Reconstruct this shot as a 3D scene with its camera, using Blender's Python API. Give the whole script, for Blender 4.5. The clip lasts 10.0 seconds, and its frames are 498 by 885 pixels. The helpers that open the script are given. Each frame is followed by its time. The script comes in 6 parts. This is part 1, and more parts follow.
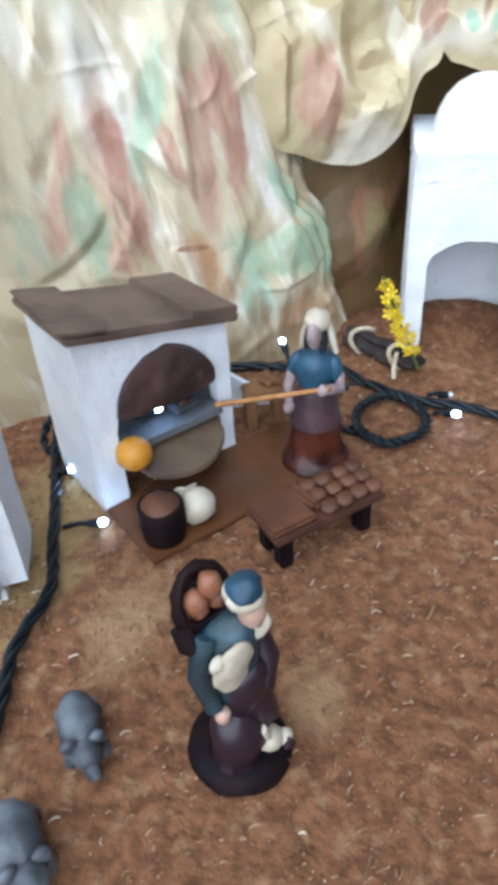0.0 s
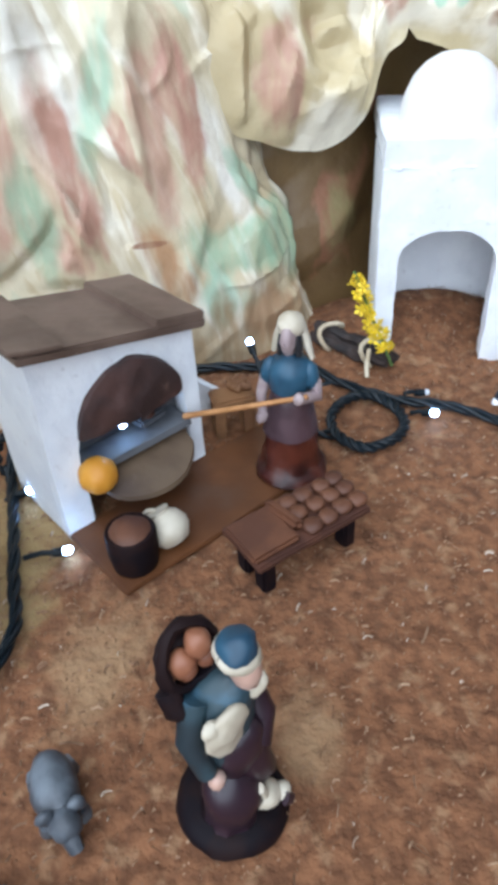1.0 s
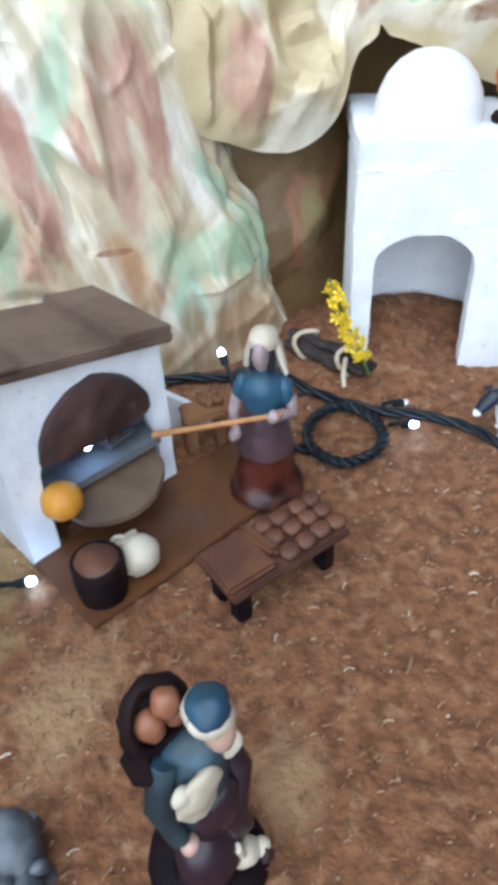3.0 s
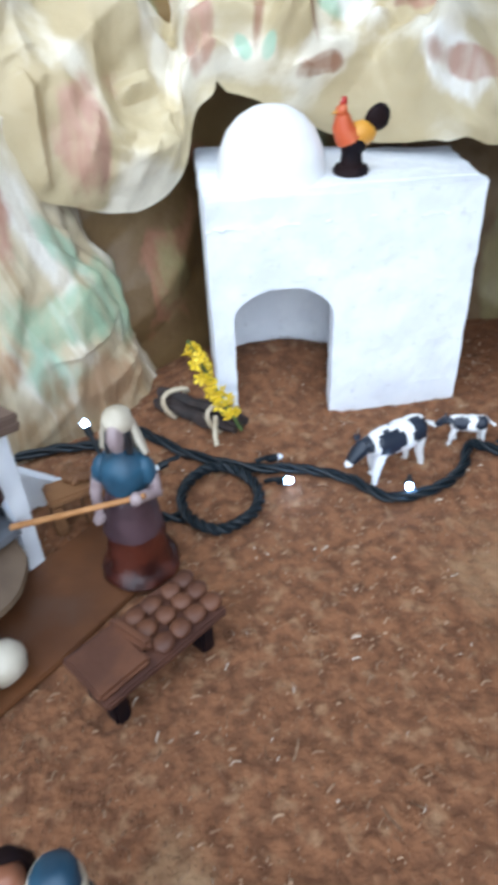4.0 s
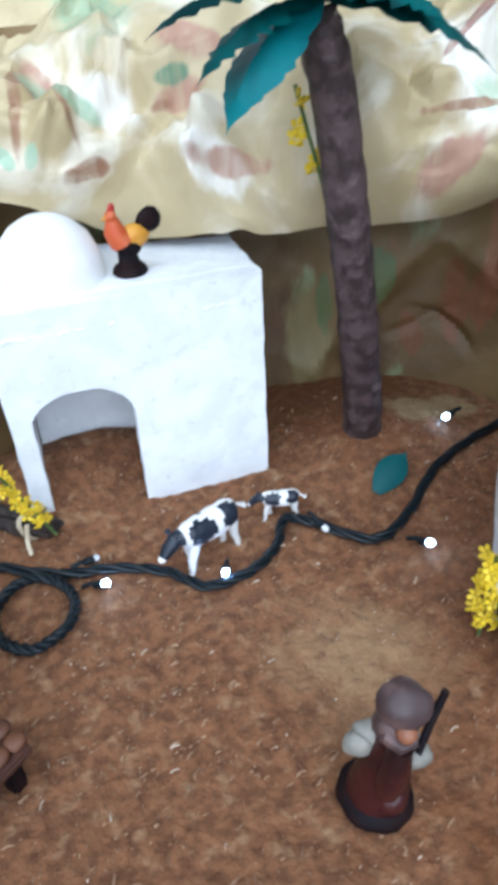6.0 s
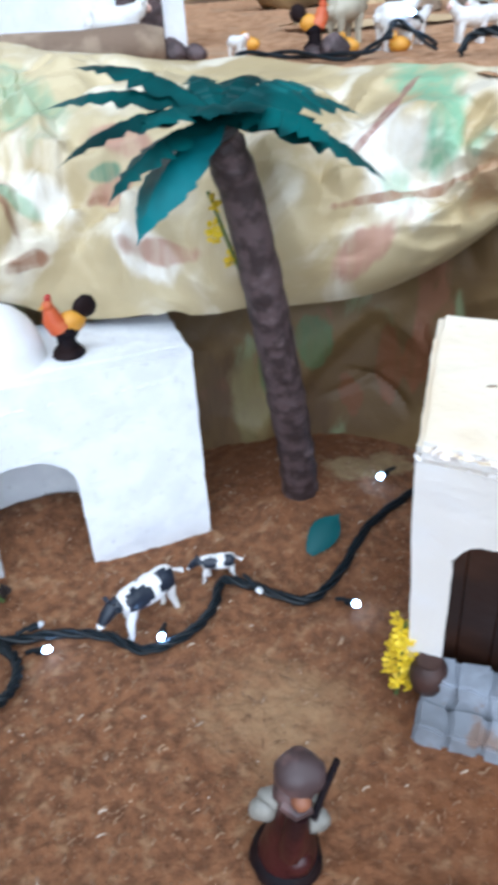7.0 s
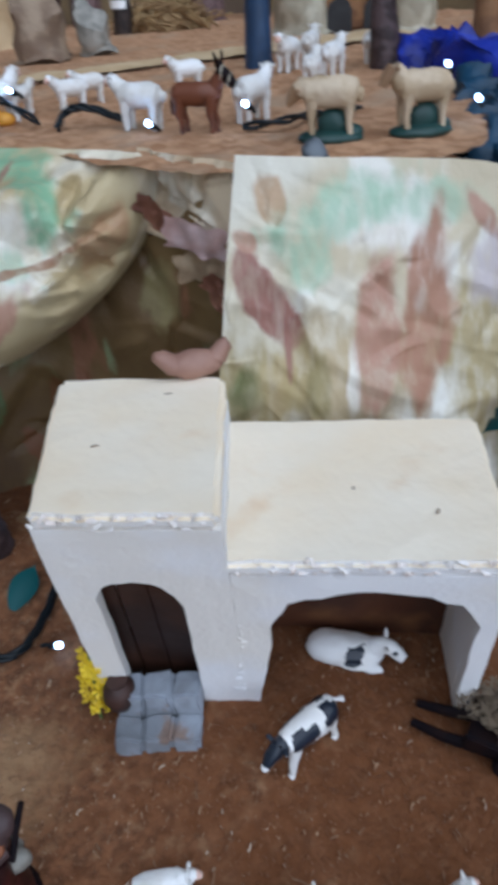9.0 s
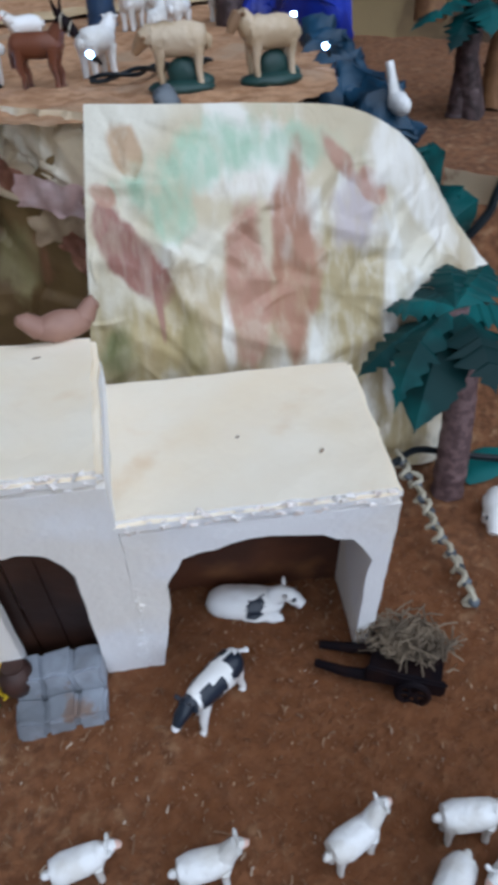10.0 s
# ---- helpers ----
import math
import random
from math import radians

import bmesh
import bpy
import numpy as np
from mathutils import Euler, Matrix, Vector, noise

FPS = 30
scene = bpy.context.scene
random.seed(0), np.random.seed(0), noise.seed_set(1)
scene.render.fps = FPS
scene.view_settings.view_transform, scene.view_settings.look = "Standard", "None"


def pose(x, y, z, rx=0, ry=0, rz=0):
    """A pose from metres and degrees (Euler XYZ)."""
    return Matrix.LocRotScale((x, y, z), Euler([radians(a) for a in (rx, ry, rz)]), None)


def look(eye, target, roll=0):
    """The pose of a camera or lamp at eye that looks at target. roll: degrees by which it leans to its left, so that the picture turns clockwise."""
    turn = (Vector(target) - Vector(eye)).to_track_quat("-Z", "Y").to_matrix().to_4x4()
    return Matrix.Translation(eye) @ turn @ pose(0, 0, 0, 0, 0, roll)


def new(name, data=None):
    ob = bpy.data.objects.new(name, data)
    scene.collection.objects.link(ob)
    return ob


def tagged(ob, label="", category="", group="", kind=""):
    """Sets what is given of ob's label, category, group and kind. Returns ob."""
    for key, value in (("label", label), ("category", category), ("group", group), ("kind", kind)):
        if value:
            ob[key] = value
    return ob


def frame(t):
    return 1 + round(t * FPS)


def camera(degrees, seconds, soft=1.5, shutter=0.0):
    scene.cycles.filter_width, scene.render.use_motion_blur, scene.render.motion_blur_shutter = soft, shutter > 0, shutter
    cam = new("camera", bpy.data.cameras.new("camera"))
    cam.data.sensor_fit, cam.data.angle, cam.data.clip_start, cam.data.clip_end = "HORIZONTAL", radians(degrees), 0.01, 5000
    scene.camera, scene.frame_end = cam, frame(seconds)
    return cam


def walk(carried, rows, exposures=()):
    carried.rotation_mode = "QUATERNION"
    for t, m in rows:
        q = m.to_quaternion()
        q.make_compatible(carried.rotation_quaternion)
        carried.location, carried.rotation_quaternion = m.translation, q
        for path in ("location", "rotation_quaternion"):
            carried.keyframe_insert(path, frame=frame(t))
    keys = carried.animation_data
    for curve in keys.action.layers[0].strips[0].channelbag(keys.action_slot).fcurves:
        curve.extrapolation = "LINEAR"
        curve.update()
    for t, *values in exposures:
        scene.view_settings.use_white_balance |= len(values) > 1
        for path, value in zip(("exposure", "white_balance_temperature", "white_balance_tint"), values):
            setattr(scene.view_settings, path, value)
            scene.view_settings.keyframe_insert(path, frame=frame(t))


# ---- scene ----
cam = camera(38.5, 10.0, soft=5.3, shutter=0.5)
PATH = [
    (0, (0.0523, 0.0070, 0.2151), (0.0099, 0.2437, 0.0357), -3.82),
    (0.5, (0.0475, 0.0195, 0.2169), (0.0198, 0.2541, 0.0320), -3.83),
    (1, (0.0420, 0.0316, 0.2146), (0.0185, 0.2645, 0.0271), -3.49),
    (1.5, (0.0385, 0.0447, 0.2119), (0.0193, 0.2757, 0.0213), -3.20),
    (2, (0.0356, 0.0466, 0.2127), (0.0170, 0.2770, 0.0214), -3.10),
    (3.3, (0.0463, 0.0520, 0.2139), (0.0372, 0.2855, 0.0257), -3.10),
    (3.5, (0.0487, 0.0577, 0.2162), (0.0499, 0.2926, 0.0296), -3.13),
    (4, (0.0613, 0.0703, 0.2236), (0.0857, 0.3045, 0.0378), -2.68),
    (4.5, (0.0676, 0.0826, 0.2251), (0.1073, 0.3155, 0.0402), -2.69),
    (5, (0.0753, 0.0903, 0.2315), (0.1284, 0.3212, 0.0475), -2.35),
    (5.5, (0.0871, 0.0890, 0.2404), (0.1566, 0.3168, 0.0580), -2.32),
    (5.7, (0.0934, 0.0847, 0.2403), (0.1644, 0.3137, 0.0600), -2.64),
    (6.8, (0.1252, 0.0637, 0.2709), (0.1965, 0.3018, 0.1029), -3.89),
    (7, (0.1309, 0.0618, 0.2725), (0.2070, 0.2991, 0.1055), -3.69),
    (7.5, (0.1496, 0.0482, 0.2773), (0.2445, 0.2802, 0.1124), -3.57),
    (8, (0.1652, 0.0326, 0.2861), (0.2762, 0.2577, 0.1218), -3.57),
    (8.5, (0.1771, 0.0227, 0.2984), (0.3108, 0.2382, 0.1382), -3.40),
    (9, (0.1726, 0.0130, 0.3079), (0.3293, 0.2044, 0.1382), -3.97),
    (9.5, (0.1734, 0.0134, 0.2992), (0.3453, 0.1826, 0.1209), -3.73),
    (10, (0.1718, 0.0104, 0.2951), (0.3574, 0.1643, 0.1166), -3.01),
]
walk(cam, [(t, look(eye, target, roll)) for t, eye, target, roll in PATH],
     [(0, 0.6, 5950, 9), (3.5, 0.6, 5850, 9), (5, 0.55, 5750, 7), (5.5, 0.55, 5750, 7), (7, 0.55, 5800, 9), (7.5, 0.34, 5800, 10), (8, 0.02, 5800, 11), (8.5, -0.2, 5800, 11), (9, -0.28, 5800, 11), (10, -0.26, 5850, 11)])

# ---- light: a room with a large window behind the viewer ----
world = bpy.data.worlds.new("room_light")
scene.world = world
world.use_nodes = True
wn = world.node_tree.nodes
sky = wn.new("ShaderNodeTexSky")
sky.sky_type, sky.sun_disc = "NISHITA", False
sky.sun_elevation, sky.sun_rotation = radians(46), radians(197)
bg = wn["Background"]
world.node_tree.links.new(sky.outputs[0], bg.inputs[0])
bg.inputs[1].default_value = 0.014
sun = new("sun", bpy.data.lights.new("sun", "SUN"))
sun.data.energy, sun.data.angle, sun.data.color = 3.85, radians(95), (0.90, 0.97, 1.05)
sun.matrix_world = look((-0.4, -1.3, 1.4), (0, 0, 0))

# ---- materials ----
S = 0.1  # shapes below are written in decimetres


def material(name, base, rough=0.6, second=None, scale=60.0, mix=(0.4, 0.6), detail=4.0, bump=0.0, bump_scale=None,
             metal=0.0, vary=0.0, stain=None, stain_scale=8.0, stain_mix=(0.52, 0.62), spec=0.5, coat=0.0):
    """Noise-mixed colours with a finer bump; stain adds blotches of a third colour at a larger scale."""
    m = bpy.data.materials.new(name)
    m.use_nodes = True
    nt = m.node_tree
    n, l = nt.nodes, nt.links
    b = n["Principled BSDF"]
    b.inputs["Roughness"].default_value, b.inputs["Metallic"].default_value = rough, metal
    b.inputs["Specular IOR Level"].default_value = spec
    b.inputs["Coat Weight"].default_value = coat
    geo = n.new("ShaderNodeNewGeometry")
    second = second or tuple(c * 0.8 for c in base)

    def noise_ramp(sc, lo, hi, det):
        t = n.new("ShaderNodeTexNoise")
        t.inputs["Scale"].default_value, t.inputs["Detail"].default_value = sc, det
        l.new(geo.outputs["Position"], t.inputs["Vector"])
        r = n.new("ShaderNodeMapRange")
        r.interpolation_type = "SMOOTHSTEP"
        r.inputs[1].default_value, r.inputs[2].default_value = lo, hi
        l.new(t.outputs["Fac"], r.inputs[0])
        return r.outputs[0]

    def blend(fac, a, c):
        x = n.new("ShaderNodeMix")
        x.data_type = "RGBA"
        l.new(fac, x.inputs[0])
        for k, v in ((6, a), (7, c)):
            if isinstance(v, tuple):
                x.inputs[k].default_value = (*v, 1)
            else:
                l.new(v, x.inputs[k])
        return x.outputs[2]

    col = blend(noise_ramp(scale, *mix, detail), base, second)
    if stain:
        col = blend(noise_ramp(stain_scale, *stain_mix, 5.0), col, stain)
    if vary:
        info = n.new("ShaderNodeObjectInfo")
        h = n.new("ShaderNodeHueSaturation")
        r = n.new("ShaderNodeMapRange")
        r.inputs[3].default_value, r.inputs[4].default_value = 1 - vary, 1 + vary
        l.new(info.outputs["Random"], r.inputs[0])
        l.new(r.outputs[0], h.inputs["Value"])
        l.new(col, h.inputs["Color"])
        col = h.outputs[0]
    l.new(col, b.inputs["Base Color"])
    if bump:
        t = n.new("ShaderNodeTexNoise")
        t.inputs["Scale"].default_value, t.inputs["Detail"].default_value = bump_scale or scale * 3, 6
        l.new(geo.outputs["Position"], t.inputs["Vector"])
        bp = n.new("ShaderNodeBump")
        bp.inputs["Strength"].default_value, bp.inputs["Distance"].default_value = bump, 0.002
        l.new(t.outputs["Fac"], bp.inputs["Height"])
        l.new(bp.outputs[0], b.inputs["Normal"])
    return m


SAWDUST = material("sawdust", (0.228, 0.098, 0.042), 0.95, (0.125, 0.05, 0.02), 170, (0.36, 0.66), bump=0.7, bump_scale=420,
                   stain=(0.31, 0.175, 0.09), stain_scale=120, stain_mix=(0.52, 0.76))
# Terrace sawdust, made paler to put its stronger light into the colour.
TERRACED = material("pale_lit_sawdust", (0.52, 0.30, 0.165), 0.95, (0.34, 0.17, 0.08), 110, (0.34, 0.66), bump=0.9, bump_scale=420,
                    stain=(0.40, 0.27, 0.17), stain_scale=18, stain_mix=(0.52, 0.75))
WHITE = material("white_foam", (0.80, 0.82, 0.84), 0.8, (0.74, 0.76, 0.79), 60, bump=0.45, bump_scale=170,
                 stain=(0.68, 0.69, 0.71), stain_scale=240, stain_mix=(0.64, 0.72))
YELLOWED = material("yellowed_foam", (0.90, 0.81, 0.66), 0.75, (0.88, 0.74, 0.54), 14, (0.35, 0.7), bump=0.4, bump_scale=150,
                    stain=(0.80, 0.62, 0.42), stain_scale=34, stain_mix=(0.58, 0.8))
CRUMB = material("dirty_foam_crumbs", (0.84, 0.80, 0.76), 0.8, (0.74, 0.64, 0.57), 90, bump=0.3)
CREAM = material("cream_foam", (0.86, 0.86, 0.87), 0.75, (0.85, 0.81, 0.75), 14, bump=0.3, bump_scale=300,
                 stain=(0.62, 0.48, 0.33), stain_scale=25, stain_mix=(0.68, 0.8))


def cloth_material(name, base, second, blots, streak=(6, 6, 2.5), flow=None, m=None, tilt=0.0):
    """Painted kraft paper: faint noise washes, then brushed patches, each (place, size, colour, softness) in decimetres."""
    m = m or material(name, base, 0.55, second, 12, (0.42, 0.62), bump=0.55, bump_scale=110)
    nt = m.node_tree
    n, l = nt.nodes, nt.links
    b = n["Principled BSDF"]
    col = b.inputs["Base Color"].links[0].from_socket
    geo = n.new("ShaderNodeNewGeometry")
    turned = n.new("ShaderNodeVectorRotate")
    turned.rotation_type = "Y_AXIS"
    turned.inputs["Angle"].default_value = radians(tilt)
    l.new(geo.outputs["Position"], turned.inputs["Vector"])
    warp = n.new("ShaderNodeTexNoise")
    warp.inputs["Scale"].default_value, warp.inputs["Detail"].default_value, warp.inputs["Roughness"].default_value = 42, 6, 0.65
    wm = n.new("ShaderNodeMapping")
    wm.inputs["Scale"].default_value = (1.0, 1.0, 0.4)
    l.new(turned.outputs[0], wm.inputs[0])
    l.new(wm.outputs[0], warp.inputs["Vector"])
    brush = n.new("ShaderNodeTexNoise")
    brush.inputs["Scale"].default_value, brush.inputs["Detail"].default_value = 160, 3
    bm_ = n.new("ShaderNodeMapping")
    bm_.inputs["Scale"].default_value = (1.0, 1.0, 0.16)
    l.new(turned.outputs[0], bm_.inputs[0])
    l.new(bm_.outputs[0], brush.inputs["Vector"])
    br = n.new("ShaderNodeMapRange")
    br.inputs[1].default_value, br.inputs[2].default_value, br.inputs[3].default_value, br.inputs[4].default_value = 0.35, 0.6, 0.65, 1.0
    l.new(brush.outputs["Fac"], br.inputs[0])

    def lay(fac, colour):
        nonlocal col
        x = n.new("ShaderNodeMix")
        x.data_type = "RGBA"
        l.new(fac, x.inputs[0])
        l.new(col, x.inputs[6])
        x.inputs[7].default_value = (*colour, 1)
        col = x.outputs[2]

    for k, (colour, lo, hi) in enumerate(flow or ()):
        mp = n.new("ShaderNodeMapping")
        mp.inputs["Location"].default_value = (3.7 * k, 1.3 * k, 0.4 * k)
        mp.inputs["Scale"].default_value = streak
        t = n.new("ShaderNodeTexNoise")
        t.inputs["Scale"].default_value, t.inputs["Detail"].default_value, t.inputs["Distortion"].default_value = 3.0, 7, 0.6
        r = n.new("ShaderNodeMapRange")
        r.interpolation_type = "SMOOTHSTEP"
        r.inputs[1].default_value, r.inputs[2].default_value, r.inputs[4].default_value = lo, hi, 0.85
        l.new(turned.outputs[0], mp.inputs[0])
        l.new(mp.outputs[0], t.inputs["Vector"])
        l.new(t.outputs["Fac"], r.inputs[0])
        lay(r.outputs[0], colour)
    for (x, y, z), (sx, sy, sz), colour, soft in blots:
        sub = n.new("ShaderNodeVectorMath")
        sub.operation = "SUBTRACT"
        sub.inputs[1].default_value = (x * S, y * S, z * S)
        mul = n.new("ShaderNodeVectorMath")
        mul.operation = "MULTIPLY"
        mul.inputs[1].default_value = (1 / (sx * S), 1 / (sy * S), 1 / (sz * S))
        ln = n.new("ShaderNodeVectorMath")
        ln.operation = "LENGTH"
        add = n.new("ShaderNodeMath")
        add.operation = "MULTIPLY_ADD"
        add.inputs[1].default_value = 2.6
        r = n.new("ShaderNodeMapRange")
        r.interpolation_type = "SMOOTHSTEP"
        r.inputs[1].default_value, r.inputs[2].default_value, r.inputs[3].default_value, r.inputs[4].default_value = 2.15 - soft, 2.15 + soft, 0.85, 0.0
        l.new(geo.outputs["Position"], sub.inputs[0])
        rot = n.new("ShaderNodeVectorRotate")
        rot.rotation_type = "Y_AXIS"
        rot.inputs["Angle"].default_value = radians(tilt)
        l.new(sub.outputs[0], rot.inputs["Vector"])
        l.new(rot.outputs[0], mul.inputs[0])
        l.new(mul.outputs[0], ln.inputs[0])
        l.new(warp.outputs["Fac"], add.inputs[0])
        l.new(ln.outputs["Value"], add.inputs[2])
        l.new(add.outputs[0], r.inputs[0])
        thin = n.new("ShaderNodeMath")
        thin.operation = "MULTIPLY"
        l.new(r.outputs[0], thin.inputs[0])
        l.new(br.outputs[0], thin.inputs[1])
        lay(thin.outputs[0], colour)
    l.new(col, b.inputs["Base Color"])
    return m


def glowing(name, colour, power):
    m = bpy.data.materials.new(name)
    m.use_nodes = True
    b = m.node_tree.nodes["Principled BSDF"]
    b.inputs["Base Color"].default_value = (*colour, 1)
    b.inputs["Emission Color"].default_value = (*colour, 1)
    b.inputs["Emission Strength"].default_value = power
    return m


PAPER, PAPER2 = (0.53, 0.435, 0.26), (0.45, 0.35, 0.19)
GREENP, ROSE, RUST, WHITISH = (0.27, 0.40, 0.26), (0.42, 0.225, 0.16), (0.27, 0.12, 0.065), (0.74, 0.68, 0.55)
LILAC, OLIVE, ROSE2 = (0.52, 0.46, 0.48), (0.27, 0.225, 0.10), (0.31, 0.145, 0.115)
TANP, SHADEP, RUSTD, PINE = (0.36, 0.22, 0.12), (0.10, 0.055, 0.025), (0.19, 0.07, 0.028), (0.10, 0.17, 0.07)
# The first two patches paint the recess's shade onto the cloth.
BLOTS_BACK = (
    ((2.40, 4.54, 0.42), (0.23, 0.36, 0.52), SHADEP, 0.35),
    ((2.93, 4.40, 0.15), (0.23, 0.23, 0.27), SHADEP, 0.35),
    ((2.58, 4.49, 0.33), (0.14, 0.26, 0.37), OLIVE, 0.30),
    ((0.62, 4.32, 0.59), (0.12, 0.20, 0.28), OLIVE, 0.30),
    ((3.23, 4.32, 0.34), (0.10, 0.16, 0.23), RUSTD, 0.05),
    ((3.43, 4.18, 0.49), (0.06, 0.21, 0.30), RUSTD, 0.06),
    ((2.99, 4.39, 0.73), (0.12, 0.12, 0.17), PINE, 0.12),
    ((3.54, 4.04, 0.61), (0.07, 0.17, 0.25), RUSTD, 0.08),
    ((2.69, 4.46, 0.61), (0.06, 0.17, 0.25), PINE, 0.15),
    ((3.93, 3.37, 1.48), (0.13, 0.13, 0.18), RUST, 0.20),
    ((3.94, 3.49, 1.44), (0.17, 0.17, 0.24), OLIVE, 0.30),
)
CLOTH_LEFT = cloth_material("painted_paper_left", (0.59, 0.51, 0.35), (0.51, 0.41, 0.255), (), (22, 22, 4), [((0.44, 0.33, 0.19), 0.6, 0.7), ((0.44, 0.47, 0.33), 0.6, 0.72), ((0.76, 0.70, 0.57), 0.52, 0.66)], tilt=20)
# Base colour darkened below the cream paper's own, to stand for shade.
CLOTH_BACK = cloth_material("painted_paper_back_shaded", (0.20, 0.125, 0.048), (0.13, 0.075, 0.028), BLOTS_BACK, (8, 8, 4), [(RUST, 0.6, 0.66), ((0.28, 0.34, 0.18), 0.58, 0.68)])
CLOTH_LIP = cloth_material("painted_paper_lip", PAPER, PAPER2, (), (7, 7, 5), [(WHITISH, 0.5, 0.64)])
CLOTH_RIGHT = cloth_material("painted_paper_right", (0.70, 0.66, 0.55), (0.58, 0.50, 0.35), (), (12, 12, 4), [((0.80, 0.78, 0.71), 0.5, 0.62)])


def stroke(m, colour, a, b, width, soft=0.25, strength=0.88, facing=(0.0, -0.8, 0.6)):
    """A dry brush mark on a painted cloth from a to b, so many decimetres wide."""
    n, l = m.node_tree.nodes, m.node_tree.links
    base = n["Principled BSDF"].inputs["Base Color"]
    if "ragged" not in n:
        geo = n.new("ShaderNodeNewGeometry")
        geo.name = "where"
        for name, scale, detail, squeeze in (("ragged", 55, 6, 0.45), ("bristle", 190, 3, 0.14)):
            mp = n.new("ShaderNodeMapping")
            mp.inputs["Rotation"].default_value[1] = radians(16)
            mp.inputs["Scale"].default_value = (1, 1, squeeze)
            t = n.new("ShaderNodeTexNoise")
            t.name = name
            t.inputs["Scale"].default_value, t.inputs["Detail"].default_value = scale, detail
            l.new(geo.outputs["Position"], mp.inputs[0])
            l.new(mp.outputs[0], t.inputs["Vector"])
        thin = n.new("ShaderNodeMapRange")
        thin.name = "thin"
        for k, v in ((1, 0.36), (2, 0.56), (3, 0.62), (4, 1.0)):
            thin.inputs[k].default_value = v
        l.new(n["bristle"].outputs["Fac"], thin.inputs[0])
    a, b = Vector(a) * S, Vector(b) * S
    d = (b - a) / 2
    side = d.cross(Vector(facing)).normalized()
    sub = n.new("ShaderNodeVectorMath")
    sub.operation = "SUBTRACT"
    sub.inputs[1].default_value = (a + b) / 2
    l.new(n["where"].outputs["Position"], sub.inputs[0])
    both = n.new("ShaderNodeCombineXYZ")
    for k, v in ((0, d / d.length_squared), (1, side / (width * S / 2))):
        dot = n.new("ShaderNodeVectorMath")
        dot.operation = "DOT_PRODUCT"
        dot.inputs[1].default_value = v
        l.new(sub.outputs[0], dot.inputs[0])
        l.new(dot.outputs["Value"], both.inputs[k])
    far = n.new("ShaderNodeVectorMath")
    far.operation = "LENGTH"
    l.new(both.outputs[0], far.inputs[0])
    add = n.new("ShaderNodeMath")
    add.operation = "MULTIPLY_ADD"
    add.inputs[1].default_value = 2.4
    l.new(n["ragged"].outputs["Fac"], add.inputs[0])
    l.new(far.outputs["Value"], add.inputs[2])
    r = n.new("ShaderNodeMapRange")
    r.interpolation_type = "SMOOTHSTEP"
    for k, v in ((1, 2.2 - soft), (2, 2.2 + soft), (3, strength), (4, 0.0)):
        r.inputs[k].default_value = v
    l.new(add.outputs[0], r.inputs[0])
    mul = n.new("ShaderNodeMath")
    mul.operation = "MULTIPLY"
    l.new(r.outputs[0], mul.inputs[0])
    l.new(n["thin"].outputs[0], mul.inputs[1])
    x = n.new("ShaderNodeMix")
    x.data_type = "RGBA"
    l.new(mul.outputs[0], x.inputs[0])
    l.new(base.links[0].from_socket, x.inputs[6])
    x.inputs[7].default_value = (*colour, 1)
    l.new(x.outputs[2], base)


ROSEP, MINT, SNOW, BROWNP = (0.45, 0.255, 0.18), (0.36, 0.52, 0.37), (0.84, 0.81, 0.74), (0.30, 0.15, 0.085)
# the left-hand cloth: long rose and green streaks, greener and browner towards its foot
stroke(CLOTH_LEFT, SNOW, (-0.86, 3.60, 1.85), (-0.66, 3.62, 1.15), 0.30, 0.5, 0.7)
stroke(CLOTH_LEFT, SNOW, (-0.06, 3.85, 1.35), (0.1, 3.85, 0.8), 0.13, 0.4, 0.7)
stroke(CLOTH_LEFT, ROSEP, (-0.76, 3.63, 1.52), (-0.76, 3.53, 1.00), 0.15, 0.45, 0.7)
stroke(CLOTH_LEFT, ROSE, (-0.72, 3.63, 1.38), (-0.55, 3.53, 0.64), 0.14, 0.25, 1.0)
stroke(CLOTH_LEFT, ROSE, (-0.55, 3.72, 1.46), (-0.33, 3.66, 1.00), 0.085, 0.2, 1.0)
stroke(CLOTH_LEFT, ROSE, (-0.24, 3.89, 1.74), (-0.10, 3.74, 1.05), 0.15, 0.22, 1.0)
stroke(CLOTH_LEFT, ROSEP, (-0.32, 3.76, 1.58), (-0.24, 3.68, 0.78), 0.13, 0.4, 0.8)
stroke(CLOTH_LEFT, ROSEP, (-0.90, 3.55, 1.50), (-0.98, 3.36, 0.72), 0.12, 0.3)
stroke(CLOTH_LEFT, ROSEP, (-0.90, 3.47, 0.92), (-0.55, 3.50, 0.60), 0.15, 0.3)
stroke(CLOTH_LEFT, MINT, (-0.44, 3.73, 1.72), (-0.59, 3.60, 1.08), 0.12, 0.45, 0.8)
stroke(CLOTH_LEFT, GREENP, (-0.89, 3.53, 1.18), (-0.82, 3.44, 0.66), 0.16, 0.45, 0.75)
stroke(CLOTH_LEFT, MINT, (0.03, 3.90, 1.12), (0.16, 4.02, 0.82), 0.10, 0.3, 0.8)
stroke(CLOTH_LEFT, GREENP, (-0.22, 3.67, 0.66), (0.28, 3.82, 0.62), 0.24, 0.35, 0.8)
stroke(CLOTH_LEFT, GREENP, (0.30, 4.05, 0.78), (0.33, 3.98, 0.42), 0.22, 0.3, 0.8)
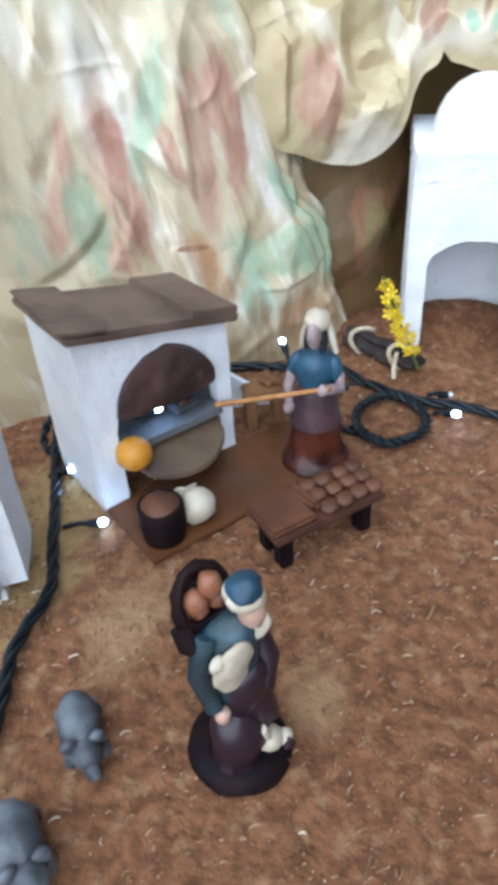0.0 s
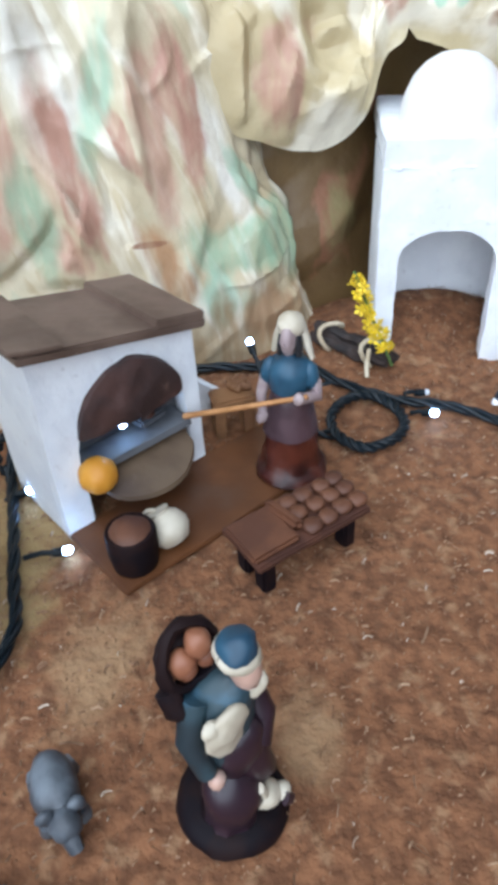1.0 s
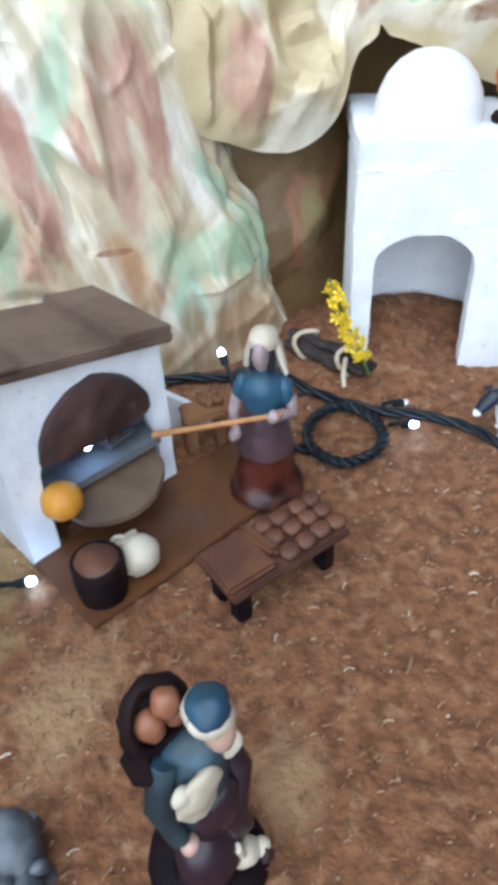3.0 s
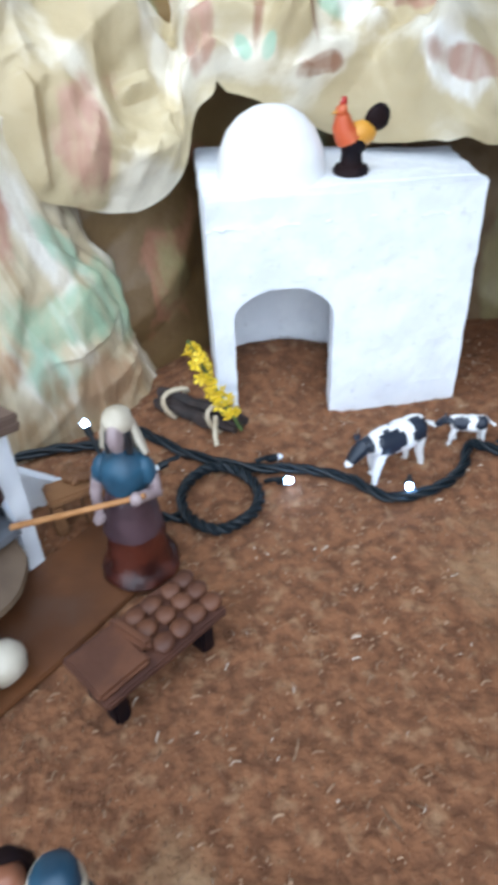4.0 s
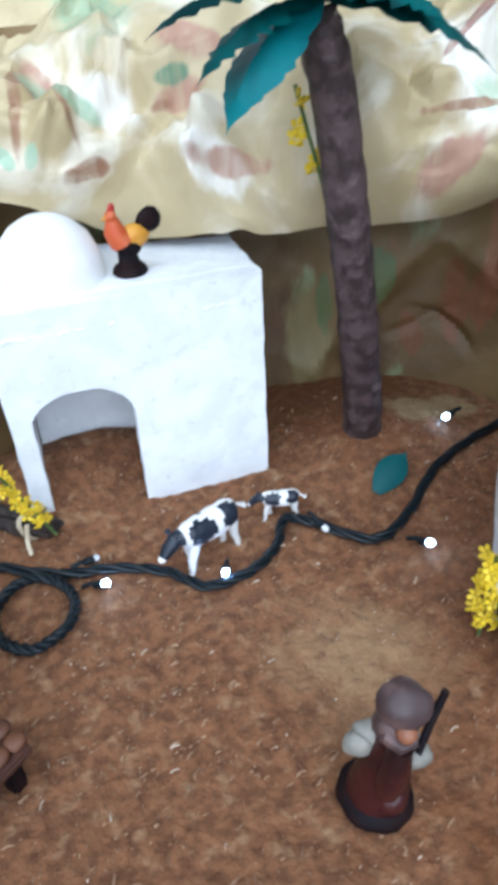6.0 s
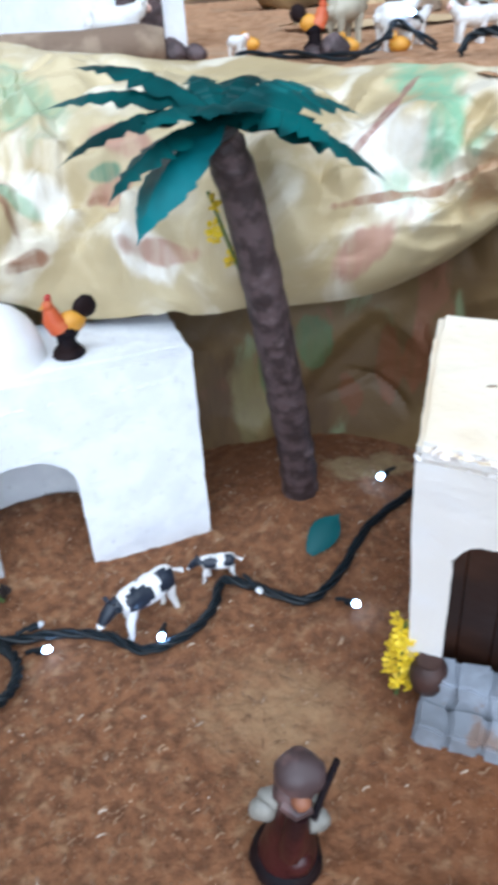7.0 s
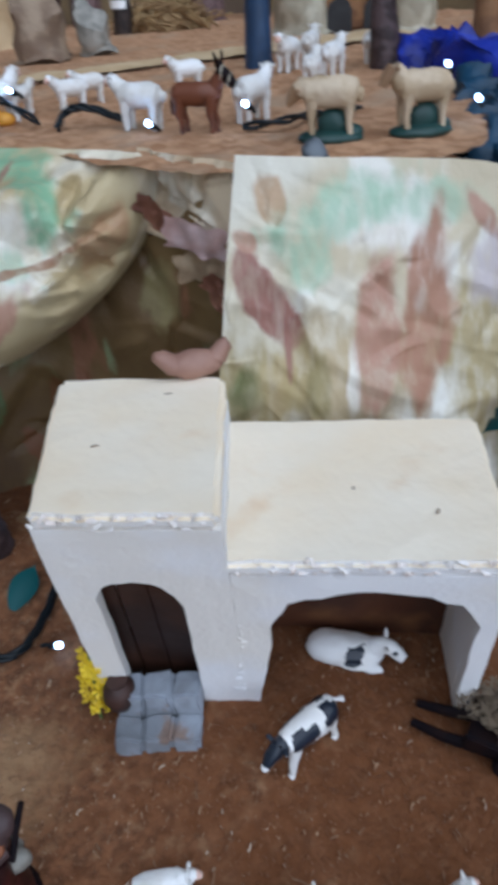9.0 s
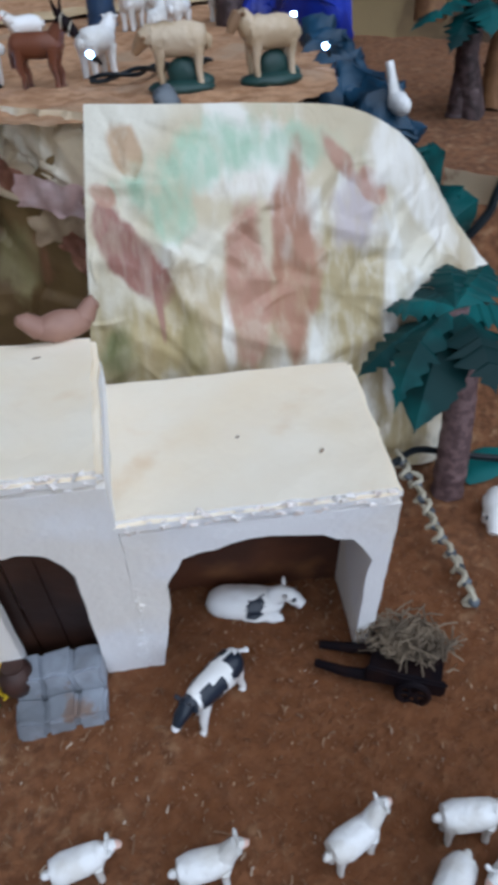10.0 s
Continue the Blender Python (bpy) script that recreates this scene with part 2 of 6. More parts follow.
stroke(CLOTH_LEFT, MINT, (-0.16, 3.66, 0.44), (0.16, 3.74, 0.36), 0.26, 0.35, 0.8)
stroke(CLOTH_LEFT, (0.43, 0.23, 0.11), (-0.37, 3.62, 0.82), (-0.12, 3.66, 0.36), 0.20, 0.25)
stroke(CLOTH_LEFT, (0.30, 0.19, 0.09), (-0.35, 3.60, 0.06), (0.50, 4.1, 0.06), 0.42, 0.4)
stroke(CLOTH_LEFT, TANP, (0.10, 3.74, 0.28), (0.42, 3.95, 0.22), 0.24, 0.35)
stroke(CLOTH_LEFT, RUST, (-0.45, 3.60, 0.72), (-0.24, 3.66, 0.74), 0.03, 0.2)
# the lip: brush marks over the domed house, the hanging bag and the round end
stroke(CLOTH_LIP, ROSE, (0.32, 4.01, 1.68), (0.27, 4.03, 1.08), 0.20, 0.25)
stroke(CLOTH_LIP, BROWNP, (1.15, 4.41, 1.98), (1.10, 4.27, 1.66), 0.06)
stroke(CLOTH_LIP, BROWNP, (1.30, 4.53, 1.98), (1.37, 4.19, 1.64), 0.05)
stroke(CLOTH_LIP, ROSE, (1.22, 4.53, 2.02), (1.34, 4.40, 1.86), 0.16)
stroke(CLOTH_LIP, ROSE, (0.87, 4.38, 1.80), (0.82, 4.31, 1.54), 0.11)
stroke(CLOTH_LIP, BROWNP, (1.30, 4.25, 1.50), (1.48, 4.19, 1.59), 0.055)
stroke(CLOTH_LIP, SNOW, (1.50, 4.20, 1.93), (1.66, 4.22, 1.72), 0.2, 0.35)
stroke(CLOTH_LIP, GREENP, (1.40, 4.15, 1.96), (1.56, 4.20, 1.72), 0.09, 0.3, 0.8)
stroke(CLOTH_LIP, ROSE, (1.66, 4.27, 1.78), (1.95, 4.16, 1.92), 0.13)
stroke(CLOTH_LIP, (0.10, 0.24, 0.15), (1.72, 4.28, 1.90), (1.86, 4.23, 1.97), 0.08)
stroke(CLOTH_LIP, SNOW, (1.80, 4.10, 1.68), (2.05, 3.95, 1.48), 0.16, 0.3)
stroke(CLOTH_LIP, ROSEP, (1.85, 4.05, 1.61), (2.16, 3.88, 1.60), 0.09)
stroke(CLOTH_LIP, MINT, (1.01, 4.30, 1.68), (1.05, 4.28, 1.60), 0.05)
stroke(CLOTH_LIP, MINT, (1.18, 4.26, 1.72), (1.14, 4.26, 1.60), 0.05)
stroke(CLOTH_LIP, GREENP, (1.50, 5.35, 2.28), (1.66, 4.55, 2.12), 0.30, 0.35, 0.75)
stroke(CLOTH_LIP, ROSE, (1.76, 4.45, 2.10), (2.08, 4.25, 2.02), 0.16, 0.3)
stroke(CLOTH_LIP, SNOW, (3.00, 3.75, 2.12), (3.20, 3.62, 1.70), 0.42, 0.4)
stroke(CLOTH_LIP, (0.22, 0.44, 0.27), (3.34, 3.52, 2.24), (3.30, 3.72, 1.90), 0.22, 0.4, 0.9)
stroke(CLOTH_LIP, MINT, (3.20, 3.70, 1.92), (3.05, 3.60, 1.78), 0.16, 0.4, 0.7)
stroke(CLOTH_LIP, BROWNP, (2.80, 3.54, 1.85), (3.56, 3.65, 1.78), 0.045, 0.2)
stroke(CLOTH_LIP, (0.43, 0.26, 0.14), (3.48, 3.62, 1.70), (3.74, 3.50, 1.98), 0.22, 0.3)
stroke(CLOTH_LIP, ROSE2, (2.92, 3.69, 2.03), (3.38, 4.06, 2.18), 0.035, 0.2)
stroke(CLOTH_LIP, ROSE, (2.79, 3.68, 1.40), (3.07, 3.56, 1.68), 0.15, 0.25)
stroke(CLOTH_LIP, BROWNP, (1.33, 4.24, 1.54), (1.46, 4.19, 1.61), 0.06)
stroke(CLOTH_LIP, BROWNP, (1.69, 4.27, 1.78), (1.82, 4.24, 1.82), 0.07)
# the flap behind the stable: pale above, streaked olive and reddish brown below
flap = (-0.6, -0.7, 0.4)
stroke(CLOTH_RIGHT, (0.40, 0.31, 0.14), (3.80, 2.68, 1.52), (3.76, 2.60, 0.8), 0.5, 0.35, 0.9, flap)
stroke(CLOTH_RIGHT, (0.42, 0.31, 0.16), (4.25, 2.30, 1.56), (4.15, 2.2, 0.7), 0.75, 0.35, 0.8, flap)
stroke(CLOTH_RIGHT, (0.19, 0.21, 0.09), (3.80, 2.64, 1.38), (3.74, 2.60, 1.02), 0.16, 0.3, 0.85, flap)
stroke(CLOTH_RIGHT, (0.40, 0.31, 0.14), (4.02, 2.44, 1.45), (3.95, 2.36, 1.0), 0.20, 0.3, 0.8, flap)
stroke(CLOTH_RIGHT, SNOW, (4.20, 2.27, 1.42), (4.12, 2.18, 1.05), 0.07, 0.25, 0.8, flap)
stroke(CLOTH_RIGHT, OLIVE, (4.06, 2.37, 1.40), (3.98, 2.30, 1.05), 0.12, 0.3, 0.8, flap)
stroke(CLOTH_RIGHT, (0.38, 0.29, 0.13), (4.84, 1.96, 1.74), (4.70, 1.80, 0.8), 0.46, 0.35, 0.9, flap)
stroke(CLOTH_RIGHT, SNOW, (4.16, 2.42, 2.02), (4.72, 2.14, 1.92), 0.26, 0.3, 0.8, flap)
stroke(CLOTH_RIGHT, MINT, (3.98, 2.60, 1.95), (4.62, 2.25, 2.16), 0.26, 0.35, 0.85, flap)
stroke(CLOTH_RIGHT, MINT, (4.35, 2.40, 2.08), (4.95, 2.05, 1.98), 0.2, 0.35, 0.7, flap)
stroke(CLOTH_RIGHT, (0.33, 0.26, 0.13), (5.16, 1.78, 1.25), (5.0, 1.6, 0.1), 0.4, 0.3, 0.9, flap)
stroke(CLOTH_RIGHT, MINT, (3.96, 2.58, 1.98), (4.15, 2.44, 1.76), 0.22, 0.35, 0.8, flap)
stroke(CLOTH_RIGHT, (0.46, 0.29, 0.16), (4.00, 2.74, 2.22), (4.03, 2.60, 2.02), 0.15, 0.25, 0.85, flap)
stroke(CLOTH_RIGHT, ROSE2, (3.82, 2.66, 1.90), (3.97, 2.52, 1.46), 0.2, 0.2, 1.0, flap)
stroke(CLOTH_RIGHT, ROSE2, (3.97, 2.51, 1.55), (3.93, 2.45, 1.26), 0.03, 0.2, 0.9, flap)
stroke(CLOTH_RIGHT, ROSE, (4.36, 2.19, 1.88), (4.18, 2.10, 1.05), 0.24, 0.3, 0.95, flap)
stroke(CLOTH_RIGHT, (0.38, 0.19, 0.12), (4.64, 2.15, 1.95), (4.40, 1.98, 1.05), 0.25, 0.3, 0.95, flap)
stroke(CLOTH_RIGHT, LILAC, (4.88, 2.01, 1.86), (4.95, 1.90, 1.52), 0.26, 0.35, 0.85, flap)
stroke(CLOTH_RIGHT, ROSE, (4.79, 2.10, 2.08), (4.92, 2.00, 1.88), 0.13, 0.25, 0.9, flap)
stroke(CLOTH_RIGHT, ROSE, (4.97, 1.97, 1.88), (5.10, 1.86, 1.70), 0.11, 0.25, 0.9, flap)
stroke(CLOTH_RIGHT, SNOW, (5.06, 2.00, 2.06), (5.60, 1.66, 1.30), 0.22, 0.3, 0.9, flap)
stroke(CLOTH_RIGHT, SNOW, (5.08, 1.83, 1.42), (4.92, 1.67, 0.66), 0.10, 0.25, 0.9, flap)
stroke(CLOTH_RIGHT, ROSEP, (3.86, 2.74, 1.98), (3.92, 2.66, 1.90), 0.08, 0.25, 0.9, flap)

# Dark brown paints in the dimmer tone round the stable and the recess's shade.
DIMBROWN, SANDY = (0.135, 0.044, 0.010), (0.35, 0.215, 0.11)
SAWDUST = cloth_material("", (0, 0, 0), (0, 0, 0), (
    ((3.5, 1.2, 0), (1.6, 1.8, 1.0), DIMBROWN, 0.5), ((-0.30, 1.75, 0), (0.16, 0.25, 1.0), SANDY, 0.6), ((0.45, 1.5, 0), (0.10, 0.16, 1.0), SANDY, 0.6),
    ((-0.62, 1.0, 0), (0.14, 0.2, 1.0), SANDY, 0.5), ((1.95, 2.4, 0), (0.3, 0.3, 1.0), SANDY, 0.8), ((2.75, 4.05, 0), (0.65, 0.5, 1.0), DIMBROWN, 0.5), ((-0.78, 2.3, 0), (0.24, 0.75, 1.0), (0.37, 0.26, 0.115), 0.4), ((3.12, 3.84, 0), (0.42, 0.17, 1.0), (0.33, 0.24, 0.12), 0.25)), m=SAWDUST)
CLOTH_MID = cloth_material("painted_paper_scrap", (0.62, 0.50, 0.34), (0.50, 0.34, 0.20), (), (9, 9, 6), [(RUST, 0.55, 0.62), (WHITISH, 0.58, 0.66)])
SCRAPS = [material("pink_scrap", (0.72, 0.57, 0.56), 0.6, (0.56, 0.37, 0.33), 40), material("rust_scrap", (0.34, 0.15, 0.09), 0.6, (0.25, 0.1, 0.06), 60),
          material("beige_scrap", (0.55, 0.42, 0.27), 0.6, (0.45, 0.32, 0.2), 60)]
FARM = cloth_material("far_cloth", (0.30, 0.20, 0.10), (0.20, 0.13, 0.07), (), (1.5, 1.5, 1), [((0.10, 0.06, 0.04), 0.52, 0.6), ((0.42, 0.30, 0.15), 0.56, 0.62)])
BARK = material("dark_bark", (0.085, 0.055, 0.056), 0.6, (0.032, 0.018, 0.018), 130, bump=0.7, bump_scale=260, stain=(0.16, 0.115, 0.115), stain_scale=90, stain_mix=(0.6, 0.75))
TEALLEAF = material("teal_leaf", (0.008, 0.15, 0.165), 0.5, (0.004, 0.075, 0.08), 22, spec=0.25)
BARK2 = material("mauve_bark", (0.17, 0.105, 0.105), 0.7, (0.085, 0.048, 0.05), 160, bump=0.7, bump_scale=300)
DBARK = material("black_bark", (0.035, 0.022, 0.018), 0.7, (0.014, 0.009, 0.008), 130, bump=0.7, bump_scale=260)
ROOF = material("roof_card", (0.15, 0.10, 0.075), 0.5, (0.10, 0.064, 0.047), 40, bump=0.3, stain=(0.22, 0.175, 0.145), stain_scale=30, stain_mix=(0.6, 0.75))
LEAFG = material("plastic_leaf", (0.003, 0.080, 0.078), 0.55, (0.002, 0.03, 0.03), 22, vary=0.4, spec=0.2)
TABLE = material("brown_resin", (0.10, 0.037, 0.02), 0.6, (0.06, 0.021, 0.012), 60, bump=0.2)
POTM = material("dark_brown_clay", (0.05, 0.02, 0.014), 0.6, (0.028, 0.012, 0.009), 60, bump=0.2)
LOAF = material("loaf_resin", (0.125, 0.046, 0.020), 0.6, (0.08, 0.028, 0.013), 70, bump=0.2)
DARK = material("dark_resin", (0.007, 0.005, 0.007), 0.6, (0.014, 0.007, 0.007), 80, spec=0.1)
CABLE = material("dark_green_wire", (0.006, 0.011, 0.015), 0.42, spec=0.3)
PAINTED = material("white_paint", (0.82, 0.82, 0.82), 0.5, (0.78, 0.77, 0.75), 60)
WOOL = material("white_plastic_wool", (0.80, 0.80, 0.79), 0.5, (0.68, 0.66, 0.62), 70, bump=0.5, bump_scale=350)
PINK = material("pink_face", (0.72, 0.50, 0.42), 0.5, (0.66, 0.42, 0.34), 90)
PALE = material("pale_cream_paint", (0.46, 0.42, 0.32), 0.6, (0.34, 0.3, 0.22), 50, bump=0.3)
TAN = material("tan_plastic", (0.60, 0.48, 0.34), 0.6, (0.47, 0.35, 0.22), 60, bump=0.5, bump_scale=300)
TANFACE = material("tan_face", (0.36, 0.22, 0.12), 0.5, (0.28, 0.165, 0.09), 60)
DGREEN = material("dark_green_base", (0.012, 0.05, 0.045), 0.5)
COWP = material("cow_black_paint", (0.012, 0.018, 0.03), 0.3, (0.016, 0.022, 0.036), 60, spec=0.4)
BLACK = material("black_paint", (0.01, 0.01, 0.012), 0.4, (0.02, 0.02, 0.022), 60)
OVEN = material("grey_plaster", (0.13, 0.135, 0.145), 0.7, (0.065, 0.068, 0.078), 40, bump=0.3)
HEARTH = material("sooty_hearth", (0.135, 0.09, 0.055), 0.45, (0.08, 0.05, 0.032), 30, bump=0.3)
SOOT = material("sooty_card", (0.068, 0.032, 0.026), 0.6, (0.035, 0.018, 0.016), 45, bump=0.5, stain=(0.13, 0.075, 0.055), stain_scale=80, stain_mix=(0.62, 0.74))
YELLOW = material("ochre_paint", (0.62, 0.29, 0.03), 0.5, (0.55, 0.23, 0.02), 60)
YELLOW2 = material("yellow_petal", (0.80, 0.58, 0.02), 0.5, (0.72, 0.5, 0.02), 90)
ORANGE = material("orange_paint", (0.55, 0.13, 0.045), 0.45, (0.5, 0.08, 0.02), 90)
RED = material("red_paint", (0.42, 0.03, 0.02), 0.45)
STEM = material("stem_green", (0.10, 0.16, 0.04), 0.6)
IVORY = material("ivory_paint", (0.58, 0.52, 0.41), 0.5, (0.46, 0.40, 0.30), 60, bump=0.2)
TEAL = material("teal_paint", (0.02, 0.075, 0.125), 0.5, (0.012, 0.045, 0.08), 60)
MAUVE = material("mauve_paint", (0.07, 0.036, 0.042), 0.5, (0.042, 0.02, 0.024), 60, bump=0.3)
SKIRT = material("russet_paint", (0.085, 0.019, 0.010), 0.35, (0.028, 0.007, 0.006), 50, bump=0.3, spec=0.45)
SKIN = material("skin_paint", (0.52, 0.37, 0.31), 0.45, (0.48, 0.3, 0.23), 80)
ASHSKIN = material("faded_skin_paint", (0.36, 0.28, 0.27), 0.5, (0.27, 0.2, 0.2), 120)
PURPLE = material("dark_purple_paint", (0.026, 0.012, 0.02), 0.4)
COAT = material("slate_green_paint", (0.025, 0.05, 0.062), 0.5, (0.012, 0.022, 0.028), 50, stain=(0.04, 0.09, 0.13), stain_scale=45)
ROBE = material("dark_robe_paint", (0.045, 0.008, 0.008), 0.35, (0.016, 0.004, 0.005), 50, bump=0.3)
HOOD = material("grey_mauve_paint", (0.13, 0.075, 0.07), 0.5, (0.06, 0.036, 0.036), 110)
GREYW = material("grey_white_paint", (0.32, 0.30, 0.26), 0.6, (0.2, 0.19, 0.165), 70)
GREYP = material("grey_plastic", (0.13, 0.15, 0.17), 0.5, (0.05, 0.056, 0.066), 60, bump=0.3)
CLAY = material("clay_paint", (0.26, 0.10, 0.05), 0.5, (0.17, 0.06, 0.03), 60)
DONKEY = material("donkey_brown", (0.155, 0.047, 0.02), 0.5, (0.09, 0.033, 0.02), 60)
PEEL = material("peel_wood", (0.46, 0.22, 0.08), 0.5, (0.36, 0.16, 0.05), 80)
CARD = material("brown_card", (0.135, 0.05, 0.016), 0.5, (0.088, 0.031, 0.010), 25, bump=0.25, stain=(0.09, 0.045, 0.026), stain_scale=15)
PLANK = material("dark_plank", (0.045, 0.018, 0.010), 0.5, (0.022, 0.009, 0.006), 30, bump=0.3)
RUSSET = material("russet_card", (0.085, 0.026, 0.009), 0.7, (0.05, 0.015, 0.006), 18, bump=0.4, stain=(0.15, 0.06, 0.02), stain_scale=22, stain_mix=(0.58, 0.75))
WOOD = material("raw_wood", (0.25, 0.12, 0.048), 0.7, (0.16, 0.07, 0.028), 60, bump=0.5)
RAFFIA = material("raffia", (0.58, 0.50, 0.36), 0.7, (0.45, 0.36, 0.24), 90)
STONE = material("grey_stone", (0.30, 0.33, 0.38), 0.7, (0.21, 0.225, 0.25), 50, bump=0.5, stain=(0.22, 0.155, 0.125), stain_scale=70, stain_mix=(0.52, 0.66), vary=0.12)
STUMPM = material("cork_bark", (0.30, 0.22, 0.15), 0.8, (0.18, 0.12, 0.08), 40, bump=0.6)
SANDM = material("pale_sand", (0.56, 0.42, 0.25), 0.9, (0.48, 0.34, 0.19), 30, bump=0.4)
OCHREB = material("olive_sack", (0.22, 0.135, 0.055), 0.8, (0.13, 0.08, 0.035), 14, bump=0.4)
STRAW = material("tan_straw", (0.36, 0.24, 0.11), 0.8, (0.22, 0.13, 0.055), 60)
DARKRED = material("dark_red_bark", (0.05, 0.022, 0.02), 0.7, (0.022, 0.012, 0.013), 40, bump=0.5)
HAY = material("dry_hay", (0.22, 0.165, 0.11), 0.8, (0.12, 0.088, 0.058), 90)
HEN = material("hen_brown", (0.34, 0.19, 0.14), 0.55, (0.28, 0.15, 0.11), 50)
BLUE = material("blue_crepe", (0.01, 0.03, 0.34), 0.5, (0.006, 0.015, 0.2), 60, bump=0.5)
BLUEG = material("blue_green_crepe", (0.008, 0.05, 0.10), 0.5, (0.005, 0.03, 0.06), 60, bump=0.5)
BLUER = material("dark_blue_robe", (0.018, 0.05, 0.115), 0.5)
SHAVING = material("pale_shaving", (0.37, 0.235, 0.14), 0.85, (0.20, 0.105, 0.055), 200, (0.35, 0.6))
SPECK = material("white_speck", (0.56, 0.46, 0.36), 0.8, (0.36, 0.26, 0.18), 200)
LIT = glowing("lit_led", (0.36, 0.6, 1.0), 32.0)
CLEAR = material("clear_plastic", (0.75, 0.78, 0.8), 0.15, spec=0.7)


# ---- building helpers ----
class Shape:
    """A mesh in the making; new faces take the current material slot."""

    def __init__(self):
        self.bm, self.slot = bmesh.new(), 0

    def take(self, verts, m=None):
        if m is not None:
            bmesh.ops.transform(self.bm, matrix=m, verts=verts)
        for f in {f for v in verts for f in v.link_faces}:
            f.material_index = self.slot
        return verts

    def box(self, c, size, rot=(0, 0, 0), bevel=0.0):
        vs = bmesh.ops.create_cube(self.bm, size=1)["verts"]
        m = Matrix.LocRotScale(c, Euler([radians(a) for a in rot]), size)
        bmesh.ops.transform(self.bm, matrix=m, verts=vs)
        if bevel:
            es = list({e for v in vs for e in v.link_edges})
            r = bmesh.ops.bevel(self.bm, geom=vs + es, offset=bevel, segments=2, affect="EDGES", clamp_overlap=True)
            vs = r["verts"]
        return self.take(vs)

    def ball(self, c, size, rot=(0, 0, 0), sub=2):
        vs = bmesh.ops.create_icosphere(self.bm, subdivisions=sub, radius=1)["verts"]
        return self.take(vs, Matrix.LocRotScale(c, Euler([radians(a) for a in rot]), size if hasattr(size, "__len__") else (size,) * 3))

    def tube(self, pts, radii, seg=8, cap=True, flat=1.0):
        pts = [Vector(p) for p in pts]
        if not hasattr(radii, "__len__"):
            radii = [radii] * len(pts)
        rings, side = [], None
        for k, p in enumerate(pts):
            d = (pts[min(k + 1, len(pts) - 1)] - pts[max(k - 1, 0)]).normalized()
            ref = side if side else (Vector((0, 0, 1)) if abs(d.z) < 0.9 else Vector((1, 0, 0))).cross(d)
            side = (ref - d * ref.dot(d)).normalized()
            up = d.cross(side)
            rings.append([self.bm.verts.new(p + radii[k] * (math.cos(a) * side + flat * math.sin(a) * up))
                          for a in [2 * math.pi * j / seg for j in range(seg)]])
        fs = []
        for a, b in zip(rings, rings[1:]):
            fs += [self.bm.faces.new((a[j], a[(j + 1) % seg], b[(j + 1) % seg], b[j])) for j in range(seg)]
        if cap:
            fs += [self.bm.faces.new(rings[0][::-1]), self.bm.faces.new(rings[-1])]
        for f in fs:
            f.material_index = self.slot
        return [v for r in rings for v in r]

    def lathe(self, c, profile, seg=20, squash=1.0):
        return self.tube([(c[0], c[1], c[2] + z + 1e-5 * k) for k, (r, z) in enumerate(profile)], [r for r, z in profile], seg)

    def prism(self, outline, depth, m=None):
        """An outline in x and z, thickened along +y by depth."""
        a = [self.bm.verts.new((x, 0, z)) for x, z in outline]
        b = [self.bm.verts.new((x, depth, z)) for x, z in outline]
        n = len(a)
        fs = [self.bm.faces.new(a), self.bm.faces.new(b[::-1])]
        fs += [self.bm.faces.new((a[(j + 1) % n], a[j], b[j], b[(j + 1) % n])) for j in range(n)]
        for f in fs:
            f.material_index = self.slot
        if m is not None:
            bmesh.ops.transform(self.bm, matrix=m, verts=a + b)
        return a + b

    def sheet(self, fn, nu, nv):
        g = [[self.bm.verts.new(fn(i / nu, j / nv)) for j in range(nv + 1)] for i in range(nu + 1)]
        for i in range(nu):
            for j in range(nv):
                self.bm.faces.new((g[i][j], g[i + 1][j], g[i + 1][j + 1], g[i][j + 1])).material_index = self.slot
        return g


def part(name, sh, mats, parent=None, label="", at=(0, 0, 0), turn=(0, 0, 0), smooth=40, size=1.0):
    """One mesh object from a Shape in decimetres, at a place in decimetres."""
    bm = sh.bm
    bmesh.ops.recalc_face_normals(bm, faces=bm.faces)
    bmesh.ops.triangulate(bm, faces=[f for f in bm.faces if len(f.verts) > 4])
    bm.transform(Matrix.Diagonal((S * size, S * size, S * size, 1)))
    me = bpy.data.meshes.new(name)
    bm.to_mesh(me)
    bm.free()
    for m in mats if isinstance(mats, (list, tuple)) else [mats]:
        me.materials.append(m)
    if smooth:
        me.polygons.foreach_set("use_smooth", [True] * len(me.polygons))
        me.set_sharp_from_angle(angle=radians(smooth))
    ob = new(name, me)
    ob.matrix_basis = place(at, turn)
    ob.parent = parent
    if label:
        tagged(ob, label)
    return ob


def place(at, turn=(0, 0, 0)):
    return pose(at[0] * S, at[1] * S, at[2] * S, *turn)


def thing(name, at, turn=(0, 0, 0), label="", category="", group=""):
    ob = new(name)
    ob.empty_display_size = 0.01
    ob.matrix_basis = place(at, turn)
    return tagged(ob, label, category, group)


def nz(x, y, z=0.0, f=1.0):
    return noise.noise(Vector((x * f, y * f, z * f)))


def smooth01(v):
    v = max(0.0, min(1.0, v))
    return v * v * (3 - 2 * v)


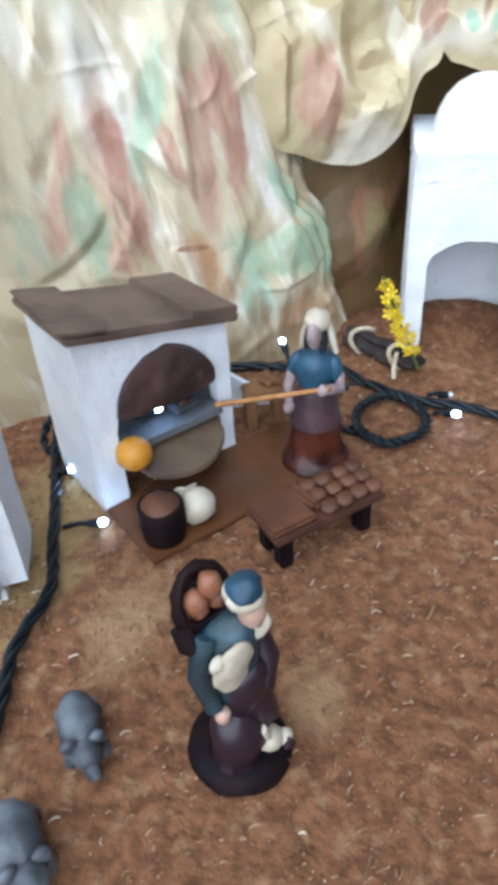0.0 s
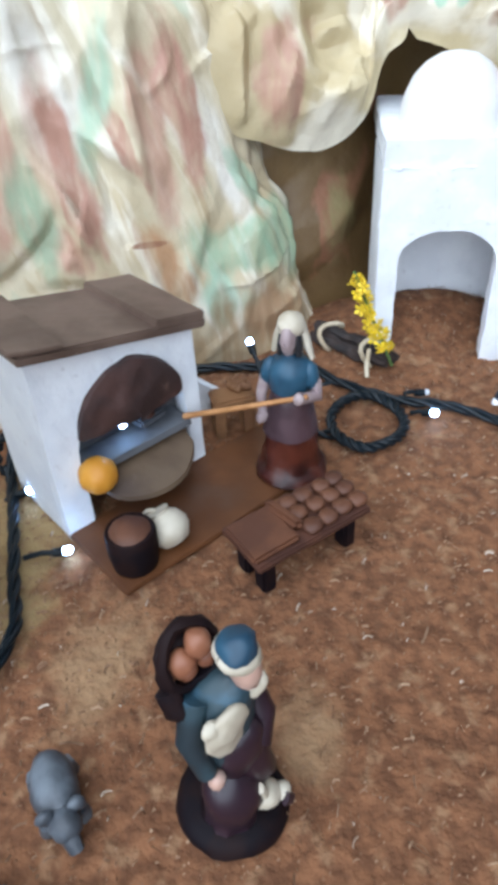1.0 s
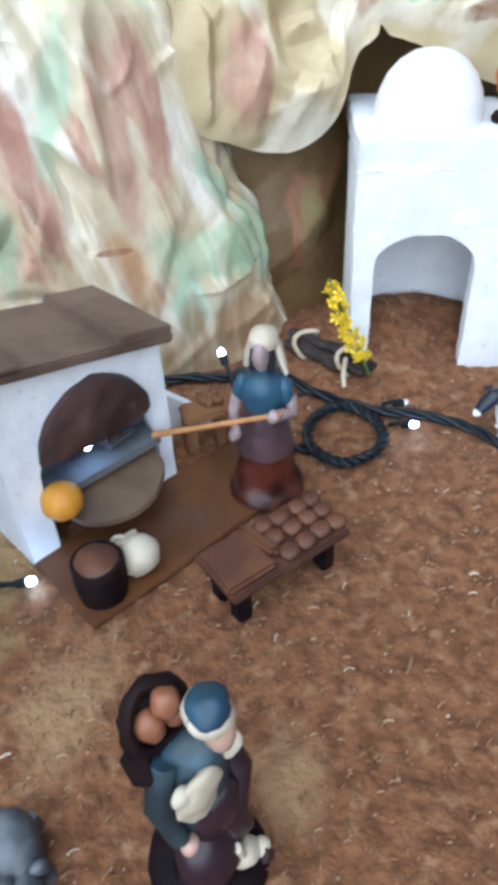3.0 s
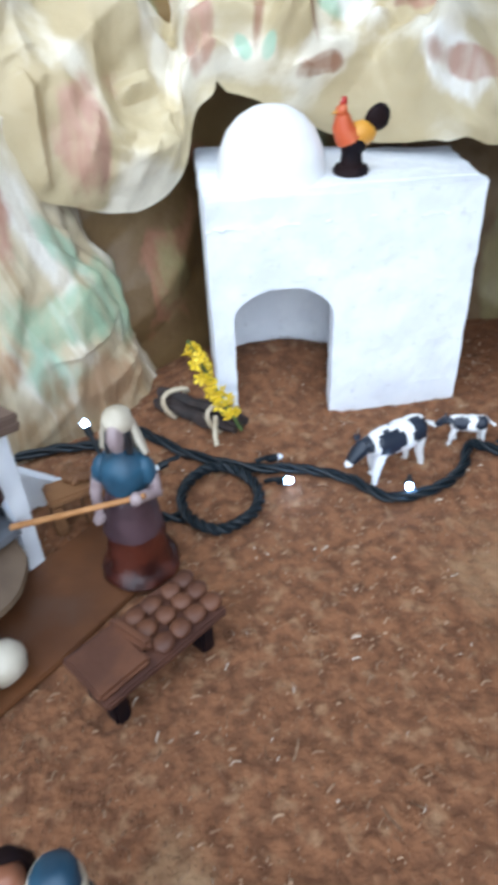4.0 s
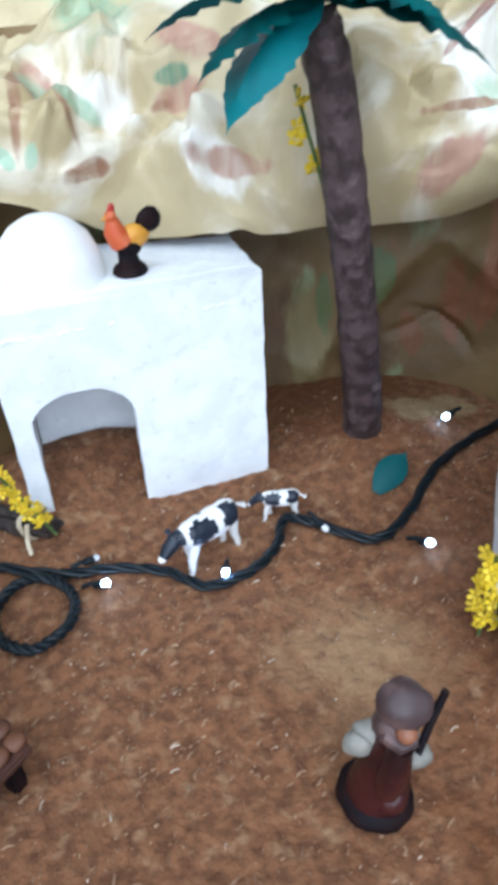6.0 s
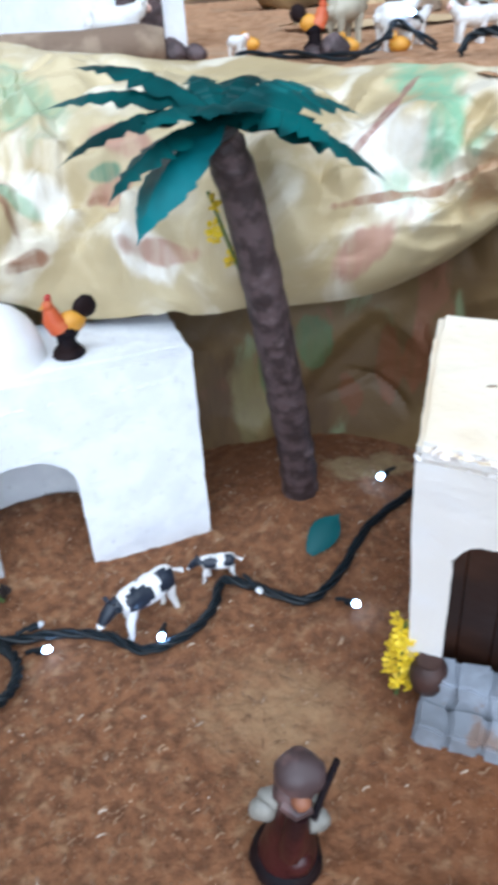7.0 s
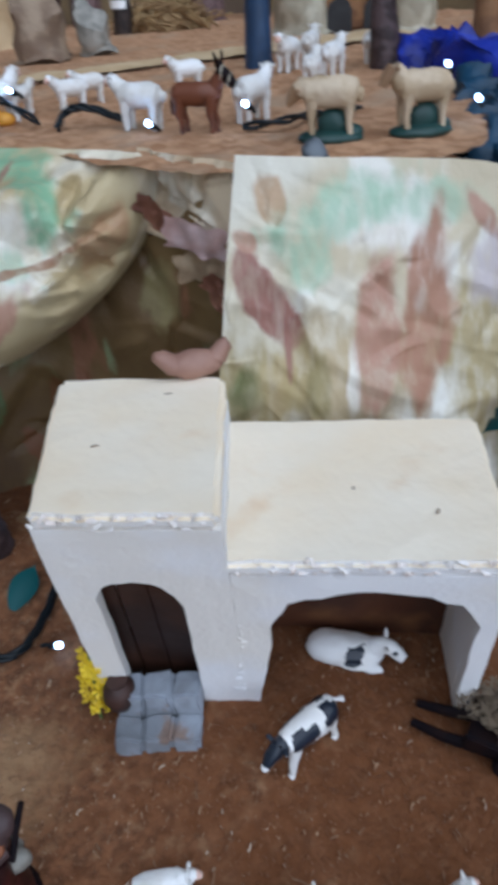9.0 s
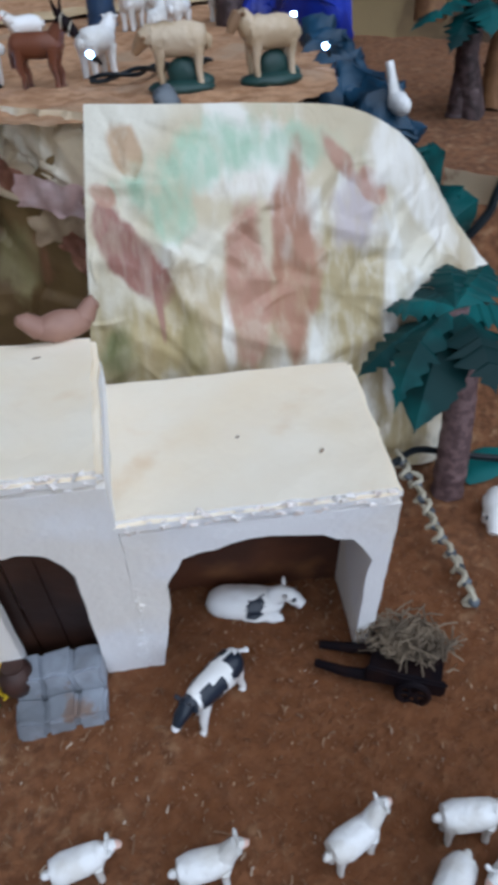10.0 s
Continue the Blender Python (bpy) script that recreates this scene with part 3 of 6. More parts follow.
def along(pts, s):
    """A point at s (0 to 1) on a smooth line through pts."""
    k = s * (len(pts) - 1)
    i = min(int(k), len(pts) - 2)
    f = k - i
    p = [Vector(pts[max(0, min(len(pts) - 1, i + d))]) for d in (-1, 0, 1, 2)]
    return 0.5 * (2 * p[1] + (p[2] - p[0]) * f + (2 * p[0] - 5 * p[1] + 4 * p[2] - p[3]) * f * f + (3 * p[1] - p[0] - 3 * p[2] + p[3]) * f ** 3)


# ---- ground ----
def ground_z(x, y):
    """Height of the sawdust: nearly level, with low mounds under the palm, by the domed house and round the stable."""
    z = 0.17 * math.exp(-((x - 2.68) ** 2 / 0.22 + (y - 3.75) ** 2 / 0.3))
    z += 0.10 * math.exp(-((x - 0.75) ** 2 / 0.12 + (y - 3.85) ** 2 / 0.12))
    z += 0.08 * math.exp(-((x - 3.3) ** 2 / 0.5 + (y - 2.0) ** 2 / 0.35))
    z += 0.18 * math.exp(-((x - 1.15) ** 2 / 0.25 + (y - 4.15) ** 2 / 0.06))
    return z + 0.014 * nz(x, y, 0, 3.0) + 0.010 * nz(x, y, 5, 9.0) + 0.013 * nz(x, y, 9, 20.0)


def build_ground():
    sh = Shape()
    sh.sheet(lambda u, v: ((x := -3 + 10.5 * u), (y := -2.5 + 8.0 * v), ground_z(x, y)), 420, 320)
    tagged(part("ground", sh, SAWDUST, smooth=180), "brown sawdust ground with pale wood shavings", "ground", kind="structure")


build_ground()

TERRACE = 2.25


def creases(P, N, seed, count, size, upright):
    """Crumpled paper: scattered straight folds of many lengths, each a sharp ridge or valley that runs out at both ends."""
    rnd = np.random.RandomState(seed)
    w = np.zeros(len(P))
    for k in range(count):
        i = rnd.randint(len(P))
        c, n = P[i], N[i]
        a = rnd.normal(size=3)
        a[2] *= upright
        e = a - n * a.dot(n)
        e /= np.linalg.norm(e) + 1e-9
        q = P - c
        s, t = q @ e, q @ np.cross(n, e)
        big = size * (0.35 + 1.6 * rnd.rand() ** 2)
        t = t + rnd.uniform(-0.3, 0.3) * s * s / big
        taper = np.clip(1 - (s / big) ** 2, 0, None)
        wide = big * rnd.uniform(0.14, 0.4)
        lean = rnd.uniform(0.3, 1.0)
        prof = np.clip(1 - np.abs(t) / (wide * np.where(t > 0, lean, 1.0)), 0, None)
        w += rnd.choice((1, 1, -1)) * prof * taper * wide * rnd.uniform(0.25, 0.7) * min(1.0, 0.6 * size / big)
    return w


def drape(low, high, bulge, label, mat, amount=1.0, nu=190, nv=130, seed=1, roll=0.0, count=120, size=0.5, upright=1.0, hem=0.0, ends=0.0, folds=()):
    """Cloth hung between two lines, bulging by bulge(u, v) towards the viewer; roll tucks its lower rim under, hem keeps the folds off the rims."""
    P, N, F = [], [], []
    for i in range(nu + 1):
        u = i / nu
        a, b = along(low, u), along(high, u)
        t = along(low, min(1, u + 0.01)) - along(low, max(0, u - 0.01)) + along(high, min(1, u + 0.01)) - along(high, max(0, u - 0.01))
        n = t.cross(b - a).normalized()
        for j in range(nv + 1):
            v = j / nv
            q = a.lerp(b, v)
            q = q + n * (bulge(u, v) + 0.06 * amount * noise.noise(q * 1.7 + Vector((seed, 0, 0))))
            if roll and v < 0.12:
                f = (0.12 - v) / 0.12
                q += -n * roll * f * f + Vector((0, 0, 0.3 * roll * f * f))
            P.append(q)
            N.append(n)
            F.append((1.0 if not hem else 0.35 + 0.65 * smooth01(v / hem) * smooth01((1 - v) / 0.35)) * (1.0 if not ends else smooth01((1 - u) / ends)))
    P, N = np.array(P), np.array(N)
    w = amount * np.array(F) * creases(P, N, seed, count, size, upright)
    for a, b, wide, height in folds:
        a, d = np.array(a), np.array(b) - np.array(a)
        s = np.clip((P - a) @ d / (d @ d), 0, 1)
        off = np.linalg.norm(P - a - s[:, None] * d, axis=1)
        w += height * np.clip(1 - off / (wide * (0.35 + 0.65 * np.sin(math.pi * np.clip(s, 0.12, 0.88)))), 0, None)
    Q = P + N * w[:, None]
    sh = Shape()
    sh.sheet(lambda u, v: Q[round(u * nu) * (nv + 1) + round(v * nv)], nu, nv)
    return tagged(part("backdrop_cloth", sh, mat, smooth=26), label, "cloth", kind="structure")


def hump(u, v):
    return math.sin(math.pi * min(1, max(0, v)))


drape([(-3.2, 1.4, -0.03), (-1.7, 2.6, -0.03), (-0.9, 3.25, -0.03), (-0.2, 3.6, -0.03), (0.28, 3.82, -0.03), (0.45, 4.05, -0.03), (0.48, 4.4, -0.03)],
      [(-3.6, 2.2, 2.8), (-2.0, 3.3, 2.8), (-1.0, 3.85, 2.8), (-0.55, 4.02, 2.7), (-0.38, 4.15, 2.6), (-0.34, 4.3, 2.5), (-0.36, 4.6, 2.4)],
      lambda u, v: 0.04 * hump(u, v) + 0.022 * math.sin(u * 34 + 4 * nz(u * 6, v)) * (0.25 + 0.75 * v) * min(1, 6 * (1 - u)),
      "crumpled cream paper cloth painted with green and pinkish brown streaks", CLOTH_LEFT, seed=3, amount=0.75, nu=280, nv=180, count=210, size=0.42, upright=3.0,
      folds=(((-0.44, 3.85, 2.2), (-0.05, 3.72, 0.9), 0.08, 0.04), ((-0.62, 3.8, 2.2), (-0.3, 3.66, 0.9), 0.07, 0.04), ((-0.15, 3.95, 1.9), (0.25, 3.84, 0.7), 0.06, 0.04),
             ((-0.9, 3.6, 2.0), (-0.6, 3.5, 0.75), 0.09, 0.04), ((-0.75, 3.65, 2.1), (-0.45, 3.6, 0.75), 0.06, -0.03), ((-0.3, 3.9, 2.1), (0.08, 3.75, 0.75), 0.05, -0.03)))
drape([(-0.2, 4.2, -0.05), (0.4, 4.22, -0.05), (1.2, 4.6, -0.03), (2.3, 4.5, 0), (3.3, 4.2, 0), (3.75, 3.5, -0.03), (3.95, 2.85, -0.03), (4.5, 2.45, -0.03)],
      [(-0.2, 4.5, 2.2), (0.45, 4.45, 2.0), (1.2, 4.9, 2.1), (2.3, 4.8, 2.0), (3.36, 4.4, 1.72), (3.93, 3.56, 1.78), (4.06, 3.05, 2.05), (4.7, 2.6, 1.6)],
      lambda u, v: 0.0, "olive and cream painted cloth hanging under the terrace, its shade painted in", CLOTH_BACK, amount=0.9, seed=5, count=80, size=0.5)
drape([(-0.28, 3.98, 1.95), (0.02, 3.95, 1.25), (0.3, 3.98, 1.08), (0.57, 4.05, 1.05), (0.72, 4.13, 1.15), (0.80, 4.2, 1.40), (0.92, 4.21, 1.58), (1.04, 4.22, 1.50), (1.2, 4.22, 1.41), (1.42, 4.2, 1.34), (1.70, 4.1, 1.28), (1.98, 3.97, 1.28), (2.4, 3.8, 1.295),
       (2.9, 3.7, 1.265), (3.35, 3.68, 1.345), (3.7, 3.6, 1.57), (3.87, 3.5, 1.85), (3.88, 3.42, 2.15)],
      [(-0.5, 4.3, 2.7), (-0.25, 4.7, 2.65), (0.1, 5.0, 2.6), (0.5, 5.4, 2.55), (0.9, 5.6, 2.5), (1.3, 5.7, 2.45), (1.7, 5.75, 2.35), (2.1, 5.7, TERRACE + 0.05), (2.5, 5.5, TERRACE + 0.03),
       (2.9, 5.1, TERRACE + 0.02), (3.2, 4.6, TERRACE), (3.5, 4.2, TERRACE), (3.68, 3.9, TERRACE), (3.82, 3.65, TERRACE), (3.88, 3.48, TERRACE)],
      lambda u, v: (0.16 * hump(u, v) + 0.24 * hump(u, v ** 0.7) * smooth01((u - 0.35) * 6)) * min(1, 5 * (1 - u)),
      "cream cloth lip bulging out over the recess, painted in blotches", CLOTH_LIP, seed=8, roll=0.1, amount=1.25, nu=340, nv=170, count=230, size=0.5, upright=0.9, hem=0.1, ends=0.12,
      folds=(((1.65, 4.27, 1.68), (1.31, 4.23, 1.46), 0.13, 0.07), ((1.65, 4.27, 1.68), (2.04, 3.99, 1.27), 0.15, 0.08), ((1.85, 4.2, 1.8), (2.2, 3.88, 1.35), 0.11, 0.07),
             ((2.45, 3.6, 1.42), (2.76, 3.64, 1.76), 0.11, 0.07), ((2.55, 3.62, 1.78), (2.93, 3.69, 1.91), 0.1, 0.06), ((3.33, 3.69, 1.38), (3.08, 3.69, 1.81), 0.13, 0.06),
             ((0.06, 4.02, 1.75), (0.09, 3.99, 1.2), 0.08, 0.07), ((0.23, 4.04, 1.65), (0.3, 4.05, 1.1), 0.11, 0.06), ((0.5, 4.19, 1.52), (0.92, 4.3, 1.6), 0.09, 0.08),
             ((0.92, 4.26, 1.6), (1.3, 4.26, 1.46), 0.08, 0.06), ((0.42, 4.14, 1.7), (0.74, 4.17, 1.25), 0.13, -0.07)))
drape([(3.58, 2.68, 0.9), (3.9, 2.3, 0.7), (4.32, 1.98, 0.5), (4.75, 1.74, 0.3), (5.1, 1.55, 0.1), (5.5, 1.5, 0.0), (5.9, 1.6, 0.0)],
      [(3.98, 2.84, 2.3), (4.25, 2.52, 2.28), (4.55, 2.3, 2.25), (4.98, 2.05, 2.17), (5.28, 1.88, 1.97), (5.55, 1.74, 1.62), (5.95, 1.62, 1.12)],
      lambda u, v: 0.04 * hump(u, v), "cream cloth with pale green and reddish brown paint, hanging behind the stable", CLOTH_RIGHT, seed=11, amount=0.62, nu=220, nv=150, count=230, size=0.3, upright=1.4, hem=0.08)


def build_terrace():
    sh = Shape()
    edge = [(-1.0, 5.0, 0), (0.4, 5.35, 0), (1.3, 5.7, 0), (2.1, 5.68, 0), (2.5, 5.48, 0), (2.9, 5.08, 0), (3.2, 4.58, 0), (3.5, 4.15, 0), (3.65, 3.75, 0), (3.8, 3.1, 0), (4.0, 2.83, 0),
            (4.28, 2.58, 0), (4.56, 2.36, 0), (4.95, 2.2, 0), (5.4, 2.4, 0), (6.5, 3.3, 0)]
    far = [(-1.0, 15, 0), (0.5, 15, 0), (2, 15, 0), (3, 15, 0), (4, 15, 0), (5, 15, 0), (6, 15, 0), (7, 14.5, 0), (8, 14, 0), (9, 13, 0), (10, 12, 0), (11, 11, 0), (12, 9.5, 0), (12, 8, 0), (12, 7, 0), (12, 6.2, 0)]

    def fn(u, v):
        p = along(edge, u).lerp(along(far, u), v ** 1.6)
        return (p.x, p.y, TERRACE - 0.03 + 0.02 * nz(p.x, p.y, 3, 4) + 0.012 * nz(p.x, p.y, 8, 14))

    sh.sheet(fn, 200, 160)
    tagged(part("ground", sh, TERRACED, smooth=180), "raised brown sawdust terrace", "ground", kind="structure")
    # the lower shelf of ground beyond the right-hand cloth
    sh = Shape()
    sh.sheet(lambda u, v: ((x := 4.6 + 8 * u), (y := -1 + 8 * v), 1.45 * smooth01((x + 0.35 * y - 5.9) / 0.9) - 0.06 + 0.03 * nz(x, y, 2, 4)), 150, 120)
    tagged(part("ground", sh, SAWDUST, smooth=180), "stepped brown sawdust bank beside the cloth", "ground", kind="structure")


build_terrace()


# ---- white domed house ----
def arch_outline(w, h, a, b, spring, top, base=0.0, n=14, power=2.0, rag=0.0):
    """A wall with an arched opening between a and b that reaches the ground; rag: how rough the arch was cut."""
    mid, r = (a + b) / 2, (b - a) / 2
    arc = []
    for k in range(n + 1):
        an = math.pi * k / n
        j = rag * nz(k * 0.9, w, h)
        arc.append((mid - (r + j) * math.cos(an), spring + (top - spring + j) * math.sin(an) ** (2 / power)))
    return [(0, base), (a, base)] + arc + [(b, base), (w, base), (w, h), (0, h)]


def rough(sh, amount, freq=7.0, cuts=0):
    """Hand-cut foam: subdivide the long edges and push the surface about a little."""
    sh.bm.normal_update()
    bmesh.ops.triangulate(sh.bm, faces=[f for f in sh.bm.faces if len(f.verts) > 4])
    for _ in range(cuts):
        long = [e for e in sh.bm.edges if e.calc_length() > 0.09]
        if long:
            bmesh.ops.subdivide_edges(sh.bm, edges=long, cuts=1, use_grid_fill=True)
            bmesh.ops.triangulate(sh.bm, faces=[f for f in sh.bm.faces if len(f.verts) > 4])
    for v in sh.bm.verts:
        v.co += amount * noise.noise_vector(v.co * freq)
    return sh


def domed_house():
    h = thing("house", (0.78, 3.71, 0), (0, 0, -1), "white foam house with arched doorway and dome on its flat roof", "house")
    W, D, H = 1.25, 0.56, 1.17
    sh = Shape()
    sh.prism(arch_outline(W, H - 0.003, 0.1, 0.58, 0.58, 0.74, -0.15, rag=0.008), 0.09)
    part("front_wall", rough(sh, 0.009, 14, cuts=4), WHITE, h)
    for x in (0.045, W - 0.045):
        sh = Shape()
        sh.box((x, D / 2 + 0.045, H / 2 - 0.14), (0.09, D - 0.1, H - 0.02))
        part("side_wall", rough(sh, 0.006, cuts=2), WHITE, h)
    sh = Shape()
    sh.box((W / 2, D + 0.002, H / 2 - 0.14), (W - 0.19, 0.09, H - 0.02))
    part("back_wall", rough(sh, 0.006, cuts=2), WHITE, h)
    sh = Shape()
    sh.box((W / 2, D / 2 + 0.07, H - 0.063), (W + 0.004, D - 0.04, 0.126), bevel=0.008)
    for v in sh.bm.verts:
        if v.co.y > D / 2:
            v.co.y += 0.20 - 0.30 * v.co.x / W
    part("roof", rough(sh, 0.009, 14, cuts=4), WHITE, h, smooth=65)
    sh = Shape()
    rnd = random.Random(7)
    x = 0.01
    while x < W - 0.01:
        r = rnd.uniform(0.007, 0.016)
        sh.ball((x, 0.004, H - 0.13 + rnd.uniform(-0.008, 0.008)), (r * 1.6, 0.008, r * 0.45))
        x += r * rnd.uniform(1.5, 4.0)
    part("torn_edge", rough(sh, 0.006, 30), WHITE, h, "ragged seam across the foam front")
    sh = Shape()
    sh.lathe((0, 0, 0), [(0.25, -0.01), (0.247, 0.05), (0.232, 0.12), (0.2, 0.19), (0.15, 0.245), (0.09, 0.28), (0.03, 0.293), (0.002, 0.295)], 40)
    part("dome", sh, PAINTED, h, "smooth white dome", at=(0.335, D / 2 + 0.03, H - 0.002), smooth=60)


domed_house()


# ---- cream stable with a taller room ----
def stable():
    h = thing("stable", (2.345, 2.17, 0), (0, 0, -45), "cream foam stable with arched doorway and wide stall", "house")
    TW, LW, D, TH, LH, LEANK = 0.70, 1.07, 1.0, 1.48, 1.20, 0.2

    def lean(sh):
        for v in sh.bm.verts:
            x, back = v.co.x, max(0.0, v.co.y) / D
            v.co.x += back * (-0.155 + 0.09 * x / TW if x < TW else -0.065 + 0.095 * (x - TW) / LW)
            if x > TW and v.co.z < 0.6 and x < TW + 0.3:
                v.co.x -= 0.085 * min(1.0, (0.6 - v.co.z) / 0.6)
            v.co.y += LEANK * (1.4 - v.co.z)
        return sh

    def cut_face(sh):
        """The sawn front of a slab keeps the walls' whiter foam."""
        sh.bm.normal_update()
        for f in sh.bm.faces:
            if f.normal.y < -0.55:
                f.material_index = 1
        return sh

    sh = Shape()
    sh.prism(arch_outline(TW, TH - 0.07, 0.135, 0.485, 0.9, 1.075, -0.15, rag=0.02, power=2.8), 0.08)
    part("tall_front", lean(rough(sh, 0.006, 10, cuts=4)), CREAM, h)
    sh = Shape()
    sh.prism(arch_outline(LW, LH - 0.07, 0.13, 0.99, 0.66, 1.02, -0.15, n=18, rag=0.035, power=2.6), 0.08, Matrix.Translation((TW + 0.002, 0, 0)))
    part("stall_front", lean(rough(sh, 0.006, 10, cuts=4)), CREAM, h)
    for x, z in ((0.04, TH), (TW - 0.045, TH), (TW + LW - 0.04, LH)):
        sh = Shape()
        sh.box((x, D / 2 + 0.042, z / 2 - 0.11), (0.08, D - 0.085, z - 0.08))
        part("side_wall", lean(rough(sh, 0.006, cuts=2)), CREAM, h)
    sh = Shape()
    sh.box((TW / 2, D / 2 + 0.003, TH - 0.035), (TW - 0.004, D, 0.075), bevel=0.022)
    part("tall_roof", lean(cut_face(rough(sh, 0.010, 13, cuts=4))), [YELLOWED, CREAM], h, smooth=50)
    sh = Shape()
    sh.box((TW + LW / 2 - 0.012, D / 2, LH - 0.035), (LW + 0.036, D, 0.075), bevel=0.022)
    part("stall_roof", lean(cut_face(rough(sh, 0.010, 13, cuts=4))), [YELLOWED, CREAM], h, smooth=50)
    rnd = random.Random(12)
    for x0, w, z in ((0.01, TW - 0.02, TH), (TW + 0.02, LW - 0.04, LH)):
        sh = Shape()
        x = x0
        while x < x0 + w:
            r = rnd.uniform(0.005, 0.017)
            top = rnd.random() < 0.5
            sh.ball((x, rnd.uniform(0.0, 0.03) if top else 0.002, z - (0.008 if top else 0.035 + rnd.uniform(-0.02, 0.03))), (r * 1.2, r * 0.7, r * rnd.uniform(0.4, 0.8)), (0, rnd.uniform(-30, 30), 0), sub=1)
            x += r * rnd.uniform(0.5, 1.6)
        part("torn_edge", lean(rough(sh, 0.02, 34)), CRUMB, h, "torn foam crumbs along the roof edge")
    sh = Shape()
    for k in range(26):
        r = rnd.uniform(0.004, 0.008)
        sh.ball((TW + 0.01 + 0.006 * nz(k, 3, 0, 0.8) - 0.02 * max(0, 12 - k) / 12, -0.001, 0.12 + 0.038 * k), (r, 0.004, r * 2.4), sub=1)
    for k in range(7):
        sh.ball((TW + 0.015 + 0.02 * nz(k, 9, 0, 1.7), -0.003, 0.62 + 0.02 * k * nz(k, 5, 0, 2.3)), (0.012, 0.008, 0.01), sub=1)
    part("seam", lean(rough(sh, 0.006, 30)), CREAM, h, "ragged glued seam down the pier")
    # a few dents and nail holes in the foam
    for x, y, z in ((0.21, 0.44, TH), (0.47, 0.84, TH), (1.2, 0.45, LH), (1.35, 0.93, LH), (1.52, 0.3, LH)):
        sh = Shape()
        sh.ball((x, y, z + 0.002), (0.018, 0.007, 0.004), (0, 0, 40 * x))
        part("dent", lean(rough(sh, 0.006, 30)), STUMPM, h, "brown scuff in the foam")
    sh = Shape()
    for k in range(4):
        sh = Shape()
        sh.box((0.13 + 0.135 * k, 0.135 + 0.008 * (k % 2), 0.52), (0.131, 0.025, 1.2), bevel=0.006)
        part("plank", lean(rough(sh, 0.005, 9, cuts=2)), PLANK, h, "dark brown plank inside the doorway")
    sh = Shape()
    sh.box((TW + LW / 2, 0.47, 0.52), (LW - 0.13, 0.03, 1.2))
    part("back_board", lean(rough(sh, 0.02, 4, cuts=3)), RUSSET, h, "dark reddish brown card closing the stall")


stable()


# ---- bakery with its oven ----
def bakery():
    h = thing("bakery", (-0.55, 2.33, 0), (0, 0, 45), "small white bakery with brown roof boards and open oven", "house")
    W, D, HL, HR = 0.72, 0.45, 0.87, 0.72
    sh = Shape()
    out = arch_outline(W, HR, 0.12, 0.65, 0.34, 0.66, 0.0)
    out = out[:-1] + [(0, HL)]
    sh.prism(out, 0.05)
    part("front_wall", rough(sh, 0.006, cuts=2), WHITE, h)
    for x, z in ((0.025, HL), (W - 0.025, HR)):
        sh = Shape()
        sh.box((x, D / 2 + 0.026, z / 2), (0.05, D - 0.055, z - 0.01))
        part("side_wall", rough(sh, 0.005, cuts=2), WHITE, h)
    sh = Shape()
    sh.box((W / 2, D, HR / 2), (W - 0.11, 0.04, HR - 0.02))
    part("back_wall", sh, WHITE, h)
    tilt = math.degrees(math.atan2(HL - HR, W))
    sh = Shape()
    sh.box((W / 2, D / 2 - 0.03, (HL + HR) / 2 + 0.03), (W + 0.09, D + 0.05, 0.04), (0, tilt, 0), bevel=0.008)
    part("roof_board", rough(sh, 0.004, cuts=2), ROOF, h)
    sh = Shape()
    sh.box((W * 0.88, D / 2 - 0.02, HR + 0.075), (0.24, D + 0.06, 0.04), (0, tilt, 2), bevel=0.006)
    part("roof_board", rough(sh, 0.004, cuts=2), ROOF, h, "overlapping brown roof board")
    sh = Shape()
    sh.box((0.05, D / 2 - 0.035, HL + 0.058), (0.2, D + 0.06, 0.014), (0, tilt, -3), bevel=0.004)
    part("roof_board", rough(sh, 0.004, cuts=2), ROOF, h, "thin brown roof board")
    # hood, oven face and hearth
    mid = W * 0.53
    sh = Shape()

    def hood(u, v):
        a = math.pi * u
        r = 0.24 * (1 - v)
        wob = 1 + 0.05 * nz(3 * u, 2 * v, 4)
        return (mid - r * math.cos(a) * 1.04 * wob, -0.02 - 0.035 * math.sqrt(max(0, v)) - 0.015 * math.sin(a), 0.465 + r * math.sin(a) * 1.02 * wob + 0.02 * math.sin(5 * u) * v)

    g = sh.sheet(hood, 28, 10)
    back = [sh.bm.verts.new((p[0].co.x, 0.012, p[0].co.z)) for p in g]
    for k in range(28):
        sh.bm.faces.new((g[k][0], g[k + 1][0], back[k + 1], back[k]))
    part("hood", rough(sh, 0.011, 14), SOOT, h, "dark brown half round oven hood")
    sh = Shape()
    sh.box((mid, 0.13, 0.42), (W - 0.12, 0.04, 0.6))
    part("oven_back", sh, OVEN, h, "grey oven back wall")
    sh = Shape()
    sh.box((mid, 0.045, 0.30), (0.52, 0.16, 0.035))
    part("oven_shelf", sh, OVEN, h, "grey oven shelf")
    # a black ball stands in for the shade inside the oven's mouth
    sh = Shape()
    sh.ball((mid - 0.06, 0.09, 0.39), (0.105, 0.035, 0.052), (0, 8, 0), sub=3)
    part("oven_mouth", sh, BLACK, h, "black solid standing for the dark inside the oven's opening")
    sh = Shape()
    sh.box((mid + 0.11, 0.06, 0.355), (0.14, 0.08, 0.04), (0, 0, 8), bevel=0.01)
    sh.slot = 1
    sh.ball((mid + 0.1, 0.05, 0.375), (0.035, 0.03, 0.018))
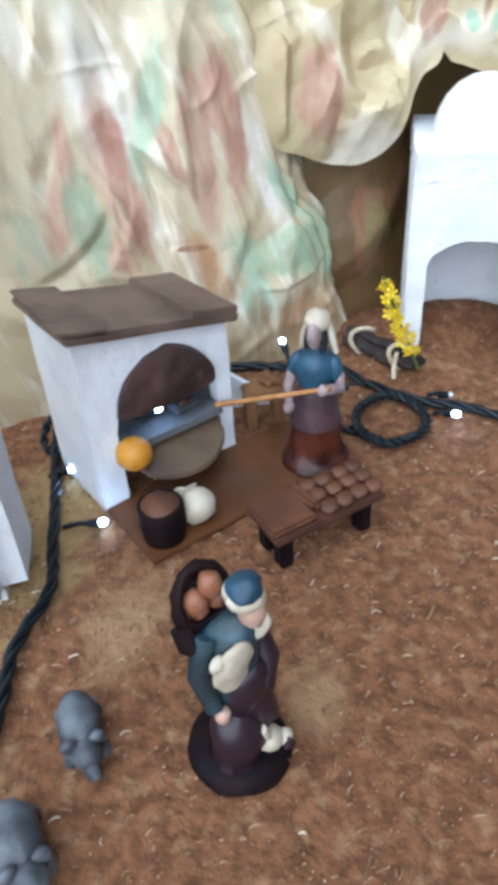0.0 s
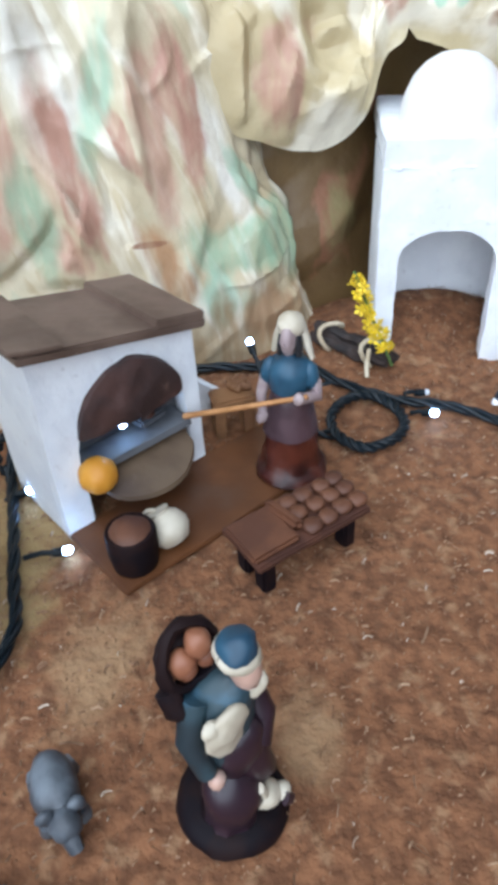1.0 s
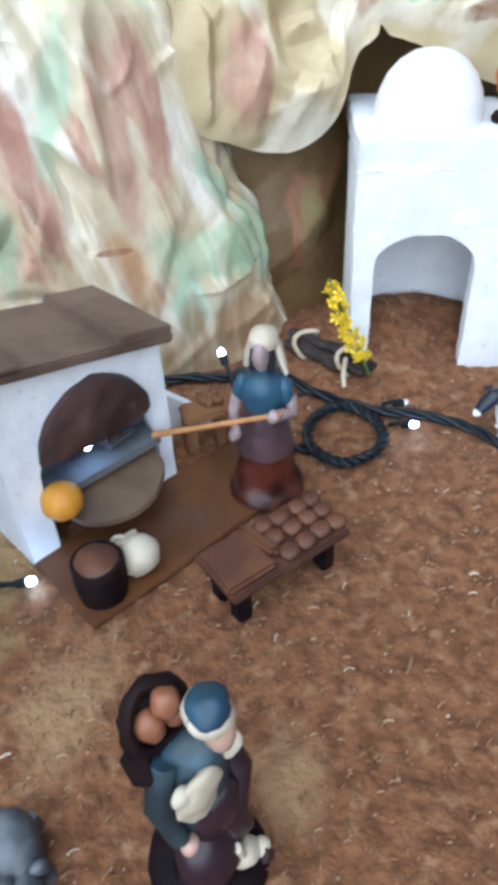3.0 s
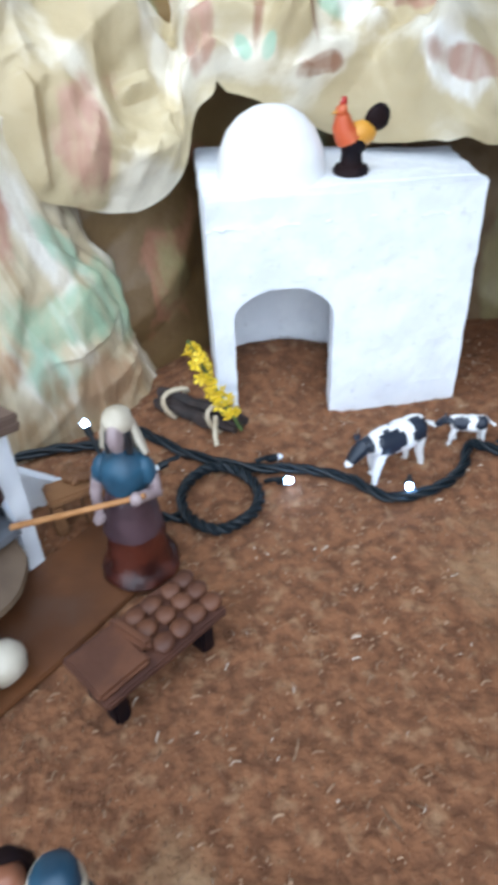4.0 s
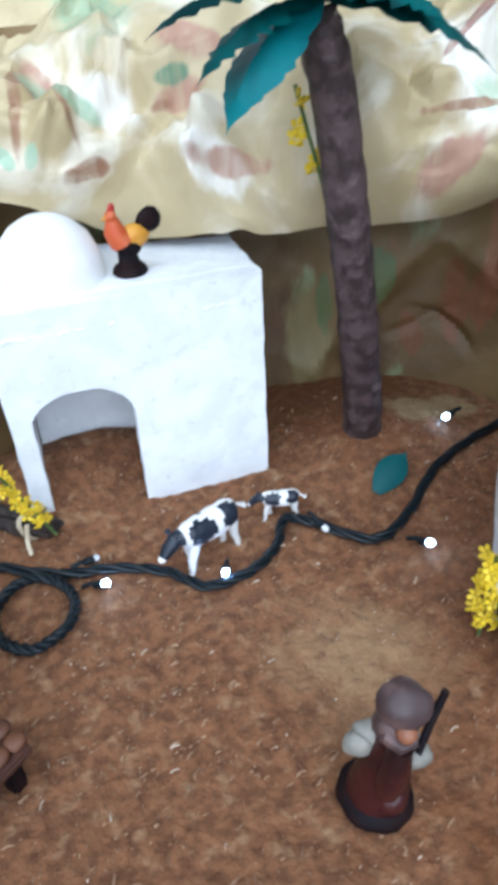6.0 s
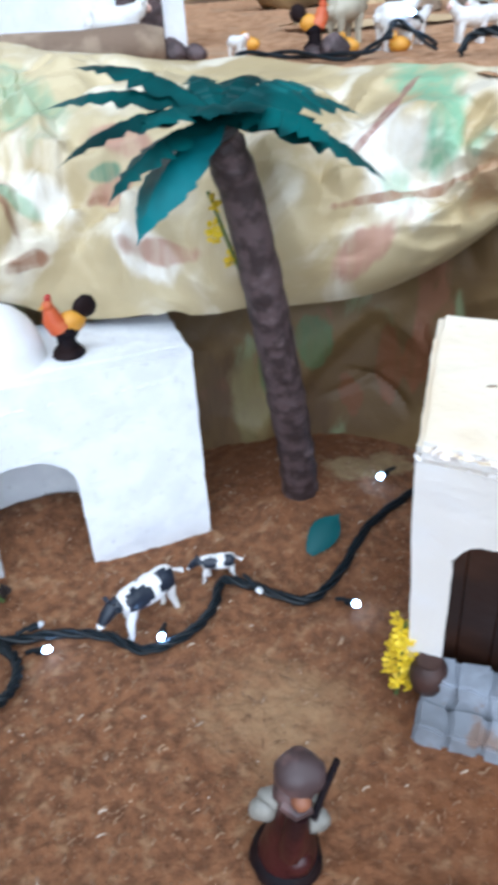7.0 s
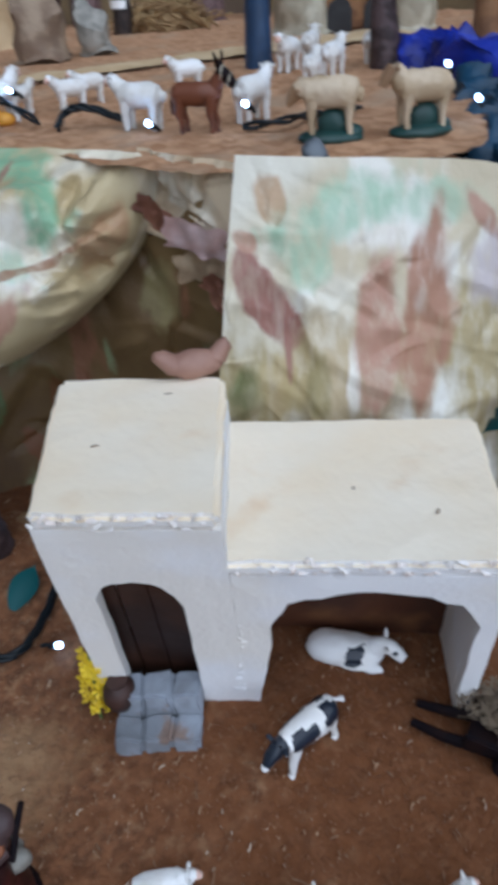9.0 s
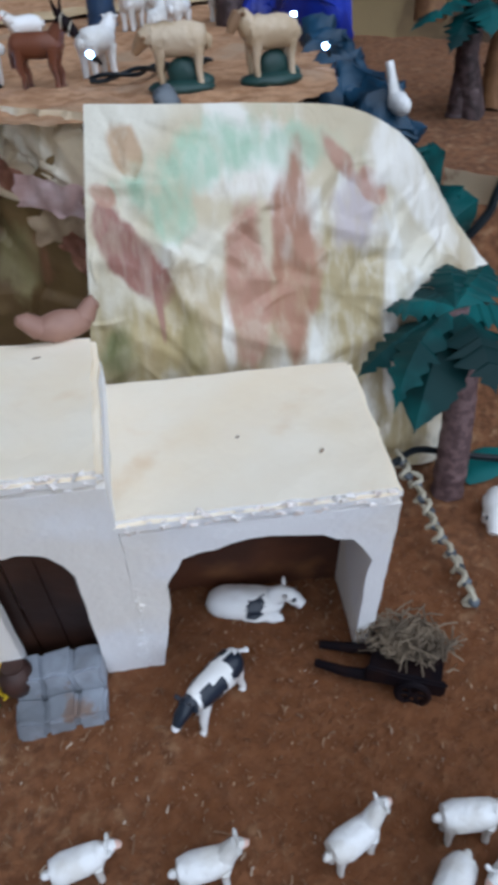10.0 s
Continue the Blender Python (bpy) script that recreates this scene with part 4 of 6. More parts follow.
    part("bread_tin", sh, [OVEN, TABLE], h, "grey tin with a brown loaf")
    sh = Shape()
    out = [(mid - 0.25 * math.cos(math.pi * k / 14) * (1 + 0.04 * math.sin(k * 2.3)), -0.04 - 0.21 * math.sin(math.pi * k / 14)) for k in range(15)]
    sh.prism([(x, y) for x, y in out], 0.022, Matrix(((1, 0, 0, 0), (0, 0.3, 1, 0.05), (0, 1, 0.35, 0.25), (0, 0, 0, 1))))
    part("hearth", rough(sh, 0.006), HEARTH, h, "rounded brown hearth slab under the oven")
    return h


bakery()


# ---- small things round the bakery ----
def put(name, sh, mats, at, turn=(0, 0, 0), label="", category="", group="", smooth=50, size=1.0):
    if "figurine" in name or "statue" in name:  # soft moulding, never quite even
        for v in sh.bm.verts:
            v.co += 0.009 * noise.noise_vector(v.co * 16) + 0.004 * noise.noise_vector(v.co * 45)
    ob = part(name, sh, mats, None, "", at, turn, smooth, size)
    return tagged(ob, label, category, group)


def base_board():
    sh = Shape()
    sh.box((-0.047, 0.053, 0.012), (1.055, 0.435, 0.024), bevel=0.006)
    put("base_board", rough(sh, 0.006, 4, cuts=3), CARD, (0.04, 2.55, ground_z(0, 2.5) + 0.004), (0, 0, 45), "thin brown card base in front of the bakery", "board")


base_board()


def pumpkin():
    sh = Shape()
    sh.ball((0, 0, 0), (0.08, 0.08, 0.076), sub=3)
    for v in sh.bm.verts:
        a = math.atan2(v.co.y, v.co.x)
        v.co.xy *= 1 + 0.03 * math.cos(8 * a)
    put("bread_ball", sh, YELLOW, (-0.40, 2.40, 0.30), label="round orange yellow loaf on the hearth", category="loaf")


pumpkin()


def bucket():
    b = thing("bucket", (-0.245, 2.185, 0.02), (0, 0, 0), "dark brown wooden tub on the card base", "tub")
    sh = Shape()
    sh.lathe((0, 0, 0), [(0.075, 0), (0.09, 0.02), (0.1, 0.1), (0.1, 0.185), (0.095, 0.195), (0.085, 0.19), (0.082, 0.15)], 24)
    part("tub", sh, DARK, b)
    sh = Shape()
    sh.ball((0, 0, 0.186), (0.09, 0.09, 0.03))
    part("grain", rough(sh, 0.008, 25), LOAF, b, "brown grain filling the tub")


bucket()


def jug():
    j = thing("jug", (-0.088, 2.275, 0.055), (-18, -32, 0), "cream clay jug lying beside the tub", "jug")
    sh = Shape()
    sh.lathe((0, 0, 0), [(0.03, 0), (0.06, 0.01), (0.085, 0.05), (0.088, 0.08), (0.07, 0.12), (0.045, 0.14), (0.05, 0.155), (0.04, 0.15)], 24)
    part("body", sh, IVORY, j)
    sh = Shape()
    sh.tube([(-0.05 - 0.035 * math.sin(a), 0.02, 0.13 - 0.035 * math.cos(a)) for a in [k * math.pi / 6 for k in range(10)]], 0.011, 8)
    part("handle", sh, IVORY, j)


jug()


def bread_table():
    t = thing("bread_table", (0.39, 2.27, 0.005), (0, 0, 38), "brown table covered with rows of bread loaves", "table")
    L, Wd = 0.53, 0.26
    sh = Shape()
    sh.box((0, 0, 0.185), (L, Wd, 0.032), bevel=0.008)
    part("tabletop", rough(sh, 0.004, cuts=2), TABLE, t)
    for x in (-0.2, 0.19):
        for y in (-0.06, 0.06):
            sh = Shape()
            sh.box((x, y - 0.005, 0.085), (0.06, 0.07, 0.17), (0, 0, 0), bevel=0.01)
            part("leg", sh, DARK, t, "dark stout leg")
    sh = Shape()
    sh.box((-0.165, 0.0, 0.212), (0.21, 0.215, 0.03), (0, -2, 0), bevel=0.012)
    part("dough_sheet", rough(sh, 0.004, cuts=1), LOAF, t, "flat rolled dough")
    sh = Shape()
    sh.box((-0.05, 0.02, 0.228), (0.05, 0.19, 0.045), (0, 0, 8), bevel=0.016)
    part("board", sh, LOAF, t, "short raised board")
    for i in range(4):
        for j in range(3):
            sh = Shape()
            sh.ball((0, 0, 0), (0.045 + 0.006 * nz(i, j, 8, 2.1), 0.038, 0.024), (0, 0, 40 * nz(i, j, 3, 1.7)))
            rough(sh, 0.008, 18)
            part("loaf", sh, LOAF, t, at=(0.01 + i * 0.078 + 0.012 * nz(i, j, 1, 2.3), -0.076 + j * 0.076 + 0.01 * nz(i, j, 5, 2.9), 0.217))


bread_table()


def woman():
    sh = Shape()
    sh.slot = 0  # skirt and base
    sh.lathe((0, 0, 0), [(0.155, 0), (0.165, 0.02), (0.155, 0.045), (0.14, 0.055), (0.135, 0.08), (0.13, 0.16), (0.112, 0.26), (0.098, 0.33)], 28)
    for v in sh.bm.verts:
        a = math.atan2(v.co.y, v.co.x)
        if 0.06 < v.co.z < 0.3:
            v.co.xy *= 0.92 + 0.13 * math.sin(6 * a + 18 * v.co.z)
    sh.slot = 1  # apron
    sh.lathe((0, -0.012, 0.25), [(0.118, 0), (0.112, 0.08), (0.1, 0.16), (0.088, 0.21)], 24)
    sh.slot = 2  # blouse
    sh.lathe((0, 0, 0.44), [(0.088, 0), (0.1, 0.06), (0.105, 0.11), (0.09, 0.15), (0.05, 0.175), (0.03, 0.19)], 24)
    sh.ball((-0.1, -0.005, 0.535), (0.042, 0.045, 0.07), (0, 15, 0))
    sh.ball((0.1, -0.005, 0.535), (0.042, 0.045, 0.07), (0, -15, 0))
    sh.slot = 3  # skin
    sh.tube([(-0.12, 0, 0.5), (-0.135, -0.02, 0.42), (-0.12, -0.06, 0.34)], [0.032, 0.028, 0.024])
    sh.tube([(0.12, 0, 0.51), (0.135, -0.035, 0.455), (0.085, -0.095, 0.47)], [0.032, 0.028, 0.024])
    sh.ball((0.07, -0.115, 0.475), (0.03, 0.028, 0.03))
    sh.ball((-0.115, -0.07, 0.33), (0.028, 0.028, 0.03))
    sh.tube([(0, 0, 0.61), (0, 0, 0.67)], [0.032, 0.03])
    sh.ball((0, -0.03, 0.705), (0.046, 0.05, 0.062), sub=3)
    sh.ball((0, -0.08, 0.70), (0.009, 0.01, 0.014))
    sh.slot = 4  # hair
    sh.ball((0, 0.012, 0.7), (0.056, 0.048, 0.075), sub=3)
    sh.tube([(-0.045, -0.01, 0.72), (-0.052, -0.02, 0.67), (-0.05, -0.03, 0.63)], [0.018, 0.02, 0.01])
    sh.tube([(0.045, -0.01, 0.72), (0.052, -0.02, 0.67), (0.05, -0.03, 0.63)], [0.018, 0.02, 0.01])
    sh.slot = 5  # veil
    sh.ball((0, 0.018, 0.75), (0.078, 0.066, 0.054), sub=3)
    sh.tube([(-0.055, 0.035, 0.745), (-0.075, 0.035, 0.67), (-0.088, 0.03, 0.61)], [0.028, 0.03, 0.014])
    sh.tube([(0.055, 0.035, 0.745), (0.078, 0.03, 0.67), (0.1, 0.02, 0.6)], [0.028, 0.032, 0.016])
    sh.tube([(0, 0.06, 0.74), (0, 0.075, 0.66), (0, 0.075, 0.58)], [0.048, 0.055, 0.04])
    for v in sh.bm.verts:
        slim = smooth01((v.co.z - 0.28) / 0.1)
        v.co.x *= 1 - 0.1 * slim - 0.12 * smooth01((v.co.z - 0.6) / 0.06)
        v.co.y *= 1 - 0.08 * slim
    put("woman_statue", sh, [SKIRT, MAUVE, TEAL, ASHSKIN, BLACK, IVORY], (0.36, 2.76, 0.03), (0, 0, -14),
        "painted figurine of a woman in blue blouse and brown skirt", "statue", size=0.97)
    sh = Shape()
    sh.tube([(-0.10, 2.754, 0.328), (0.12, 2.708, 0.40), (0.43, 2.645, 0.505)], [0.014, 0.012, 0.011], 8)
    put("bread_peel", sh, PEEL, (0, 0, 0), label="thin orange wooden bread peel held by the woman", category="peel")


woman()


def man():
    sh = Shape()
    sh.slot = 0
    sh.lathe((0, 0, 0), [(0.16, 0), (0.18, 0.02), (0.175, 0.05), (0.145, 0.075), (0.02, 0.08)], 28)
    sh.ball((-0.05, -0.02, 0.1), (0.085, 0.1, 0.08))
    sh.ball((0.04, 0.05, 0.12), (0.09, 0.07, 0.1))
    sh.slot = 1  # trousers
    sh.tube([(-0.05, 0.0, 0.08), (-0.04, 0.0, 0.25), (-0.02, 0.01, 0.4)], [0.055, 0.065, 0.075], 12)
    sh.tube([(0.06, -0.04, 0.08), (0.05, -0.03, 0.25), (0.03, 0.0, 0.4)], [0.05, 0.06, 0.075], 12)
    sh.slot = 2  # coat
    sh.lathe((0, 0.02, 0.33), [(0.12, 0), (0.128, 0.08), (0.12, 0.18), (0.115, 0.26), (0.09, 0.32), (0.04, 0.36)], 22)
    sh.tube([(-0.11, 0.02, 0.62), (-0.15, -0.02, 0.5), (-0.12, -0.08, 0.38)], [0.05, 0.048, 0.036], 12)
    sh.slot = 1
    sh.tube([(0.1, 0.02, 0.58), (0.13, -0.04, 0.48), (0.08, -0.09, 0.4)], [0.045, 0.05, 0.045], 12)
    sh.ball((0.06, -0.06, 0.32), (0.09, 0.07, 0.14), (0, -15, 0))
    sh.ball((-0.04, -0.06, 0.19), (0.12, 0.1, 0.14), sub=3)
    sh.ball((0.02, -0.07, 0.4), (0.09, 0.06, 0.13), (0, 25, 0), sub=3)
    sh.slot = 3  # white shirt front and beard
    sh.ball((-0.045, -0.084, 0.55), (0.082, 0.034, 0.1), (0, 30, 6), sub=4)
    sh.ball((-0.105, -0.082, 0.585), (0.035, 0.028, 0.032), sub=3)
    sh.ball((0.06, -0.06, 0.67), (0.025, 0.03, 0.06))
    sh.tube([(-0.058 * math.cos(a), -0.058 * math.sin(a), 0.775) for a in [k * math.pi / 8 for k in range(17)]], 0.025, 8)
    sh.slot = 4  # skin
    sh.ball((0.01, -0.03, 0.735), (0.055, 0.058, 0.065))
    sh.ball((-0.1, -0.1, 0.36), (0.032, 0.032, 0.032))
    sh.slot = 5  # cap
    sh.ball((0, 0, 0.795), (0.072, 0.072, 0.05), sub=3)
    sh.slot = 6  # basket on the back
    ring = [k * math.pi / 10 for k in range(21)]
    for r, z, y in ((1.0, 0.735, 0.095), (0.95, 0.715, 0.115), (0.85, 0.695, 0.135)):
        sh.tube([(-0.115 + 0.1 * r * math.cos(a), y + 0.04 * math.sin(a), z + 0.095 * r * math.sin(a)) for a in ring], [0.019 + 0.004 * (k % 2) for k in range(21)], 7)
    sh.ball((-0.115, 0.15, 0.69), (0.09, 0.05, 0.09))
    sh.tube([(-0.19, 0.08, 0.65), (-0.17, 0.04, 0.6), (-0.12, 0.0, 0.57)], [0.035, 0.04, 0.03], 9)
    sh.slot = 7
    for x, z, r in ((-0.145, 0.725, 0.044), (-0.085, 0.775, 0.045), (-0.115, 0.67, 0.034), (-0.06, 0.72, 0.036)):
        sh.ball((x, 0.095, z), (r, r, r * 1.05), sub=3)
    sh.slot = 3  # small lamb at his feet
    sh.ball((0.075, -0.12, 0.16), (0.062, 0.04, 0.05), (0, 15, 20), sub=3)
    sh.ball((0.13, -0.13, 0.15), (0.032, 0.03, 0.028))
    sh.tube([(0.05, -0.12, 0.19), (0.03, -0.13, 0.25)], [0.026, 0.016], 8)
    sh.slot = 1
    sh.tube([(0.12, -0.16, 0.16), (0.15, -0.16, 0.13)], [0.02, 0.016], 7)
    for v in sh.bm.verts:
        if v.co.z > 0.09:
            v.co.x *= 0.8
            v.co.y *= 0.85
            side = 0.03 * smooth01((v.co.z - 0.2) / 0.15) * smooth01((0.72 - v.co.z) / 0.12)
            v.co.x -= 0.79 * side
            v.co.y += 0.62 * side
    put("man_statue", sh, [DARK, PURPLE, COAT, IVORY, SKIN, TEAL, DARK, CLAY], (0.208, 1.283, -0.006), (1.0, 4.6, 38),
        "painted figurine of a man carrying a basket of pots", "statue", size=0.93)


man()


def cloaked_man():
    sh = Shape()
    sh.slot = 0
    sh.lathe((0, 0, 0), [(0.115, 0), (0.135, 0.02), (0.13, 0.05), (0.095, 0.075), (0.02, 0.08)], 24)
    sh.slot = 1
    sh.lathe((0, 0, 0.05), [(0.11, 0), (0.095, 0.1), (0.07, 0.22), (0.06, 0.34), (0.035, 0.42)], 20)
    sh.ball((0.03, -0.06, 0.11), (0.06, 0.05, 0.07))
    sh.slot = 2  # pale cape
    sh.ball((-0.105, 0.0, 0.31), (0.05, 0.035, 0.055), (0, 20, 0), sub=3)
    sh.ball((0.06, -0.03, 0.34), (0.068, 0.042, 0.055), (0, -24, 0), sub=3)
    sh.ball((-0.02, 0.03, 0.34), (0.11, 0.045, 0.055), sub=3)
    sh.slot = 1
    sh.tube([(0.0, -0.075, 0.2), (0.01, -0.08, 0.3), (0.01, -0.06, 0.42)], [0.045, 0.05, 0.04], 10)
    sh.slot = 3
    sh.ball((0, 0.01, 0.535), (0.085, 0.082, 0.076), sub=3)
    sh.ball((-0.01, 0.0, 0.46), (0.072, 0.066, 0.07), sub=3)
    sh.tube([(-0.05, -0.055, 0.46), (0.0, -0.075, 0.44), (0.055, -0.06, 0.455)], [0.02, 0.026, 0.018], 8)
    sh.slot = 4
    sh.ball((0.012, -0.058, 0.495), (0.036, 0.034, 0.034))
    sh.slot = 0
    sh.tube([(0.06, -0.075, 0.42), (0.085, -0.02, 0.5), (0.115, 0.03, 0.6)], [0.011, 0.013, 0.012], 8)
    put("cloaked_statue", sh, [DARK, ROBE, GREYW, HOOD, CLAY], (1.748, 1.865, 0), (0, 6, -25),
        "painted figurine of a hooded man in dark red robe", "statue")


cloaked_man()


def grey_animal(at, turn, size):
    sh = Shape()
    sh.ball((0, 0, 0.085), (0.125, 0.075, 0.075), sub=3)
    sh.ball((0.12, 0, 0.085), (0.06, 0.052, 0.055))
    sh.tube([(0.16, 0, 0.08), (0.2, 0.01, 0.05)], [0.03, 0.022])
    for x in (-0.07, 0.08):
        for y in (-0.045, 0.045):
            sh.tube([(x, y, 0.07), (x, y * 1.2, 0.0)], [0.032, 0.028])
    sh.ball((0.1, 0.05, 0.12), (0.022, 0.03, 0.03))
    sh.ball((0.1, -0.05, 0.12), (0.022, 0.03, 0.03))
    put("pig_figurine", sh, GREYP, (at[0], at[1], ground_z(*at) - 0.005), (0, 0, turn), "small dull grey plastic pig on the sawdust", "figurine", "grey pigs", size=size)


grey_animal((-0.31, 1.27), -60, 0.95)
grey_animal((-0.37, 0.9), -50, 1.0)


def side_house():
    h = thing("house", (-0.765, 1.99, 0), (0, 0, 20), "white foam house wall with rounded corner", "house")
    sh = Shape()
    sh.box((-0.5, 0.0, 0.65), (1.0, 0.5, 1.35), bevel=0.1)
    part("wall", rough(sh, 0.012, 5, cuts=2), WHITE, h, smooth=80)


side_house()


def stool():
    s = thing("stool", (0.07, 3.08, ground_z(0.07, 3.08)), (0, 0, 20), "small rough wooden stool beside the bakery", "stool")
    sh = Shape()
    sh.box((0, 0, 0.2), (0.2, 0.14, 0.04), bevel=0.012)
    part("seat", rough(sh, 0.008, cuts=1), WOOD, s)
    for x in (-0.07, 0.07):
        sh = Shape()
        sh.box((x, 0, 0.09), (0.05, 0.12, 0.18), bevel=0.01)
        part("leg", sh, WOOD, s)
    sh = Shape()
    for k in range(26):
        sh.ball((0.09 * nz(k, 1, 0, 1.3), 0.06 * nz(k, 5, 0, 1.7), 0.24 + 0.03 * abs(nz(k, 9, 0, 1.9))), 0.022, sub=1)
    put("straw_heap", sh, WOOD, (0.1, 3.12, 0.0 + ground_z(0.07, 3.08)), label="heap of tan crumbs on the stool", category="crumbs")
    sh = Shape()
    sh.prism([(0, 0), (0.3, 0), (0.0, 0.24)], 0.05)
    put("foam_wedge", sh, WHITE, (-0.16, 3.2, ground_z(-0.1, 3.2)), (0, 0, 15), "white foam offcut behind the bakery", "foam")


stool()


def log_bundle():
    b = thing("log_bundle", (0.68, 3.68, ground_z(0.68, 3.68) + 0.03), (0, 0, -38), "bundle of dark twigs tied with pale raffia", "logs")
    for k, (y, z) in enumerate(((-0.042, 0), (0.042, 0), (0.0, 0.048), (-0.01, 0.015), (0.02, 0.03))):
        sh = Shape()
        x0 = -0.25 + 0.04 * nz(k, 1, 1, 2.1)
        sh.tube([(x0 + 0.5 * j / 5, y + 0.012 * nz(j, k, 2, 1.3), z + 0.012 * nz(j, k, 6, 1.3)) for j in range(6)], [0.026, 0.034, 0.031, 0.035, 0.03, 0.02], 9)
        part("twig", rough(sh, 0.018, 14, cuts=1), DBARK, b)
    for x in (-0.15, 0.12):
        sh = Shape()
        sh.tube([(x + 0.03 * math.sin(2 * a), 0.085 * math.cos(a), 0.02 + 0.072 * math.sin(a)) for a in [k * math.pi / 8 for k in range(17)]], 0.013, 6)
        part("tie", sh, RAFFIA, b, "pale raffia tie")
    sh = Shape()
    sh.tube([(0.15, -0.08, 0.08), (0.18, -0.14, 0.02), (0.2, -0.16, -0.03)], 0.012, 6)
    part("tie_end", sh, RAFFIA, b, "loose raffia end")


log_bundle()


def flower_spray(at, tip, count, label, spread=0.05, size=0.028):
    f = thing("flower_spray", at, (0, 0, 0), label, "flowers")
    tip = Vector(tip) - Vector(at)
    sh = Shape()
    sh.tube([Vector((0, 0, 0)).lerp(tip, k / 5) + Vector((0.01 * nz(k, 1), 0.01 * nz(k, 4), 0)) for k in range(6)], 0.008, 6)
    part("stem", sh, STEM, f, "thin green stem")
    rnd = random.Random(int(at[0] * 100))
    for k in range(count):
        p = Vector((0, 0, 0)).lerp(tip, 0.15 + 0.85 * k / count) + Vector([rnd.uniform(-spread, spread) for _ in range(3)])
        sh = Shape()
        for j in range(5):
            a = j * 2 * math.pi / 5
            sh.ball((size * math.cos(a), size * math.sin(a), 0.3 * size), (size * 0.75, size * 0.55, size * 0.22), (0, -25, math.degrees(a)), sub=1)
        sh.ball((0, 0, 0.2 * size), size * 0.35, sub=1)
        part("blossom", sh, YELLOW2, f, at=p, turn=[rnd.uniform(-70, 70) for _ in range(3)])


flower_spray((0.87, 3.5, 0.1), (0.65, 3.48, 0.64), 34, "spray of bright yellow blossoms in the twig bundle", 0.032, 0.021)
flower_spray((2.46, 2.32, 0.02), (2.50, 2.36, 0.42), 44, "spray of bright yellow blossoms beside the steps", 0.042, 0.022)


# ---- cable and lamps ----
def wire(path, strands=3, r=0.0125, gap=0.015, label="dark green twisted light cable lying on the sawdust", parent=None):
    """A twisted cable along a line, with one part per strand."""
    c = thing("light_cable", path[0], (0, 0, 0), label, "cable")
    o = Vector(path[0])
    n = 14 * (len(path) - 1)
    mids = [along(path, k / n) - o for k in range(n + 1)]
    for s in range(strands):
        pts = []
        for k, p in enumerate(mids):
            d = (mids[min(k + 1, n)] - mids[max(k - 1, 0)]).normalized()
            side = Vector((-d.y, d.x, 0))
            a = k * 0.3 + s * 2 * math.pi / strands
            pts.append(p + gap * (math.cos(a) * side + math.sin(a) * Vector((0, 0, 1))))
        sh = Shape()
        sh.tube(pts, r, 7)
        part("strand", sh, CABLE, c)
    return c


def bulb(at, turn, lit, lead=0.1):
    b = thing("light_bulb", at, turn, "clear lit LED bulb on its lead" if lit else "clear unlit LED bulb on its lead", "lamp", "string lights")
    sh = Shape()
    sh.tube([(-lead, 0, 0), (-lead * 0.5, 0, 0.01), (-0.03, 0, 0)], 0.012, 7)
    part("lead", sh, CABLE, b)
    sh = Shape()
    sh.tube([(-0.035, 0, 0), (0.012, 0, 0)], [0.019, 0.02], 12)
    socket = part("socket", sh, CABLE, b, "dark green socket")
    sh = Shape()
    sh.tube([(0.012, 0, 0), (0.03, 0, 0), (0.038, 0, 0), (0.044, 0, 0), (0.047, 0, 0)], [0.015, 0.0165, 0.0145, 0.009, 0.002], 12)
    part("lens", sh, LIT if lit else CLEAR, socket, "glowing bluish white lens" if lit else "clear lens")


def on_ground(pts, lift=0.035):
    return [(x, y, ground_z(x, y) + lift) for x, y in pts]


wire(on_ground([(-0.5, 3.5), (-0.1, 3.58), (0.15, 3.6), (0.33, 3.66), (0.59, 3.43), (0.87, 3.29), (1.1, 3.235), (1.32, 3.14), (1.48, 2.99), (1.7, 2.99), (1.86, 3.1), (1.96, 3.26), (2.08, 3.17), (2.3, 2.96),
                (2.53, 3.05), (2.81, 3.27), (3.15, 3.45), (3.5, 3.6)]))
loop = [(0.72 + 0.175 * math.cos(a), 3.085 + 0.2 * math.sin(a)) for a in [0.9 + k * 2 * math.pi / 12 for k in range(25)]]
wire(on_ground(loop, 0.05), label="loop of dark green light cable on the sawdust")
wire(on_ground([(0.34, 3.0), (0.45, 3.02), (0.56, 3.0)], 0.03), strands=2, label="short dark cable end running to the loop")
wire([(-1.0, 3.0, 0.2), (-0.95, 2.85, 0.12)] + on_ground([(-0.93, 2.72), (-0.85, 2.5), (-0.78, 2.3), (-0.7, 2.05), (-0.63, 1.84), (-0.66, 1.56), (-0.62, 1.35), (-0.58, 1.1)], 0.04),
     label="dark green twisted cable running beside the bakery")
wire([(-0.93 + 0.07 * math.cos(a), 2.78 + 0.07 * math.sin(a), 0.1 + 0.06 * math.sin(a)) for a in [k * math.pi / 4 for k in range(9)]], 2, label="small coil of dark cable by the bakery")
for x, y, turn, lit in ((1.02, 3.14, -30, True), (0.46, 3.33, 200, False), (1.575, 3.015, 250, True), (2.50, 2.83, -60, True), (-0.81, 2.56, 10, True),
                        (2.10, 3.12, -70, False), (1.0, 3.3, 20, False), (0.33, 2.98, 180, False)):
    bulb((x, y, ground_z(x, y) + 0.06), (0, -20 if lit else 10, turn), lit)
